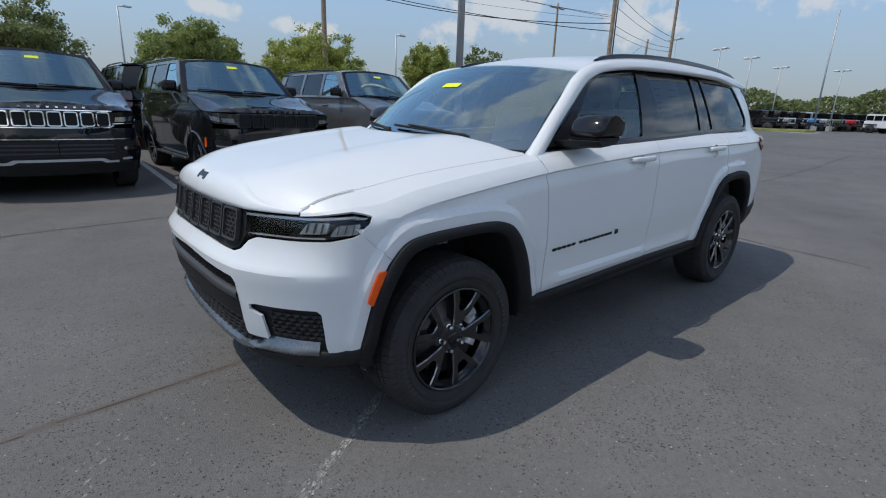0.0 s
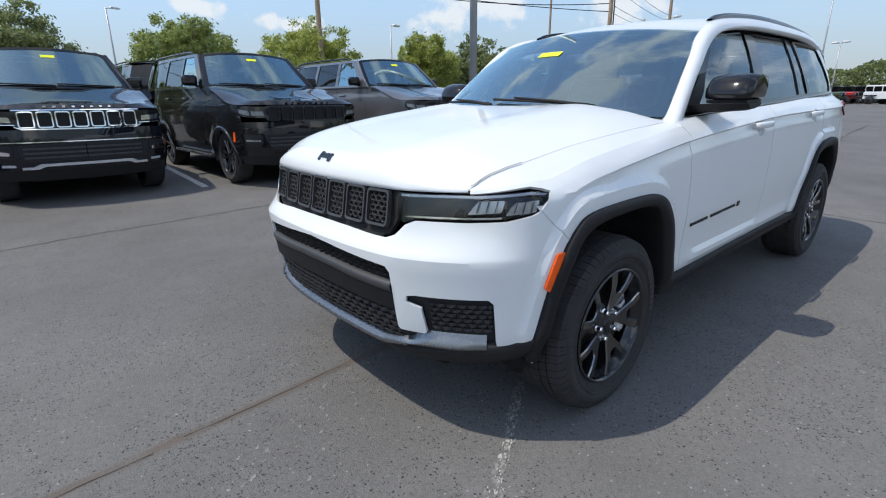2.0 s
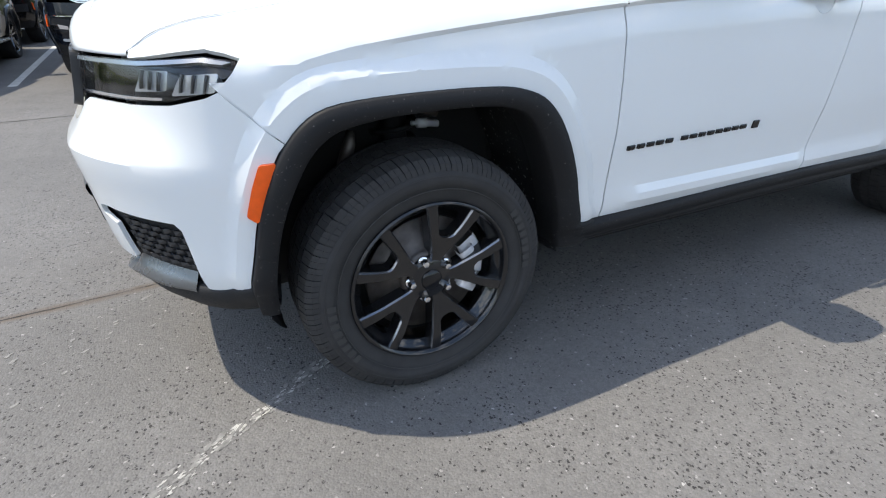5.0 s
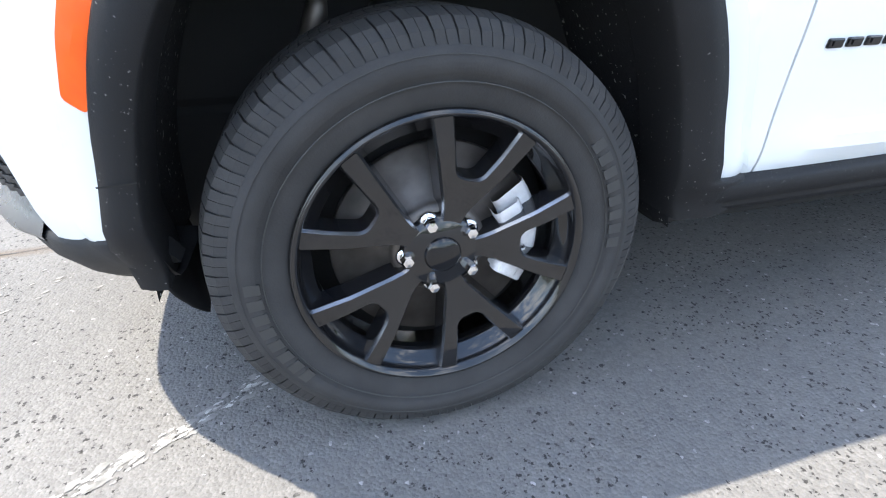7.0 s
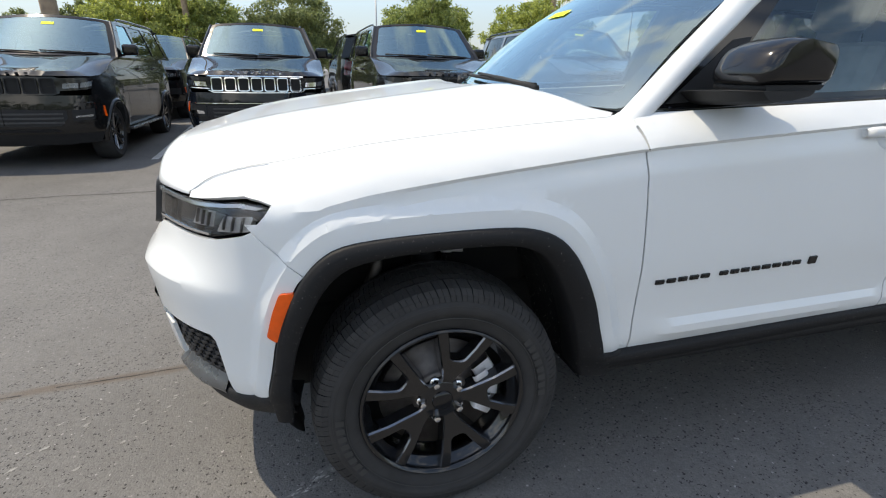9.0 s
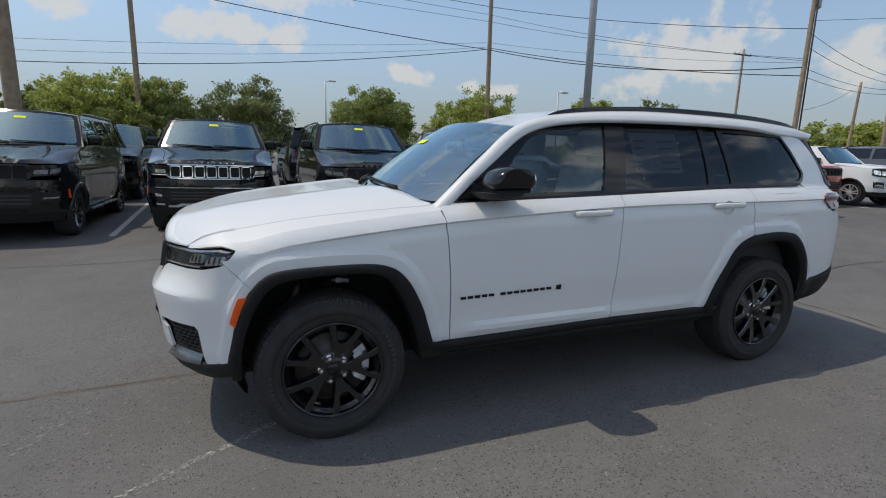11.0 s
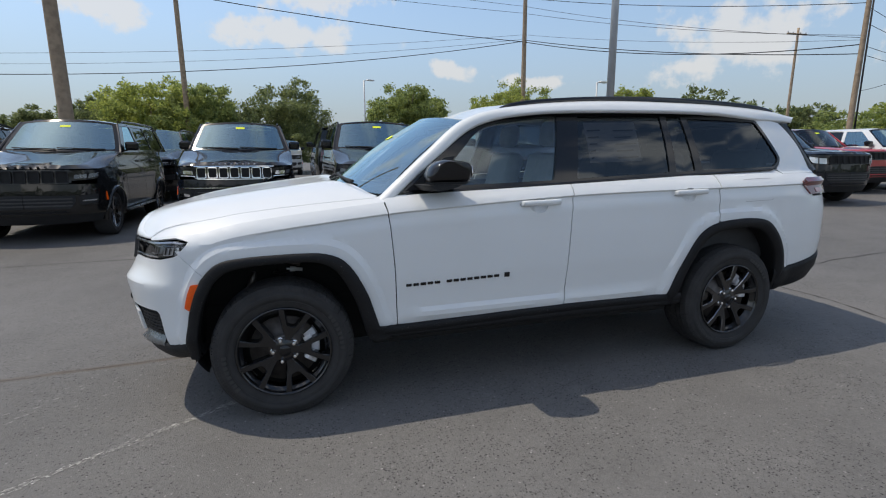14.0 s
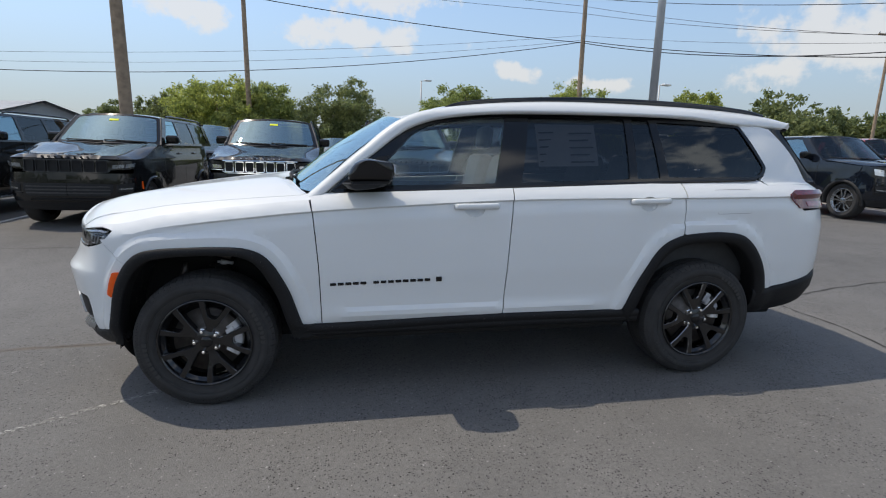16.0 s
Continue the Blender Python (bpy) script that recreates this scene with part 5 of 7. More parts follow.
    if yspokes:
        half = [(0.046, 0.0190), (0.074, 0.0215), (0.094, 0.029), (0.160, 0.0605), (0.229, 0.0935), (0.2425, 0.0585), (0.190, 0.0385), (0.152, 0.0235), (0.145, 0.0130)]
        wye = rounded([(0.026, 0.012)] + half + [(u, -v) for u, v in half[::-1]] + [(0.026, -0.012)], 0.007, 3)
        # the outline set in by the bevel
        def inset(poly, d):
            out = []
            for i, p in enumerate(poly):
                e1 = (Vector(p) - Vector(poly[i - 1])).normalized()
                e2 = (Vector(poly[(i + 1) % len(poly)]) - Vector(p)).normalized()
                nn = Vector((e1.y + e2.y, -e1.x - e2.x)).normalized()
                out.append(tuple(Vector(p) + nn * d / max(0.5, nn.dot(Vector((e1.y, -e1.x))))))
            return out
        dish = lambda u, v: face_y + 0.024 * (1 - smooth(0.05, 0.215, math.hypot(u, v)))
        for k in range(5):
            a = radians(1 + 72 * k)
            turn_ = lambda u, v, y: (u * math.cos(a) - v * math.sin(a), y, u * math.sin(a) + v * math.cos(a))
            sp = bmesh.new()
            face_ = inset(wye, 0.0038)
            vs, es, fs, *_ = delaunay_2d_cdt([Vector(p) for p in face_], [(i, (i + 1) % len(face_)) for i in range(len(face_))], [], 1, 1e-7)
            top = [sp.verts.new(turn_(p.x, p.y, dish(p.x, p.y))) for p in vs]
            for f in fs:
                sp.faces.new([top[i] for i in f])
            rows = [[turn_(u, v, dish(u, v)) for u, v in face_], [turn_(u, v, dish(u, v) + 0.006) for u, v in wye], [turn_(u, v, dish(u, v) + 0.046) for u, v in inset(wye, -0.004)]]
            strip(sp, [r + r[:1] for r in rows], smooth_on=False)
            sp.faces.ensure_lookup_table()
            for f in sp.faces[len(fs):len(fs) + len(wye)]:
                f.material_index = 1
            bmesh.ops.remove_doubles(sp, verts=sp.verts[:], dist=1e-5)
            bmesh.ops.recalc_face_normals(sp, faces=sp.faces[:])
            part("spoke", sp, rimmat, rim).data.materials.append(EDGEGLINT)
    else:
        for k in range(10):
            a = radians(10 + 36 * k)
            part("spoke", spoke(a, 0.05, rim_r - 0.010, 0, radians(6 if k % 2 else -6), 0.015, 0.017, face_y + 0.02, face_y), rimmat, rim).data.materials.append(EDGEGLINT if rimmat is RIMBK else rimmat)
    bm = bmesh.new()
    lathe(bm, [(0.0, face_y + 0.020), (0.060, face_y + 0.022), (0.072, face_y + 0.030), (0.078, face_y + 0.07)], seg=36)
    part("hub", bm, rimmat, rim)
    if fancy:
        bm = bmesh.new()
        lathe(bm, [(0.0, face_y + 0.012), (0.029, face_y + 0.013), (0.033, face_y + 0.017), (0.034, face_y + 0.024)], seg=32)
        part("centre_cap", bm, GLOSSBK, rim)
        for k in range(5):
            a = radians(37 + 72 * k)
            bm = bmesh.new()
            lathe(bm, [(0.0, face_y + 0.006), (0.0095, face_y + 0.008), (0.0115, face_y + 0.013), (0.0115, face_y + 0.034)], seg=6, centre=(0.0635 * math.cos(a), 0, 0.0635 * math.sin(a)), smooth_on=False)
            lathe(bm, [(0.0115, face_y + 0.028), (0.017, face_y + 0.030), (0.018, face_y + 0.034)], seg=18, centre=(0.0635 * math.cos(a), 0, 0.0635 * math.sin(a)))
            part("wheel_nut", bm, CHROME, rim, "chrome wheel nut")
    bm = bmesh.new()
    lathe(bm, [(0.0, -0.082), (0.078, -0.082), (0.088, -0.074), (0.090, -0.058), (0.188, -0.058), (0.190, -0.045), (0.10, -0.04)], seg=48)
    part("brake_disc", bm, STEEL, w, "worn steel brake disc")
    if fancy:
        bm = bmesh.new()
        for a0, a1, r0, r1, y in ((-32, 36, 0.125, 0.192, -0.078), (8, 30, 0.115, 0.165, -0.096), (-28, -6, 0.115, 0.165, -0.096)):
            lathe(bm, [(r0, y + 0.05), (r0, y + 0.006), (r0 + 0.008, y), (r1 - 0.008, y), (r1, y + 0.006), (r1, y + 0.05)], seg=12, a0=radians(a0), a1=radians(a1))
        part("brake_caliper", bm, IRON, w, "bare grey brake caliper")
    bm = bmesh.new()
    lathe(bm, [(0.0, -0.02), (rim_r - 0.03, -0.02), (rim_r - 0.03, 0.06), (0.0, 0.06)], seg=32)
    part("dust_shield", bm, DARK, w)


def wheel_on(parent, x, y, z, flip, first=None, turn=0.0, **kw):
    w = new("wheel")
    if first is None:
        wheel_parts(w, **kw)
    else:
        bpy.data.objects.remove(w)
        w = copy_thing(first, Matrix())
    w.parent = parent
    w.matrix_basis = pose(x, y, z, 0, 0, 180 if flip else 0) @ pose(0, 0, 0, 0, turn, 0)
    return w


w1 = wheel_on(suv, 0, -0.83, 0.386, False, yspokes=True)
wheel_on(suv, 3.091, -0.83, 0.386, False, w1, turn=-28)
wheel_on(suv, 0, 0.83, 0.386, True, w1, turn=10)
wheel_on(suv, 3.091, 0.83, 0.386, True, w1, turn=40)


# ---- ground ----
def ground_mesh():
    bm = bmesh.new()
    xs = sorted(set([-400, -200, -90, -50, -30, -20] + list(np.linspace(-14, 14, 57)) + [18, 24, 32, 45, 70, 120, 250, 400]))
    ys = sorted(set([-300, -120, -50, -25, -14] + list(np.linspace(-10, 20, 61)) + [25, 32, 45, 70, 120, 250, 450]))
    strip(bm, [[(x, y, ground_z(min(x, 20), y)) for y in ys] for x in xs])
    bmesh.ops.recalc_face_normals(bm, faces=bm.faces[:])
    for f in bm.faces:
        if f.normal.z < 0:
            f.normal_flip()
    return bm


def asphalt_mat():
    """Worn asphalt: small stones, broad faded patches, scattered pits, a dirt-filled joint."""
    m = bpy.data.materials.new("asphalt")
    m.use_nodes = True
    t = m.node_tree
    p = t.nodes["Principled BSDF"]
    tc = t.nodes.new("ShaderNodeTexCoord")

    def noise(scale, detail=5, rough=0.6):
        n = t.nodes.new("ShaderNodeTexNoise")
        n.inputs["Scale"].default_value, n.inputs["Detail"].default_value, n.inputs["Roughness"].default_value = scale, detail, rough
        t.links.new(tc.outputs["Object"], n.inputs["Vector"])
        return n.outputs["Fac"]

    def ranged(fac, a, b, c, d):
        r = t.nodes.new("ShaderNodeMapRange")
        for k, v in enumerate((a, b, c, d)):
            r.inputs[k + 1].default_value = v
        t.links.new(fac, r.inputs[0])
        return r.outputs[0]

    def math_(op, a, b):
        n = t.nodes.new("ShaderNodeMath")
        n.operation = op
        for k, v in enumerate((a, b)):
            if isinstance(v, (int, float)):
                n.inputs[k].default_value = v
            else:
                t.links.new(v, n.inputs[k])
        return n.outputs[0]
    vo = t.nodes.new("ShaderNodeTexVoronoi")
    vo.inputs["Scale"].default_value = 135
    t.links.new(tc.outputs["Object"], vo.inputs["Vector"])
    sep = t.nodes.new("ShaderNodeSeparateColor")
    t.links.new(vo.outputs["Color"], sep.inputs[0])
    stone = ranged(sep.outputs[0], 0.0, 1.0, 0.90, 1.10)
    pale = ranged(sep.outputs[1], 0.993, 1.0, 0.0, 1.3)
    broad = ranged(noise(0.30, 4), 0.35, 0.65, 0.86, 1.16)
    patch = ranged(noise(1.7, 6, 0.7), 0.3, 0.7, 0.90, 1.09)
    fine = ranged(noise(260, 2), 0.3, 0.7, 0.90, 1.10)
    grain = ranged(noise(42, 3, 0.6), 0.36, 0.64, 0.95, 1.06)
    scuff = ranged(noise(3.2, 5, 0.6), 0.60, 0.72, 1.0, 1.16)

    def pits(scale, share, size):
        """Holes where stones have come out, thicker in some places than in others."""
        w = t.nodes.new("ShaderNodeTexVoronoi")
        w.inputs["Scale"].default_value = scale
        t.links.new(tc.outputs["Object"], w.inputs["Vector"])
        c = t.nodes.new("ShaderNodeSeparateColor")
        t.links.new(w.outputs["Color"], c.inputs[0])
        chance = math_("MULTIPLY", ranged(noise(1.6, 4, 0.65), 0.38, 0.62, 0.12, 1.75), share)
        keep = ranged(math_("SUBTRACT", chance, c.outputs[0]), 0.0, 0.04, 0.0, 1.0)
        wob = ranged(noise(scale * 2.6, 2), 0.3, 0.7, -0.26, 0.26)
        hole = ranged(math_("ADD", w.outputs["Distance"], wob), size, size + 0.12, 1.0, 0.0)
        return math_("MULTIPLY", keep, hole)
    pit = math_("MAXIMUM", pits(58, 0.24, 0.20), pits(104, 0.20, 0.24))
    dark = ranged(pit, 0.0, 1.0, 1.0, 0.22)
    v = math_("MULTIPLY", math_("MULTIPLY", math_("MULTIPLY", broad, scuff), math_("MULTIPLY", patch, grain)), math_("MULTIPLY", math_("ADD", stone, pale), math_("MULTIPLY", fine, dark)))
    col = t.nodes.new("ShaderNodeVectorMath"); col.operation = "SCALE"
    col.inputs[0].default_value = ASPHALT_RGB
    t.links.new(v, col.inputs["Scale"])
    # brown dirt that has settled along the joint under the car
    pos = t.nodes.new("ShaderNodeSeparateXYZ")
    t.links.new(tc.outputs["Object"], pos.inputs[0])
    line = math_("SUBTRACT", math_("SUBTRACT", pos.outputs[1], math_("MULTIPLY", pos.outputs[0], 0.079)), 0.205)
    line = math_("ADD", line, ranged(noise(2.2, 5, 0.6), 0.3, 0.7, -0.012, 0.012))
    dirt = math_("MULTIPLY", ranged(math_("ABSOLUTE", line, 0), 0.014, 0.040, 1.0, 0.0), ranged(noise(7, 4), 0.32, 0.6, 0.45, 0.95))
    dirt = math_("MULTIPLY", dirt, ranged(pos.outputs[0], 4.8, 5.0, 1.0, 0.0))
    mixed = t.nodes.new("ShaderNodeMix")
    mixed.data_type = "RGBA"
    t.links.new(dirt, mixed.inputs[0])
    t.links.new(col.outputs[0], mixed.inputs[6])
    mixed.inputs[7].default_value = (0.112, 0.090, 0.072, 1)
    t.links.new(mixed.outputs[2], p.inputs["Base Color"])
    p.inputs["Roughness"].default_value = 0.78
    p.inputs["Specular IOR Level"].default_value = 0.35
    hgt = math_("ADD", math_("MULTIPLY", vo.outputs["Distance"], -0.8), math_("SUBTRACT", math_("MULTIPLY", noise(150, 3), 0.8), math_("MULTIPLY", pit, 1.2)))
    b = t.nodes.new("ShaderNodeBump")
    b.inputs["Strength"].default_value, b.inputs["Distance"].default_value = 0.40, 0.006
    t.links.new(hgt, b.inputs["Height"])
    t.links.new(b.outputs[0], p.inputs["Normal"])
    return m


ASPHALT_RGB = (0.130, 0.1245, 0.119)
ground = tagged(link_mesh("ground", ground_mesh(), asphalt_mat()), "worn grey asphalt of a car lot", "ground", kind="structure")
TAR = mat("crack_fill_dark", (0.042, 0.039, 0.036), 0.85, vary=0.4, scale=9)
OLDPAINT = mat("worn_white_paint", (0.39, 0.38, 0.35), 0.8, vary=0.3, scale=40)
FADED = mat("faded_paint", (0.21, 0.204, 0.19), 0.8, vary=0.30, scale=45)


def ribbon(name, keys, width, material, label, category, jitter=0.5, wander=0.03, seed=0):
    """A thin uneven strip that lies on the asphalt."""
    rng = random.Random(seed)
    pts = []
    for a, b in zip(keys[:-1], keys[1:]):
        n = max(2, int((Vector(b) - Vector(a)).length / 0.06))
        pts += [Vector(a).lerp(Vector(b), i / n) for i in range(n)]
    pts.append(Vector(keys[-1]))
    rows = []
    w0 = 0.0
    for i, p in enumerate(pts):
        d = (pts[min(i + 1, len(pts) - 1)] - pts[max(i - 1, 0)]).normalized()
        n = Vector((-d.y, d.x))
        w0 = 0.85 * w0 + rng.uniform(-1, 1) * wander * 0.4
        c = p + n * w0
        ww = width * (1 + jitter * rng.uniform(-1, 1)) / 2
        a, b = c - n * ww, c + n * ww
        rows.append([(a.x, a.y, ground_z(min(a.x, 20), a.y) + 0.002), (b.x, b.y, ground_z(min(b.x, 20), b.y) + 0.002)])
    bm = strip(bmesh.new(), rows)
    for f in bm.faces:
        f.normal_update()
        if f.normal.z < 0:
            f.normal_flip()
    return tagged(link_mesh(name, bm, material), label, category, kind="structure")


ribbon("pavement_crack", [(-6.0, -0.269), (-4.0, -0.111), (-1.62, 0.077)], 0.0045, TAR, "thin dark crack along a dirt-filled joint", "crack", 0.95, 0.016, 1)
ribbon("pavement_crack", [(-1.50, 0.087), (-1.0, 0.126), (-0.72, 0.148)], 0.003, TAR, "hairline crack along a dirt-filled joint", "crack", 0.95, 0.014, 6)
ribbon("pavement_crack", [(-9, 3.7), (-1.9, 4.08), (-0.9, 4.18), (0.4, 4.26), (3.0, 4.3), (9, 4.5)], 0.022, TAR, "dark crack in the asphalt", "crack", 0.7, 0.03, 2)
ribbon("pavement_crack", [(5.0, 0.35), (5.0, -0.3), (4.9, -0.8), (4.87, -1.2), (4.77, -1.75)], 0.018, TAR, "dark crack in the asphalt", "crack", 0.7, 0.03, 3)
ribbon("pavement_crack", [(5.0, 0.5), (6.8, 0.95), (8.0, 1.08), (10.4, 1.07), (15.2, 1.23), (22.7, 1.8)], 0.03, TAR, "long dark crack in the asphalt", "crack", 0.6, 0.04, 4)


def blotches(name, a, b, n, size, material, label, spread=0.03, seed=3):
    """Remains of an old painted line: torn flakes along it."""
    rng = random.Random(seed)
    bm = bmesh.new()
    a, b = Vector(a), Vector(b)
    d = (b - a).normalized()
    nn = Vector((-d.y, d.x))
    for k in range(n):
        c = a.lerp(b, rng.random()) + nn * rng.gauss(0, spread)
        s = size * rng.uniform(0.25, 1.0)
        ang = [rng.uniform(0.30, 1.0) for _ in range(11)]
        vs = []
        for j, q in enumerate(ang):
            t = 2 * math.pi * j / 11
            p = c + d * math.cos(t) * s * q * 1.5 + nn * math.sin(t) * s * q * 0.7
            vs.append(bm.verts.new((p.x, p.y, ground_z(p.x, p.y) + 0.0012 + 0.0001 * (k % 12))))
        f = bm.faces.new(vs)
        f.normal_update()
        if f.normal.z < 0:
            f.normal_flip()
    return tagged(link_mesh(name, bm, material), label, "paint", kind="stuff")


blotches("worn_paint", (-0.15, -0.59), (-1.45, -1.42), 190, 0.017, FADED, "faded band of a worn white stall line", 0.016, 13)
blotches("worn_paint", (-0.15, -0.59), (-1.45, -1.42), 260, 0.010, OLDPAINT, "flakes of a worn white stall line", 0.013, 3)
blotches("worn_paint", (-0.80, 0.10), (-1.60, -0.60), 40, 0.018, FADED, "scattered flakes of worn white paint", 0.08, 4)
blotches("tar_spots", (-3.5, -2.5), (4.5, -1.6), 60, 0.008, TAR, "small dark tar spots on the asphalt", 0.8, 6)
blotches("grit", (-2.5, -1.6), (3.5, -1.3), 110, 0.0045, OLDPAINT, "pale grit scattered on the asphalt", 0.7, 7)
LINE = mat("stall_line_paint", (0.52, 0.51, 0.48), 0.75, vary=0.25, scale=14)
for x0, x1 in ((-2.52, -2.80), (0.47, 0.72), (3.45, 3.60), (-5.6, -5.85), (6.6, 6.7), (11.2, 11.2), (14.4, 14.4), (17.6, 17.6)):
    ribbon("stall_line", [(x0, 6.2), (x1, 11.4)], 0.10, LINE, "worn white stall line between parked cars", "line", 0.06, 0.002, int(x0 * 10) + 60)


# ---- parked cars ----
TALL = dict(length=4.50, base=3.13, cab_end=4.42, belt=1.455, nose=1.190, cowl=1.465, top=2.085, width=1.085, bed=False)
PICKUP = dict(length=4.75, base=3.60, cab_end=2.75, belt=1.30, nose=1.20, cowl=1.33, top=1.93, width=1.07, bed=True)


def parked_car(name, label, category, paint, m, d=TALL, grille_mat=GLOSSBK, slot_mat=PLASTIC, bright=None, tag=True, rims=RIMBK, steps=True, group="cars parked in the row", far=False):
    """A big SUV or pick-up, nose towards -x, front axle over the origin."""
    car = thing(name, label, category, group, m)
    kx, kw, belt, nose, top, base = d["length"] / 4.24, d["width"], d["belt"], d["nose"], d["top"], d["base"]
    h = 0.10 if not far else 0.2

    fin = spl([0.28, 0.42, 0.55, 0.70, 0.95, 1.05, 1.15, 1.25, 1.33], [0.12, 0.03, 0.0, 0.0, 0.012, 0.02, 0.022, 0.045, 0.07])
    sin_ = spl([0.28, 0.42, 0.55, 0.70, 1.00, 1.15, 1.25, 1.34], [0.09, 0.045, 0.012, 0.0, 0.0, 0.012, 0.030, 0.06])

    def C(s, z):
        e = 0.002
        tx, tw = PX(s + e) - PX(s - e), PW(s + e) - PW(s - e)
        if s < -1.602:
            tx, tw = 0.0, 1.0
        elif s > 4.895:
            tx, tw = 0.0, -1.0
        n = math.hypot(tx, tw)
        bf = smooth(-0.42, -0.95, s)
        i = bf * fin(z) + (1 - bf) * sin_(z)
        x = PX(s)
        a = min(((x - 0.0) ** 2 + (z - 0.39) ** 2) ** 0.5, ((x * kx - base) ** 2 + (z - 0.39) ** 2) ** 0.5)
        i -= (1 - bf) * 0.022 * (1 - smooth(0.53, 0.60, a))
        w = PW(s) * kw
        x = x * (kx if x > 0 else 1.0)
        # blunter corners than a car's
        return (x - 0.05 * smooth(-1.1, -0.7, s) * smooth(-0.45, -0.7, s) + i * tw / n, -(w + 0.03 * smooth(-1.2, -0.75, s) * smooth(-0.5, -0.75, s) - i * tx / n), z)

    def two(nm, make, material, parent=None, lab=""):
        for sg in (1, -1):
            bm = make()
            if sg < 0:
                b2 = mirrored(bm, both=False)
                bm.free()
                bm = b2
            part(nm, bm, material, parent or car, lab)

    def arc(cx, r, a0, a1, n=14):
        return [((cx + r * math.cos(a)) / (kx if cx > 0 else 1), 0.39 + r * math.sin(a)) for a in np.linspace(radians(a0), radians(a1), n)]
    flank = [(-0.50, 0.46), (-0.50, nose)] + [(s, nose + (belt - nose) * smooth(-0.5, 0.6, s)) for s in np.linspace(-0.3, 0.7, 6)] + [(s, belt) for s in np.linspace(1.0, 4.8, 10)] + [(4.895, belt), (4.895, 0.50), (4.2, 0.46)] + \
        arc(base, 0.47, 8, 172)[::1] + [((base - 0.49) / kx, 0.42), (0.49, 0.42)] + arc(0, 0.47, 8, 172)
    two("body_side", lambda: panel(flank, C, h, depth=0.02), paint)
    for cx in (0, base):
        def trim():
            bm = bmesh.new()
            rows = []
            for a in np.linspace(radians(-8), radians(188), 20):
                row = []
                for r, o in ((0.43, -0.2), (0.43, 0.02), (0.45, 0.026), (0.485, 0.020), (0.49, -0.01)):
                    x, z = cx + r * math.cos(a), 0.39 + r * math.sin(a)
                    y = C(x / (kx if x > 0 else 1), max(z, 0.40))[1] - o
                    row.append((x, y, z))
                rows.append(row)
            return strip(bm, rows)
        two("wheel_arch_trim", trim, paint if d is TALL else PLASTIC)
    gz0, gz1 = nose - 0.245, nose - 0.015
    fascia = [(-1.604, 0.46), (-0.50, 0.46), (-0.50, nose - 0.02), (-0.60, nose - 0.005), (-0.62, gz0), (-1.604, gz0)]
    part("front_bumper", mirrored(panel(fascia, C, h * 0.7, depth=0.02)), paint, car)
    low = [(-1.604, 0.30), (-0.55, 0.33), (-0.50, 0.47), (-1.604, 0.47)]
    part("lower_bumper", mirrored(panel(low, C, h, depth=0.03)), PLASTIC, car)
    intake = rounded([(-1.60, 0.56), (-1.05, 0.56), (-0.98, 0.66), (-0.98, 0.76), (-1.60, 0.78)], 0.02)
    part("intake", mirrored(panel(intake, C, h, depth=0.01, off=0.006)), PLASTIC, car, "dark lower air intake")
    two("fog_pocket", lambda: panel(rounded([(-0.93, 0.62), (-0.66, 0.64), (-0.64, 0.78), (-0.93, 0.76)], 0.03), C, h, depth=0.01, off=0.007), PLASTIC)
    # grille band with seven framed slots, lamps at its ends
    gb = [(-1.604, gz0), (-1.06, gz0 + 0.005), (-1.00, gz0 + 0.03), (-0.98, gz1 - 0.02), (-1.02, gz1), (-1.604, gz1)]
    gr = part("grille", mirrored(panel(gb, C, h * 0.6, depth=0.02, off=0.012)), grille_mat, car)
    for k in range(7):
        sg = 1 if k <= 3 else -1
        c = abs(3 - k) * 0.168
        u0, u1 = -1.605 + c - 0.073, -1.605 + c + 0.073

        def GC(u, v):
            if u < -1.6045:
                q = C(-3.209 - u, v)
                return (q[0], -q[1], q[2])
            return C(u, v)
        o = rounded([(u0, gz0 + 0.018), (u1, gz0 + 0.018), (u1, gz1 - 0.014), (u0, gz1 - 0.014)], 0.03, 3)
        i = rounded([(u0 + 0.013, gz0 + 0.032), (u1 - 0.013, gz0 + 0.032), (u1 - 0.013, gz1 - 0.028), (u0 + 0.013, gz1 - 0.028)], 0.022, 3)
        bm = panel(o, GC, 0.1, holes=[i], depth=0.02, off=0.030)
        if sg < 0:
            bm = mirrored(bm, both=False)
        sf = part("slot_frame", bm, bright or slot_mat, gr)
        bm = panel(i, GC, 0.1, depth=0, off=0.014)
        if sg < 0:
            bm = mirrored(bm, both=False)
        part("slot", bm, DARK, sf)
    dz = -0.09 if d is PICKUP else 0.0
    lampo = rounded([(-0.995, gz0 + 0.055 + dz), (-0.70, gz0 + 0.075 + dz), (-0.56, gz0 + 0.115 + dz), (-0.55, nose - 0.03), (-0.70, nose - 0.022), (-1.0, nose - 0.03)], 0.012)
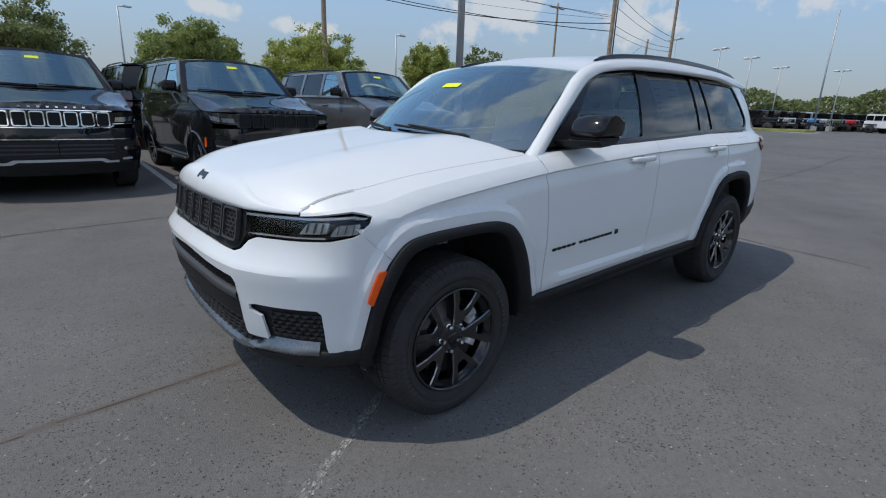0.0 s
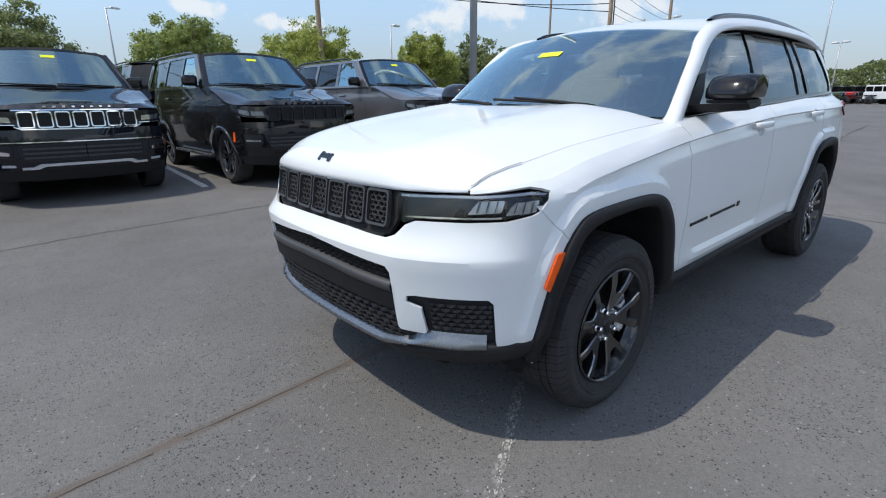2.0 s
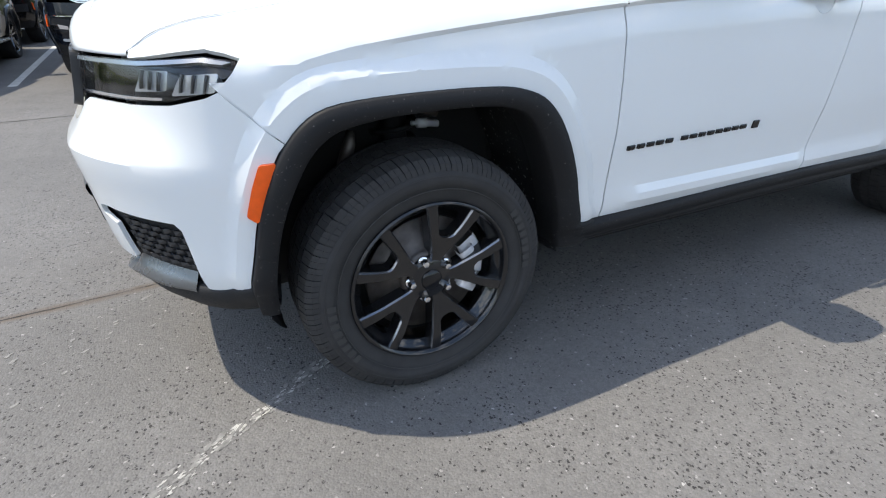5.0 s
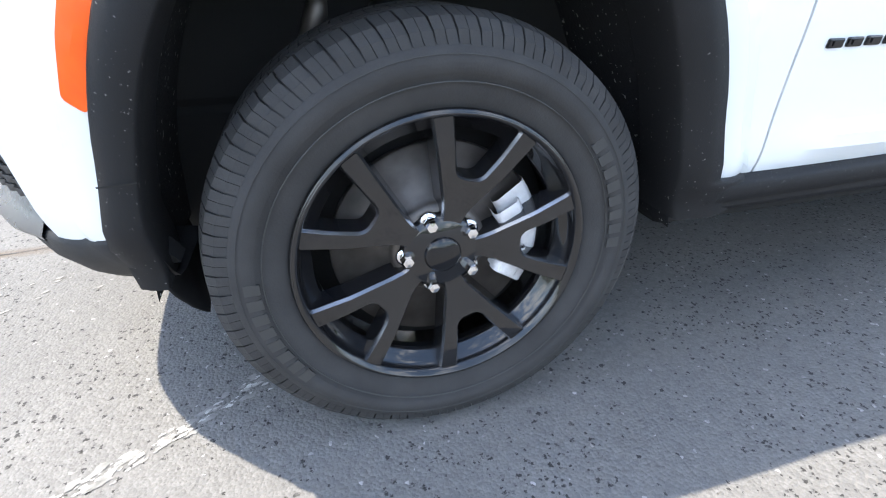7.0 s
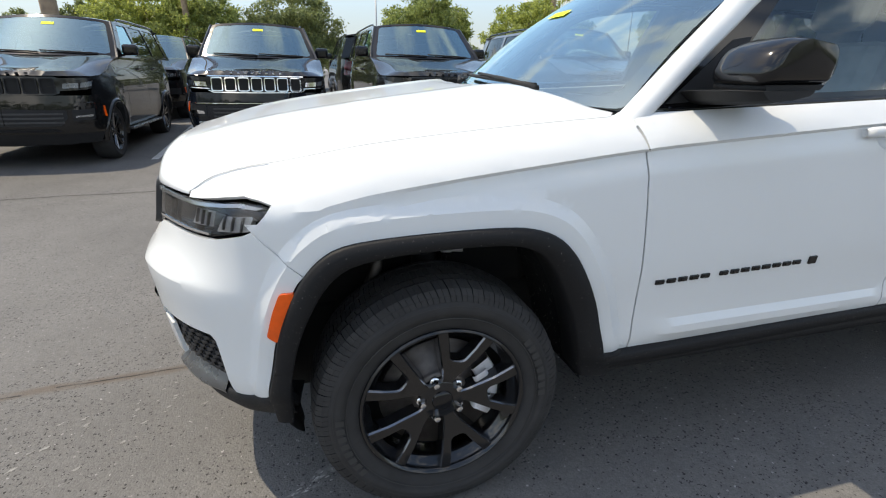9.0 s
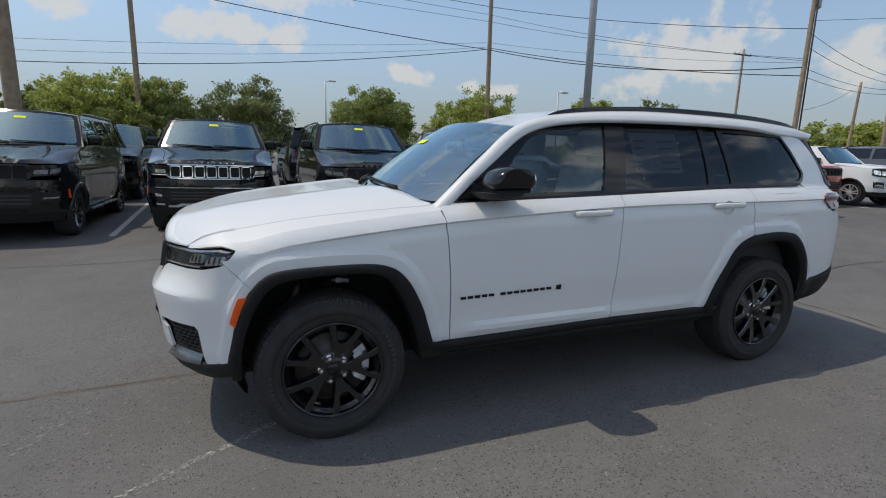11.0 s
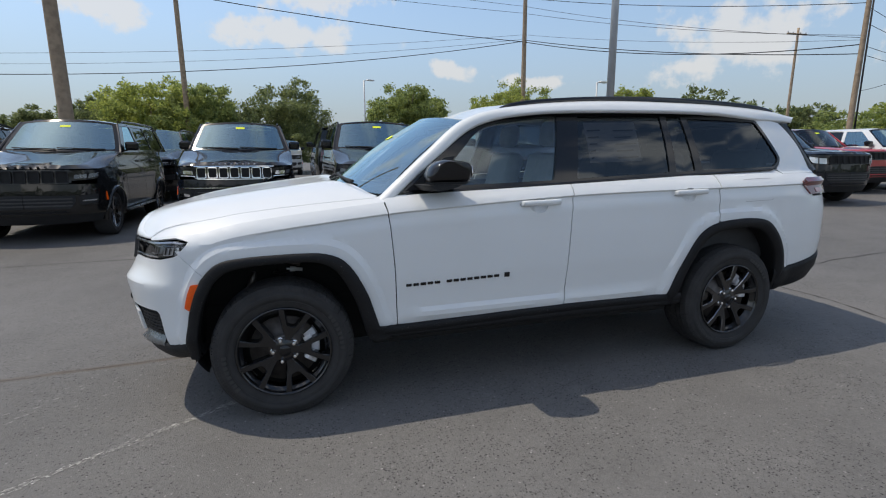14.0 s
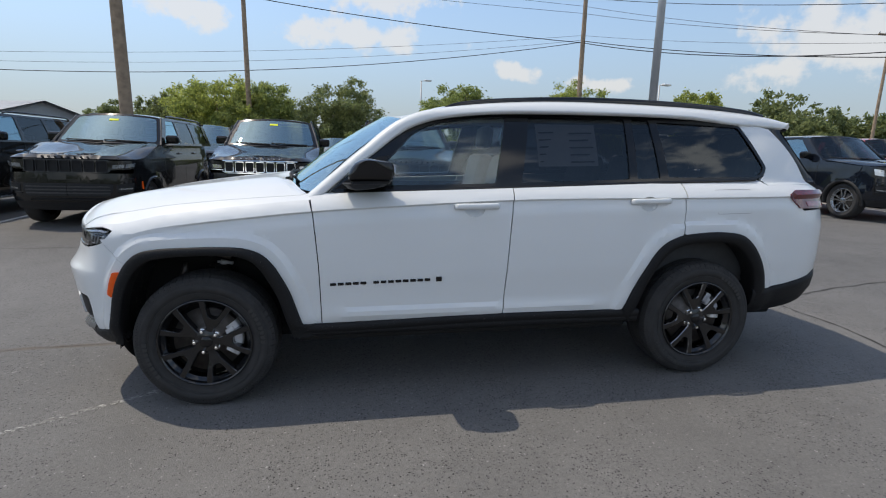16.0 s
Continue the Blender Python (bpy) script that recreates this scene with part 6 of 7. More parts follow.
    for sg in (1, -1):
        bm = panel(lampo, C, h * 0.6, depth=0.02, off=0.012)
        if sg < 0:
            bm = mirrored(bm, both=False)
        hl = part("headlamp", bm, GLOSSBK, car)
        for q in ([(-0.97, gz0 + 0.086), (-0.81, gz0 + 0.094), (-0.795, gz0 + 0.155), (-0.955, gz0 + 0.15)], [(-0.785, gz0 + 0.096), (-0.62, gz0 + 0.120), (-0.585, gz0 + 0.182), (-0.765, gz0 + 0.160)]):
            bm = panel(rounded([(u, v + dz * 0.75 if v < gz0 + 0.13 else v) for u, v in q], 0.006), C, h, depth=0.01, off=0.017)
            if sg < 0:
                bm = mirrored(bm, both=False)
            part("reflector", bm, CHROME if bright else LEDW if d is PICKUP else SKID, hl)
        if bright:
            bm = panel([(-1.0, gz0 + 0.052), (-0.72, gz0 + 0.062), (-0.55, gz0 + 0.105), (-0.55, gz0 + 0.115), (-0.72, gz0 + 0.072), (-1.0, gz0 + 0.062)], C, h, depth=0.01, off=0.018)
            if sg < 0:
                bm = mirrored(bm, both=False)
            part("lamp_trim", bm, bright, hl)
    if bright:
        part("grille_trim", mirrored(panel([(-1.604, gz0 - 0.006), (-1.05, gz0 - 0.001), (-0.99, gz0 + 0.03), (-0.985, gz0 + 0.04), (-1.06, gz0 + 0.012), (-1.604, gz0 + 0.008)], C, h, depth=0.01, off=0.030)), bright, gr)
        part("grille_trim", mirrored(panel([(-1.604, gz1 - 0.006), (-0.99, gz1 - 0.008), (-0.99, gz1 + 0.004), (-1.604, gz1 + 0.006)], C, h, depth=0.01, off=0.030)), bright, gr)
        part("bumper_trim", mirrored(panel([(-1.604, 0.800), (-0.66, 0.800), (-0.63, 0.70), (-0.64, 0.70), (-0.67, 0.788), (-1.604, 0.788)], C, h, depth=0.01, off=0.012)), bright, car)
        part("skid_trim", mirrored(panel([(-1.604, 0.530), (-1.15, 0.530), (-1.08, 0.495), (-0.98, 0.495), (-0.98, 0.470), (-1.12, 0.470), (-1.19, 0.500), (-1.604, 0.500)], C, h, depth=0.02, off=0.02)), ALLOY, car)
        two("skid_mark", lambda: panel(rounded([(-0.93, 0.50), (-0.80, 0.505), (-0.80, 0.532), (-0.93, 0.528)], 0.006, 2), C, h, depth=0.015, off=0.018), ALLOY)
        two("fog_lamp", lambda: panel(rounded([(-0.90, 0.64), (-0.68, 0.655), (-0.67, 0.69), (-0.78, 0.70), (-0.90, 0.68)], 0.01), C, h, depth=0.02, off=0.016), bright)
    if not bright and not far:
        two("fog_lamp", lambda: panel(rounded([(-0.90, 0.665), (-0.70, 0.675), (-0.69, 0.70), (-0.90, 0.69)], 0.008), C, h, depth=0.015, off=0.016), SATIN)
        part("bumper_crease", mirrored(panel([(-1.604, 0.862), (-0.66, 0.862), (-0.64, 0.848), (-1.604, 0.848)], C, h, depth=0.012, off=0.010)), paint, car)
        part("skid_trim", mirrored(panel([(-1.604, 0.520), (-1.12, 0.520), (-1.06, 0.490), (-1.604, 0.490)], C, h, depth=0.02, off=0.018)), DULLPL, car)
    if not far:
        for zz in (0.595, 0.650, 0.705):
            part("intake_slat", mirrored(panel([(-1.60, zz), (-1.02, zz), (-1.02, zz + 0.022), (-1.60, zz + 0.022)], C, h, depth=0.012, off=0.016)), GRILLEGREY, car)
        two("bumper_corner_blade", lambda: panel(rounded([(-0.95, 0.585), (-0.64, 0.60), (-0.62, 0.80), (-0.645, 0.80), (-0.67, 0.625), (-0.95, 0.61)], 0.006, 2), C, h, depth=0.02, off=0.020), GLOSSBK)
    if d is TALL:
        for k in range(8):
            u = (k - 3.5) * 0.098
            bm = bmesh.new()
            x0 = C(-1.605 + abs(u), nose + 0.02)[0] - 0.004
            box(bm, x0, x0 + 0.02, u - 0.017, u + 0.017, nose + 0.016, nose + 0.040, 0.003)
            part("badge_letter", bm, bright or PLASTIC, car)
    # bonnet
    out = np.array([C(s, nose) for s in np.linspace(-1.604, 0.9, 60)])
    hw = lambda x: float(np.interp(x, out[:, 0], -out[:, 1]))

    def HD(x, y):
        q = min(max((hw(x) - abs(y)) / 0.30, 0.0), 1.0)
        zs = nose + (belt - nose) * smooth(-0.5, 0.6, x)
        mid = nose + 0.055 + (d["cowl"] + 0.03 - nose - 0.055) * smooth(-0.9, 0.9, x)
        return (x, y, zs + (mid - zs) * (1 - (1 - q) ** 2.4) - 0.018 * (1 - smooth(0.25, 0.40, abs(y))) * smooth(-0.7, -0.2, x))
    he = [(o[0], o[1]) for o in out if o[0] < 0.60] + [(0.62, -0.80), (0.50, -0.4), (0.47, 0)]
    part("hood", panel(he + [(x, -y) for x, y in he[-2:0:-1]], HD, h * 0.8, depth=0.02), paint, car)
    # greenhouse
    ce = d["cab_end"]
    wb, wt = 0.905 * kw, 0.735 * kw
    zr = top - 0.065

    def G2(x, z):
        q = (z - belt) / (zr - belt)
        back = 0.05 * smooth(ce - 0.9, ce, x)
        return (x, -(wb + (wt - wb) * (0.8 * q + 0.2 * q * q) - back), z)

    def W2(u, v):
        a, t = u / 0.8, v / 0.75
        k = 1 - a * a
        hw_ = wb - 0.03 + (wt - wb) * t
        return (0.76 - 0.20 * k + (0.58 + 0.10 * k) * t, a * hw_, belt + 0.005 + (zr - belt - 0.02) * t + 0.055 * k * t)
    side = [(0.70, belt - 0.004), (ce + 0.05, belt - 0.004), (ce - 0.02, zr - 0.03), (ce - 0.15, zr), (1.55, zr), (1.36, zr - 0.02)]
    b_ = 0.035
    wins = [rounded([(0.98, belt + b_), (1.92, belt + b_), (1.97, zr - 0.05), (1.50, zr - 0.055)], 0.03, 2), rounded([(2.03, belt + b_), (2.95 if not d["bed"] else 2.60, belt + b_ + 0.01), (2.93 if not d["bed"] else 2.56, zr - 0.05), (2.07, zr - 0.05)], 0.03, 2)]
    if not d["bed"]:
        wins.append(rounded([(3.05, belt + b_ + 0.01), (4.20, belt + b_ + 0.03), (4.10, zr - 0.06), (3.05, zr - 0.05)], 0.04, 2))
    two("cabin_side", lambda: panel(side, G2, h * 1.3, holes=wins, depth=0.03), paint)
    for k, wpoly in enumerate(wins):
        two("window_pane", lambda: panel(wpoly, G2, 0.3, depth=0, off=-0.012), DARKGL if k == 0 else PRIVACY)
    ws = part("windscreen", panel(rounded([(-0.8, 0), (0.8, 0), (0.8, 0.75), (-0.8, 0.75)], 0.04, 2), W2, 0.12, depth=0, flip=True), PRIVACY if d is PICKUP and not bright else DARKGL, car)
    if tag:
        part("yellow_tag", panel([(-0.085, 0.565), (0.085, 0.565), (0.085, 0.612), (-0.085, 0.612)], W2, 0.1, depth=0, off=0.004, flip=True), YELLOW, ws, "yellow paper tag")

    if not far:
        wf_ = rounded([(-0.745, 0.055), (0.745, 0.055), (0.745, 0.70), (-0.745, 0.70)], 0.05, 2)
        part("windscreen_border", panel(rounded([(-0.8, 0), (0.8, 0), (0.8, 0.75), (-0.8, 0.75)], 0.04, 2), W2, 0.12, holes=[wf_], depth=0, off=0.003, flip=True), GLOSSBK, ws)
        for ya, yb in ((-0.62, 0.0), (0.02, 0.62)):
            pts = [Vector(W2(ya + (yb - ya) * q, 0.035 + 0.03 * q)) + Vector((-0.012, 0, 0.016)) for q in np.linspace(0, 1, 7)]
            part("wiper", tube(bmesh.new(), pts, 0.011, 5), PLASTIC, car)
        bm = bmesh.new()
        box(bm, 1.22, 1.25, -0.13, 0.13, zr - 0.14, zr - 0.075, 0.015)
        part("rear_view_mirror", bm, CABIN, car)

    def pillar():
        rows = []
        for t in np.linspace(0, 1, 6):
            a = Vector(W2(-0.8, 0.75 * t))
            b = Vector(G2(0.70 + 0.66 * t, belt - 0.004 + (zr - 0.02 - belt) * t))
            rows.append([a + Vector((0.0, 0.01, -0.01)), a.lerp(b, 0.3) + Vector((-0.015, -0.012, 0.01)), a.lerp(b, 0.7) + Vector((-0.01, -0.015, 0.01)), b])
        return strip(bmesh.new(), rows)
    two("windscreen_pillar", pillar, paint)

    def RF(x, y):
        k = 1 - min(1.0, abs(y / wt) ** 2.6)
        zf = zr - 0.01 - 0.09 * smooth(1.65, 1.20, x) * 0.2
        return (x, y, zf + (top - zr + 0.01) * k * (1 - 0.35 * smooth(1.75, 1.2, x)))
    rf = [(1.34 - 0.02 * (1 - (y / wt) ** 2) + 0.0, y) for y in np.linspace(wt, -wt, 14)] + [(ce - 0.05, -wt), (ce + 0.12, -wt * 0.9), (ce + 0.15, 0), (ce + 0.12, wt * 0.9), (ce - 0.05, wt)]
    part("roof", panel(rf, RF, h * 1.4, depth=0.03), paint, car)
    rows = [[(ce - 0.02 + (0.08 if not d["bed"] else 0.05) * (1 - q), y, belt + (zr - belt) * q) for y in (-wb + (wb - wt) * q + 0.04, -0.3, 0.3, wb - (wb - wt) * q - 0.04)] for q in (0, 0.3, 0.6, 1)]
    part("rear_glass", strip(bmesh.new(), rows), GLOSSBK, car)
    rows = [[(x, y, belt - 0.02) for y in (-wb + 0.02, 0, wb - 0.02)] for x in (0.55, ce, ce + 0.3)]
    part("cabin_floor", strip(bmesh.new(), [[(x, y, z - 0.25) for x, y, z in r] for r in rows]), CABIN, car)
    if not far:
        bm = bmesh.new()
        box(bm, 0.60, 0.95, -wb + 0.08, wb - 0.08, belt - 0.16, belt - 0.02, 0.04)
        part("dashboard", bm, CABIN, car)
        for x0 in (1.75, 2.75)[:1 if d["bed"] else 2]:
            for y in (-0.42, 0.42):
                bm = bmesh.new()
                box(bm, x0, x0 + 0.14, y - 0.26, y + 0.26, belt - 0.4, belt + 0.16, 0.05)
                box(bm, x0 + 0.05, x0 + 0.15, y - 0.14, y + 0.14, belt + 0.18, belt + 0.35, 0.04)
                part("seat", bm, CABIN, car)
    if d["bed"]:
        bm = bmesh.new()
        box(bm, ce + 0.08, d["length"] - 0.05, -wb + 0.05, wb - 0.05, belt - 0.5, belt - 0.42)
        part("bed_floor", bm, PLASTIC, car)
    if not d["bed"]:
        def rail():
            pts = [(1.75, wt - 0.04, zr + 0.01), (1.9, wt - 0.05, zr + 0.045), (2.6, wt - 0.06, zr + 0.058), (3.5, wt - 0.06, zr + 0.055), (4.05, wt - 0.05, zr + 0.04), (4.2, wt - 0.04, zr + 0.0)]
            return tube(bmesh.new(), [(x, -y, z) for x, y, z in curve2(pts, 24)], 0.019, 6)
        two("roof_rail", rail, GLOSSBK)

    def mir():
        bm = bmesh.new()
        box(bm, 0.98, 1.13, -1.20, -0.97, belt + 0.03, belt + 0.20, 0.045, 3)
        box(bm, 1.02, 1.10, -1.0, -wb + 0.02, belt + 0.02, belt + 0.055, 0.012, 1)
        return bm
    two("door_mirror", mir, GLOSSBK)
    if steps:
        def st():
            bm = bmesh.new()
            box(bm, 0.62, base - 0.62, -1.06, -0.92, 0.36, 0.405, 0.015)
            return bm
        two("side_step", st, SATIN if bright else SKID)
    for x0 in (1.72, 2.75)[:2]:
        def hd():
            bm = bmesh.new()
            y = C(x0 / kx, belt - 0.17)[1]
            box(bm, x0 - 0.12, x0 + 0.10, y - 0.035, y - 0.004, belt - 0.19, belt - 0.155, 0.012)
            return bm
        two("door_handle", hd, bright or paint)
    if d is not PICKUP:
        two("side_marker", lambda: panel(rounded([(-0.485, 0.66), (-0.455, 0.66), (-0.435, 0.80), (-0.465, 0.80)], 0.006, 2), C, h, depth=0.01, off=0.012), AMBER)
    for x0 in (0.74, 1.98, 2.98 if not d["bed"] else 2.62):
        def seam():
            rows = []
            for z in np.linspace(0.46 if x0 < 2.9 else 0.92, belt - 0.01, 8):
                y = C(x0 / kx, z)[1]
                rows.append([(x0 - 0.004, y - 0.002, z), (x0 + 0.004, y - 0.002, z)])
            return strip(bmesh.new(), rows)
        two("door_seam", seam, DARK)
    tlp = rounded([(4.02, 1.02), (4.24, 1.02), (4.24, belt - 0.03), (4.05, belt - 0.03)], 0.02, 2)
    two("tail_lamp", lambda: panel(tlp, C, h, depth=0.02, off=0.012), REDLENS)
    part("rear_bumper", mirrored(panel([(4.15, 0.42), (4.89, 0.42), (4.89, 0.70), (4.15, 0.70)], C, h, depth=0.02, off=0.02)), PLASTIC, car)
    bm = bmesh.new()
    box(bm, -0.60, d["length"] - 0.2, -0.62, 0.62, 0.28, 0.62, 0.03)
    box(bm, -0.70, 0.55, -0.62, 0.62, 0.5, 1.10, 0.05)
    box(bm, 0.52, base - 0.52, -0.95, 0.95, 0.36, 0.9, 0.03)
    part("underbody", bm, DARK, car)
    rw = None
    for x0 in (0, base):
        for sg in (-1, 1):
            kw_ = dict(tyre_r=0.405, rim_r=0.275, rimmat=rims, fancy=False, yspokes=False)
            rw = wheel_on(car, x0, sg * 0.865, 0.403, sg > 0, rw if x0 or sg > 0 else None, turn=random.uniform(0, 60), **kw_)
    return car


def facing(x, nose_y, turn=0.0):
    """A car that looks to -y, its bumper at nose_y."""
    y = nose_y + 0.93
    return pose(x, y, ground_z(x, y), 0.5, 0, 90 + turn)


ROW = [
    (-0.97, 6.00, 1.0, "blue-black full-size SUV with chrome seven-slot grille and yellow windscreen tag", BLUEBLACK, GLOSSBK, CHROME),
    (-4.02, 5.55, 0.5, "black full-size SUV with blacked-out grille and yellow windscreen tag", BLACKP, GLOSSBK, None),
    (1.85, 5.28, 1.0, "black full-size SUV with blacked-out grille, amber marker and black wheels", BLACKP, GLOSSBK, None),
    (5.15, 5.55, 0.0, "grey full-size SUV with dark wheels and yellow windscreen tag", GREYP, GLOSSBK, None),
    (-7.15, 5.50, 0.0, "black full-size SUV with chrome-framed grille at the row's end", BLACKP, GLOSSBK, CHROME),
]
for x, y, turn, lab, paint, gm, br in ROW:
    parked_car("parked_suv", lab, "car", paint, facing(x, y, turn), bright=br, grille_mat=gm)
parked_car("pickup_truck", "black pick-up truck with satin alloy wheels", "pickup truck", BLUEBLACK, facing(12.76, 5.0), PICKUP, rims=SATIN, steps=False, tag=False)
parked_car("pickup_truck", "maroon pick-up truck with dark grille and yellow tag", "pickup truck", REDP, facing(16.35, 6.7), PICKUP, steps=False)
parked_car("pickup_truck", "white pick-up truck with chrome grille and bright wheels", "pickup truck", WHITE, facing(18.7, 6.0), PICKUP, rims=ALLOY, bright=CHROME, steps=False, tag=False)
parked_car("parked_suv", "grey full-size SUV behind the pick-up trucks", "car", GREYP, facing(27.2, 7.2), far=True, tag=False)
# second row, tails towards the first
parked_car("parked_suv", "black SUV in the second row, nose towards the first", "car", BLACKP, facing(-4.1, 11.6), far=True, tag=False, group="cars parked in the second row")
parked_car("parked_suv", "silver SUV beyond the second row", "car", SILVERP, facing(-0.5, 27.0), far=True, tag=False, group="cars parked in the second row")
for x, y, paint, lab in ((1.75, 10.2, BLACKP, "black SUV in the second row, tail lamps showing"), (8.9, 13.0, BLUEBLACK, "blue-black SUV in the second row"), (-9.5, 12.5, SILVERP, "silver SUV in the second row")):
    yy = y + 6.5
    parked_car("parked_suv", lab, "car", paint, pose(x, yy, ground_z(x, yy), 0, 0, -90), far=True, tag=False, group="cars parked in the second row")


# ---- poles, wires ----
WOOD = mat("weathered_pole_wood", (0.32, 0.235, 0.16), 0.85, vary=0.25, scale=6, bump=0.5, bscale=40)
GALV = mat("galvanised_steel", (0.42, 0.43, 0.44), 0.5, metal=0.4, vary=0.1, scale=3)
LAMPHEAD = mat("pale_lamp_housing", (0.72, 0.72, 0.70), 0.5, vary=0.06, scale=5)
CABLE = mat("black_cable", (0.012, 0.012, 0.013), 0.7, vary=0.1)
CONC = mat("pale_concrete", (0.40, 0.39, 0.37), 0.85, vary=0.15, scale=3, bump=0.3, bscale=30)


def utility_pole(x, y, hgt, r=0.15, lean=(0, 0), arms=1, can=False, label="weathered wooden utility pole"):
    p = thing("utility_pole", label, "utility pole", "utility poles", pose(x, y, ground_z(min(x, 20), y)))
    path = [(lean[0] * q * hgt, lean[1] * q * hgt, q * hgt) for q in np.linspace(0, 1, 9)]
    part("shaft", tube(bmesh.new(), path, [r * (1.1 - 0.35 * q) for q in np.linspace(0, 1, 9)], 14), WOOD, p)
    for k in range(arms):
        z = hgt - 0.5 - 1.1 * k
        bm = bmesh.new()
        box(bm, -1.1, 1.1, -0.06, 0.06, z - 0.06, z + 0.06, 0.01)
        arm = part("cross_arm", bm, WOOD, p)
        for q in (-1.0, -0.4, 0.4, 1.0):
            bm = bmesh.new()
            lathe(bm, [(0.0, z + 0.22), (0.04, z + 0.20), (0.05, z + 0.12), (0.03, z + 0.06)], "z", 10, (q, 0, 0))
            part("insulator", bm, GALV, arm)
    if can:
        bm = bmesh.new()
        lathe(bm, [(0, 0.45), (0.2, 0.45), (0.23, 0.4), (0.23, -0.4), (0.2, -0.45), (0, -0.45)], "z", 18, (0.38, 0, hgt - 2.6))
        part("transformer", bm, GALV, p)
        for k in range(3):
            part("conduit", tube(bmesh.new(), [(0.12 + 0.05 * k, -0.2, 0), (0.12 + 0.05 * k, -0.2, hgt - 2.4)], 0.016, 6), CABLE, p)
    return p


def lot_lamp(x, y, hgt, r=0.06, heads=1, label="thin grey metal lot lamp", turn=20):
    p = thing("lot_lamp", label, "lamp post", "lamp posts", pose(x, y, ground_z(min(x, 20), y), 0, 0, turn))
    part("pole", tube(bmesh.new(), [(0, 0, 0), (0, 0, hgt)], [r, r * 0.7], 12), GALV, p)
    bm = bmesh.new()
    box(bm, -r * 3, r * 3, -r * 3, r * 3, 0, 0.5, 0.03)
    part("footing", bm, CONC, p)
    for k in range(heads):
        sg = 1 if k % 2 == 0 else -1
        off = 0.80 if heads == 1 else 0.52
        part("arm", tube(bmesh.new(), [(0, 0, hgt - 0.05), (sg * off * 0.56, 0, hgt + 0.04)], 0.035, 6), GALV, p)
        bm = bmesh.new()
        box(bm, sg * off - off * 0.52, sg * off + off * 0.52, -0.20, 0.20, hgt + 0.0, hgt + 0.15, 0.05)
        part("lamp_head", bm, LAMPHEAD, p)
    return p


def wire(a, b, sag, r=0.02, label="black overhead cable between utility poles"):
    a, b = Vector(a), Vector(b)
    pts = [a.lerp(b, q) + Vector((0, 0, -4 * sag * q * (1 - q))) for q in np.linspace(0, 1, 22)]
    return tagged(link_mesh("overhead_cable", tube(bmesh.new(), pts, r, 5), CABLE), label, "cable", "overhead cables")


# ---- trees ----
def leaf_mat(name, c):
    m = bpy.data.materials.new(name)
    m.use_nodes = True
    t = m.node_tree
    p = t.nodes["Principled BSDF"]
    g = t.nodes.new("ShaderNodeNewGeometry")
    r = t.nodes.new("ShaderNodeValToRGB")
    r.color_ramp.elements[0].color = (c[0] * 0.55, c[1] * 0.6, c[2] * 0.6, 1)
    r.color_ramp.elements[1].color = (c[0] * 1.5, c[1] * 1.35, c[2] * 1.1, 1)
    t.links.new(g.outputs["Random Per Island"], r.inputs[0])
    t.links.new(r.outputs[0], p.inputs["Base Color"])
    p.inputs["Roughness"].default_value = 0.55
    p.inputs["Specular IOR Level"].default_value = 0.3
    tl = t.nodes.new("ShaderNodeBsdfTranslucent")
    t.links.new(r.outputs[0], tl.inputs[0])
    mx = t.nodes.new("ShaderNodeMixShader"); mx.inputs[0].default_value = 0.5
    t.links.new(p.outputs[0], mx.inputs[1]); t.links.new(tl.outputs[0], mx.inputs[2])
    t.links.new(mx.outputs[0], t.nodes["Material Output"].inputs[0])
    return m


LEAF_A = leaf_mat("green_leaf", (0.28, 0.345, 0.13))
LEAF_B = leaf_mat("yellow_green_leaf", (0.36, 0.42, 0.13))
LEAF_C = leaf_mat("dark_green_leaf", (0.20, 0.245, 0.115))
BARK = mat("grey_bark", (0.12, 0.10, 0.08), 0.9, vary=0.3, scale=8, bump=0.6, bscale=30)


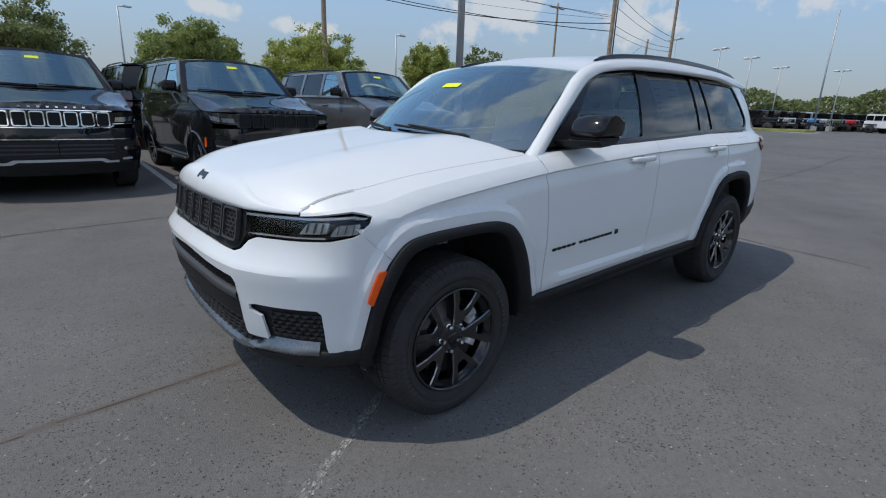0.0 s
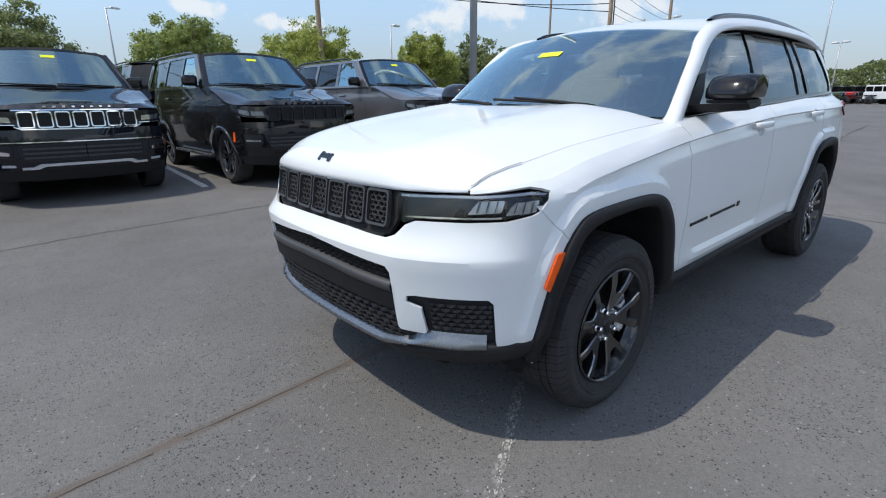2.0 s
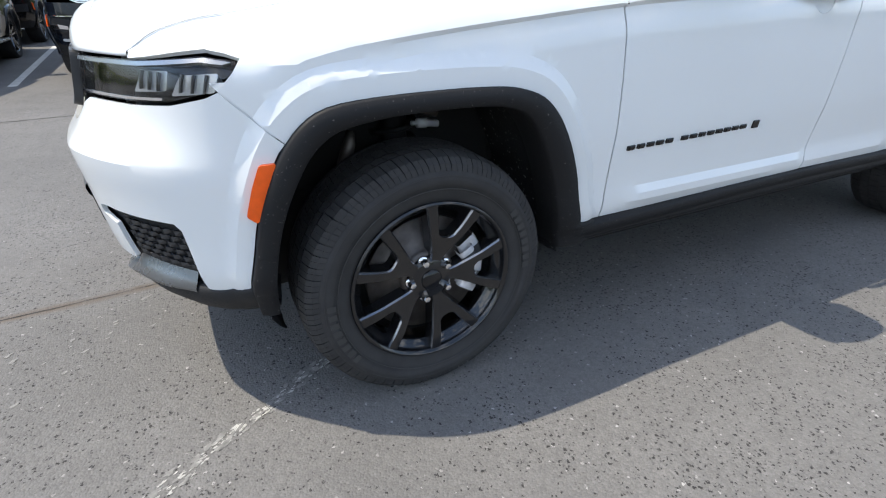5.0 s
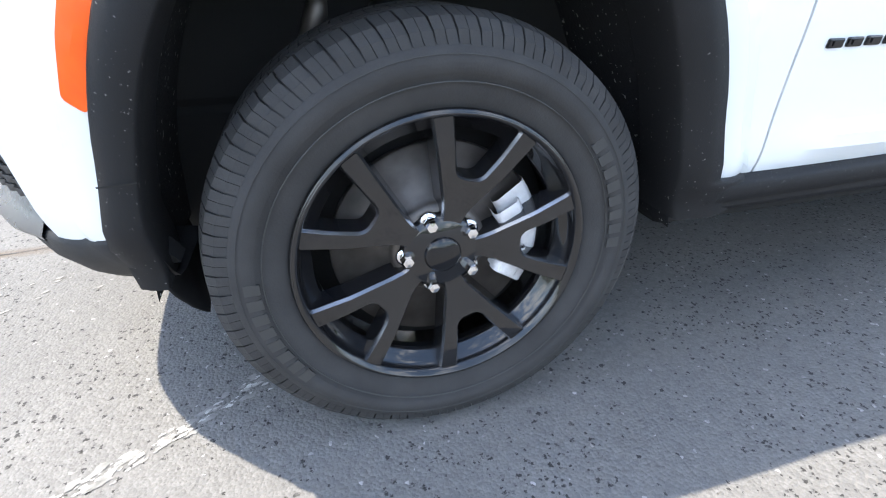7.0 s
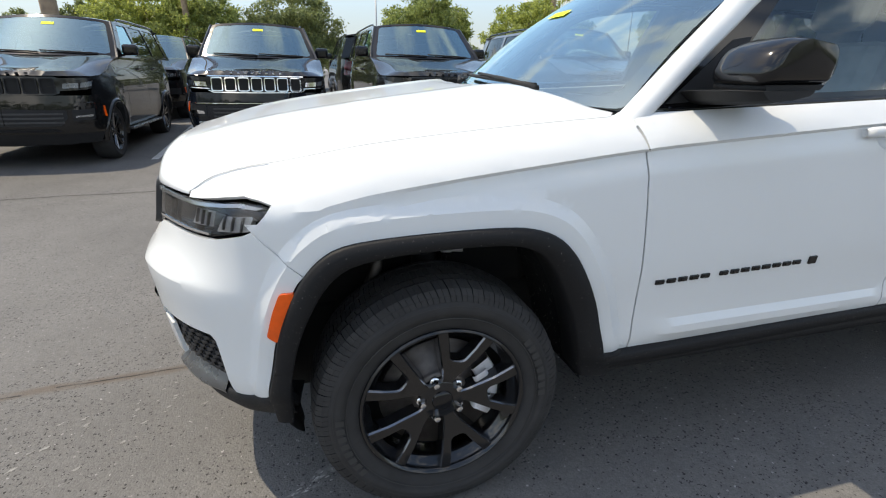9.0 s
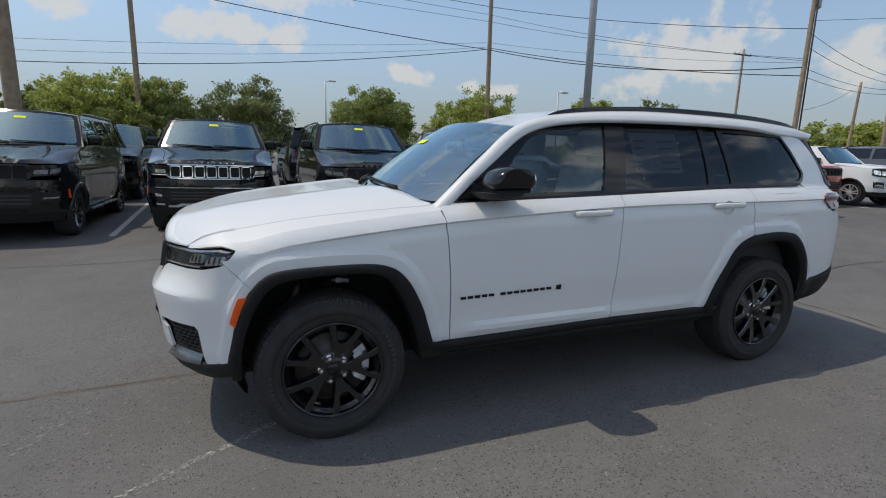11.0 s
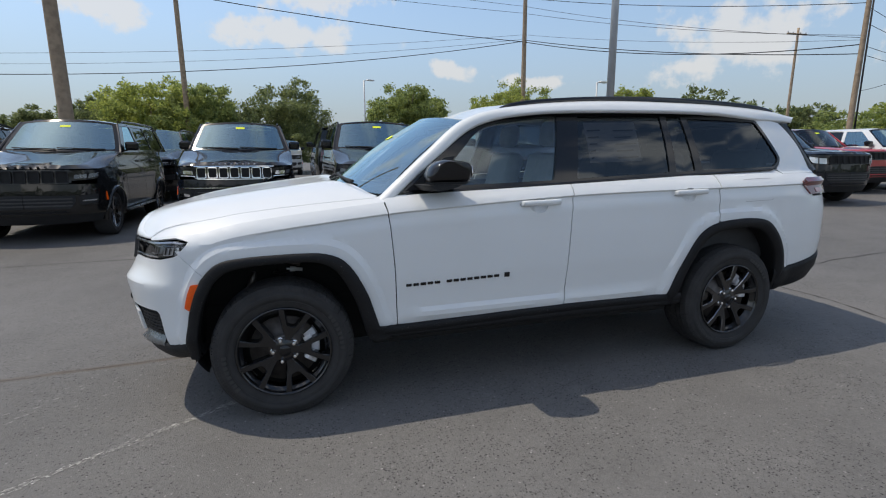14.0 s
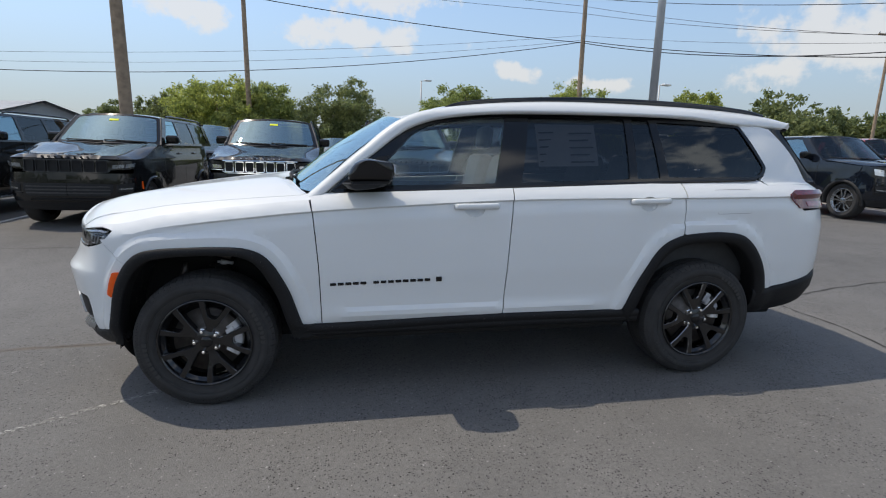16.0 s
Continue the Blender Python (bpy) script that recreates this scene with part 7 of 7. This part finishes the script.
def tree_crown(rng, hgt, wid, low, n, leaf):
    """Leaf clumps round many limb ends, denser outside, with gaps and an uneven outline."""
    cz, rz, rx = (hgt + low) / 2, (hgt - low) / 2, wid / 2
    lobes = []
    for k in range(17):
        v = rng.normal(size=3)
        v /= np.linalg.norm(v)
        v[2] = abs(v[2]) * 0.95 - 0.35 if k > 4 else v[2]
        q = rng.uniform(0.45, 0.72)
        lobes.append((v[0] * rx * q, v[1] * rx * q, cz + v[2] * rz * q, rng.uniform(0.26, 0.44)))
    ends = []
    for k in range(330):
        lx, ly, lz, lr = lobes[k % len(lobes)]
        v = rng.normal(size=3)
        v /= np.linalg.norm(v)
        q = rng.uniform(0.75, 1.12) * lr
        ends.append((lx + v[0] * rx * q, ly + v[1] * rx * q, lz + v[2] * rz * q * 1.05))
    ends = np.array(ends)
    # fit the lumpy crown to its height and width
    lo_, hi_ = np.percentile(ends[:, 2], 2), np.percentile(ends[:, 2], 98)
    ends[:, 2] = low + (ends[:, 2] - lo_) / (hi_ - lo_) * (hgt - 0.25 - low)
    ends[:, :2] *= rx / np.percentile(np.abs(ends[:, :2]), 98)
    pick = ends[rng.integers(0, len(ends), n)]
    spread = np.array([rx, rx, rz]) * 0.062
    pos = pick + rng.normal(size=(n, 3)) * spread
    pos[:, 2] = np.maximum(pos[:, 2], low * 0.85)
    a = rng.normal(size=(n, 3)); a /= np.linalg.norm(a, axis=1)[:, None]
    b = np.cross(a, rng.normal(size=(n, 3))); b /= np.linalg.norm(b, axis=1)[:, None]
    s = leaf * rng.uniform(0.6, 1.3, (n, 1))
    quad = np.stack([pos - a * s, pos - b * s * 0.45, pos + a * s, pos + b * s * 0.45], 1).reshape(-1, 3)
    me = bpy.data.meshes.new("crown")
    me.from_pydata([tuple(p) for p in quad], [], [(4 * i, 4 * i + 1, 4 * i + 2, 4 * i + 3) for i in range(n)])
    return me, ends


def tree(x, y, hgt, wid, low=1.8, leafmat=LEAF_A, n=32000, leaf=0.105, seed=1, label="round green street tree behind the parked cars", group="street trees"):
    rng = np.random.default_rng(seed)
    t = thing("tree", label, "tree", group, pose(x, y, ground_z(min(x, 20), y)))
    me, ends = tree_crown(rng, hgt, wid, low, n, leaf)
    me.materials.append(leafmat)
    crown = new("crown", me)
    crown.parent = t
    bm = bmesh.new()
    tube(bm, [(0, 0, 0), (0.04, 0.02, low), (0.0, 0.05, hgt * 0.8)], [0.16, 0.12, 0.04], 9)
    trunk = part("trunk", bm, BARK, t)
    for e in ends[:9]:
        part("limb", tube(bmesh.new(), [(0.03, 0.03, low * rng.uniform(0.8, 1.3)), (e[0] * 0.5, e[1] * 0.5, (low + e[2]) / 2), tuple(e)], [0.06, 0.04, 0.015], 6), BARK, trunk)
    return t


# ---- the lot's surroundings ----
utility_pole(-5.65, 12.2, 13.0, 0.165, lean=(0.0, 0.0), arms=0, label="leaning weathered wooden pole behind the parked cars")
utility_pole(-6.4, 33.0, 13.5, 0.17, lean=(-0.004, 0), arms=0)
utility_pole(17.3, 32.9, 14.5, 0.19, lean=(0.0, 0), arms=1)
utility_pole(42.4, 31.6, 11.5, 0.125, lean=(0.01, 0), arms=1)
utility_pole(30.0, 17.4, 13.0, 0.145, lean=(0.015, 0), arms=1, can=True, label="wooden utility pole with a grey transformer can")
utility_pole(42.2, 19.2, 11.5, 0.14, arms=1)
utility_pole(44.2, 22.7, 7.6, 0.12, lean=(0.06, 0), arms=0, label="short leaning wooden pole")
lot_lamp(8.12, 8.05, 11.5, 0.105, heads=0, label="thick galvanised lot lamp mast")
lot_lamp(7.8, 53.0, 9.0, 0.10, heads=1)
lot_lamp(25.0, 34.8, 6.9, 0.08, heads=1)
for x, y, hh in ((43.5, 19.5, 7.3), (45.0, 16.3, 6.5), (50.4, 15.7, 6.2), (54.0, 14.3, 5.6), (59.0, 10.7, 5.6)):
    lot_lamp(x, y, hh - 0.1, 0.065, heads=2, label="grey metal lot lamp with two heads", turn=62)
lot_lamp(57.0, 11.5, 10.6, 0.085, heads=0, label="tall pale metal mast")
def on_c(z):
    return (17.2, 32.9, z)


def on_f(z):
    return (30.1, 17.4, z)


# the run along the poles behind the lot: heights on the middle pole, on its neighbours, and the sag of both spans
wire((-6.35, 33, 11.2), on_c(9.57), 0.25, 0.028)
wire(on_c(9.57), on_f(7.07), 0.70, 0.028)
wire(on_c(9.70), on_f(6.58), 0.40, 0.026)
wire((-22, 33, 5.95), on_c(9.6), 0.88, 0.024)
wire((-22, 33, 7.0), on_c(10.07), 0.45, 0.010)
wire((-22, 33, 6.45), on_c(9.75), 0.62, 0.010)
wire(on_c(10.07), on_f(7.3), 0.30, 0.010)
for zl, zc, zf, r in ((13.5, 12.63, 9.17, 0.020), (13.1, 12.07, 7.41, 0.013), (12.3, 11.58, 7.53, 0.013)):
    wire((-6.35, 33, zl), on_c(zc), 0.10, r)
    wire(on_c(zc), on_f(zf), 0.35, r)
wire((-6.35, 33, 11.2), (-24, 22, 12.0), 0.4, 0.028)
for zf, z1 in ((9.0, 7.6), (8.2, 7.2), (7.05, 6.8), (6.58, 6.5)):
    wire(on_f(zf), (42.2, 19.2, z1), 0.3, 0.014)
wire(on_f(9.6), (60, -6, 12), 0.8, 0.012)
wire(on_f(11.0), (60, -6, 13.2), 0.8, 0.012)
wire((44.3, 23.0, 7.4), (30.1, 17.5, 4.6), 0.3, 0.014)

TREES = [
    (-9.0, 35.0, 5.9, 6.6, 1.2, LEAF_B, 11), (-5.9, 34.0, 5.6, 5.2, 1.0, LEAF_A, 12), (-0.9, 33.5, 5.8, 6.6, 0.9, LEAF_C, 13), (8.0, 34.0, 5.9, 5.8, 1.6, LEAF_A, 14),
    (16.2, 34.5, 6.0, 6.4, 1.5, LEAF_B, 15), (18.9, 35.0, 5.5, 4.8, 1.5, LEAF_B, 16), (27.4, 33.0, 6.0, 4.4, 1.2, LEAF_B, 17), (30.6, 35.5, 5.4, 3.4, 1.2, LEAF_B, 18),
    (-13.6, 37.0, 4.9, 3.6, 0.8, LEAF_C, 19), (-16.9, 38.0, 4.3, 4.0, 0.8, LEAF_C, 20), (-11.9, 36.5, 4.6, 4.2, 0.8, LEAF_C, 21),
]
for x, y, hh, ww, lo, lm, sd in TREES:
    tree(x, y, hh, ww, lo, lm, seed=sd)
FAR = [(44.5, 42.0, 7.2, 8.0, 1.0, LEAF_C, 31), (50.0, 44.0, 6.6, 8.0, 1.0, LEAF_C, 32), (56, 42, 6.0, 8, 0.8, LEAF_C, 33), (55.0, 34.0, 4.8, 9.0, 0.5, LEAF_A, 34), (62.0, 33.0, 5.6, 8.0, 0.5, LEAF_B, 35), (68.0, 33.0, 6.2, 8.0, 0.6, LEAF_A, 36), (39.0, 44.0, 5.8, 6.0, 1.0, LEAF_C, 37)]
for x, y, hh, ww, lo, lm, sd in FAR:
    tree(x, y, hh, ww, lo, lm, n=9000, leaf=0.24, seed=sd, label="leafy green tree beyond the lot", group="trees beyond the lot")


def woods(name, places, label, n_each=3000, leaf=0.30, leafmat=LEAF_C):
    """A far belt of trees, past counting."""
    rng = np.random.default_rng(len(name))
    quads = []
    for x, y, hh, ww in places:
        v = rng.normal(size=(n_each, 3)); v /= np.linalg.norm(v, axis=1)[:, None]
        v *= rng.uniform(0.55, 1.05, (n_each, 1)) ** 0.5
        p = v * (ww / 2, ww / 2, hh / 2) + (x, y, hh * 0.52)
        a = rng.normal(size=(n_each, 3)); a /= np.linalg.norm(a, axis=1)[:, None]
        b = np.cross(a, rng.normal(size=(n_each, 3))); b /= np.linalg.norm(b, axis=1)[:, None]
        s = leaf * rng.uniform(0.5, 1.3, (n_each, 1))
        quads.append(np.stack([p - a * s, p - b * s * 0.5, p + a * s, p + b * s * 0.5], 1).reshape(-1, 3))
    q = np.concatenate(quads)
    me = bpy.data.meshes.new(name)
    me.from_pydata([tuple(p) for p in q], [], [(4 * i, 4 * i + 1, 4 * i + 2, 4 * i + 3) for i in range(len(q) // 4)])
    me.materials.append(leafmat)
    return tagged(new(name, me), label, "woods", kind="stuff")


rr = random.Random(5)
belt_places = []
for k in range(46):
    a = radians(-40 + k * 3.4)
    dist = rr.uniform(84, 96) if k > 26 else rr.uniform(110, 130)
    belt_places.append((dist * math.sin(a), dist * math.cos(a), rr.uniform(3.4, 5.6) * dist / 90, rr.uniform(7, 11)))
woods("far_woods", belt_places, "far belt of green trees round the lot")
back_places = []
for k in range(44):
    a = radians(118 + k * 4.6)
    back_places.append((100 * math.sin(a), 100 * math.cos(a), rr.uniform(4.5, 8.0), rr.uniform(8, 12)))
woods("woods_behind", back_places, "far belt of trees on the lot's other side", 500, 0.6)

# grey gabled hall beyond the cars
SIDING = mat("grey_siding", (0.34, 0.36, 0.38), 0.7, vary=0.08, scale=2)
SHINGLE = mat("grey_roof_sheet", (0.30, 0.31, 0.33), 0.6, vary=0.1, scale=3)
hall = thing("hall", "low grey gabled building beyond the parked cars", "building", m=pose(-25.5, 35.5, 0.0, 0, 0, -22))
bm = bmesh.new()
box(bm, -7, 7, -5, 5, 0, 2.7)
part("wall", bm, SIDING, hall)
for sg in (-1, 1):
    bm = bmesh.new()
    strip(bm, [[(x, sg * 5.4, 2.62), (x, 0, 4.15)] for x in (-7.3, 7.3)], smooth_on=False)
    strip(bm, [[(x, sg * 5.4, 2.50), (x, 0, 4.03)] for x in (-7.3, 7.3)], smooth_on=False)
    part("roof", bm, SHINGLE, hall)
for xx in (-7, 7):
    bm = bmesh.new()
    vs = [bm.verts.new(p) for p in ((xx, -5, 2.7), (xx, 5, 2.7), (xx, 0, 4.05))]
    bm.faces.new(vs)
    part("gable", bm, SIDING, hall)


# ---- far row of open-top off-roaders ----
def offroader(x, y, paint, turn=0.0, lab=""):
    c = thing("off_roader", lab or "boxy off-road car in the far row", "car", "far row of off-road cars", pose(x, y, 0.18, 0, 0, turn))
    bm = bmesh.new()
    box(bm, -0.55, 3.55, -0.80, 0.80, 0.55, 1.20, 0.05)
    part("body", bm, paint, c)
    bm = bmesh.new()
    box(bm, -0.60, 0.75, -0.62, 0.62, 1.10, 1.27, 0.06)
    part("hood", bm, paint, c)
    bm = bmesh.new()
    box(bm, 0.80, 3.5, -0.72, 0.72, 1.20, 1.86, 0.06, m=Matrix())
    part("cabin", bm, paint if rr.random() < 0.7 else BLACKP, c)
    for y0 in (-0.735, 0.735):
        for a, b in ((0.95, 1.75), (1.85, 2.6), (2.7, 3.4)):
            bm = bmesh.new()
            box(bm, a, b, y0 - 0.008, y0 + 0.008, 1.28, 1.74, 0.004)
            part("window_pane", bm, GLOSSBK, c)
    bm = bmesh.new()
    box(bm, 0.78, 0.80, -0.64, 0.64, 1.30, 1.78, 0.005)
    part("windscreen", bm, GLOSSBK, c)
    bm = bmesh.new()
    box(bm, -0.85, -0.60, -0.80, 0.80, 0.55, 0.75, 0.03)
    part("bumper", bm, PLASTIC, c)
    for k in range(7):
        bm = bmesh.new()
        box(bm, -0.63, -0.60, -0.27 + k * 0.09 - 0.028, -0.27 + k * 0.09 + 0.028, 0.85, 1.12, 0.006)
        part("grille_slot", bm, DARK, c)
    for y0 in (-0.48, 0.48):
        bm = bmesh.new()
        lathe(bm, [(0, -0.635), (0.10, -0.63), (0.12, -0.60)], "x", 14, (0, y0, 1.0))
        part("headlamp", bm, LEDW, c)
    for x0 in (0.0, 2.75):
        for y0 in (-0.84, 0.84):
            bm = bmesh.new()
            box(bm, x0 - 0.58, x0 + 0.58, y0 - 0.13, y0 + 0.13, 0.86, 0.94, 0.03)
            part("fender", bm, PLASTIC, c)
            bm = bmesh.new()
            lathe(bm, [(0, -0.13), (0.22, -0.13), (0.25, -0.14), (0.40, -0.13), (0.42, -0.09), (0.42, 0.09), (0.40, 0.13), (0, 0.13)], "y", 20, (x0, y0, 0.42))
            w = part("wheel", bm, RUBBER, c)
            bm = bmesh.new()
            lathe(bm, [(0, -0.145), (0.20, -0.142), (0.22, -0.12)] if y0 < 0 else [(0, 0.145), (0.20, 0.142), (0.22, 0.12)], "y", 16, (x0, y0, 0.42))
            part("rim", bm, SATIN if rr.random() < 0.5 else RIMBK, w)
    return c


PAINTS = [BLACKP, SILVERP, BLACKP, BLUEP, SILVERP, GREENP, REDP, BLACKP, WHITE, BLUEBLACK]
NAMES = ["black", "silver", "black", "light blue", "silver", "olive", "red", "black", "white", "dark blue"]
for k in range(10):
    ang, dist = radians(16.6 - 0.95 * k), 54.0 + 2.3 * k
    offroader(-1.5 + dist * math.cos(ang), -2.5 + dist * math.sin(ang), PAINTS[k], 84, NAMES[k] + " boxy off-road car in the far row")
offroader(63.0, 5.6, WHITE, 60, "white boxy off-road car in the far row")
offroader(64.0, 3.0, REDP, 60, "red boxy off-road car in the far row")
offroader(65.0, 0.3, REDP, 60, "red boxy off-road car in the far row")
# grass island with its kerb
GRASS = mat("dry_grass", (0.16, 0.17, 0.05), 0.9, vary=0.3, scale=6, bump=0.6, bscale=40)
isl = thing("kerb_island", "grassy island with a pale concrete kerb", "island")
bm = bmesh.new()
box(bm, 48.2, 52.0, 9.6, 17.0, 0.05, 0.30, 0.06)
part("kerb", bm, CONC, isl)
bm = bmesh.new()
box(bm, 48.5, 51.7, 9.9, 16.7, 0.12, 0.52, 0.18, 3)
part("grass", bm, GRASS, isl)
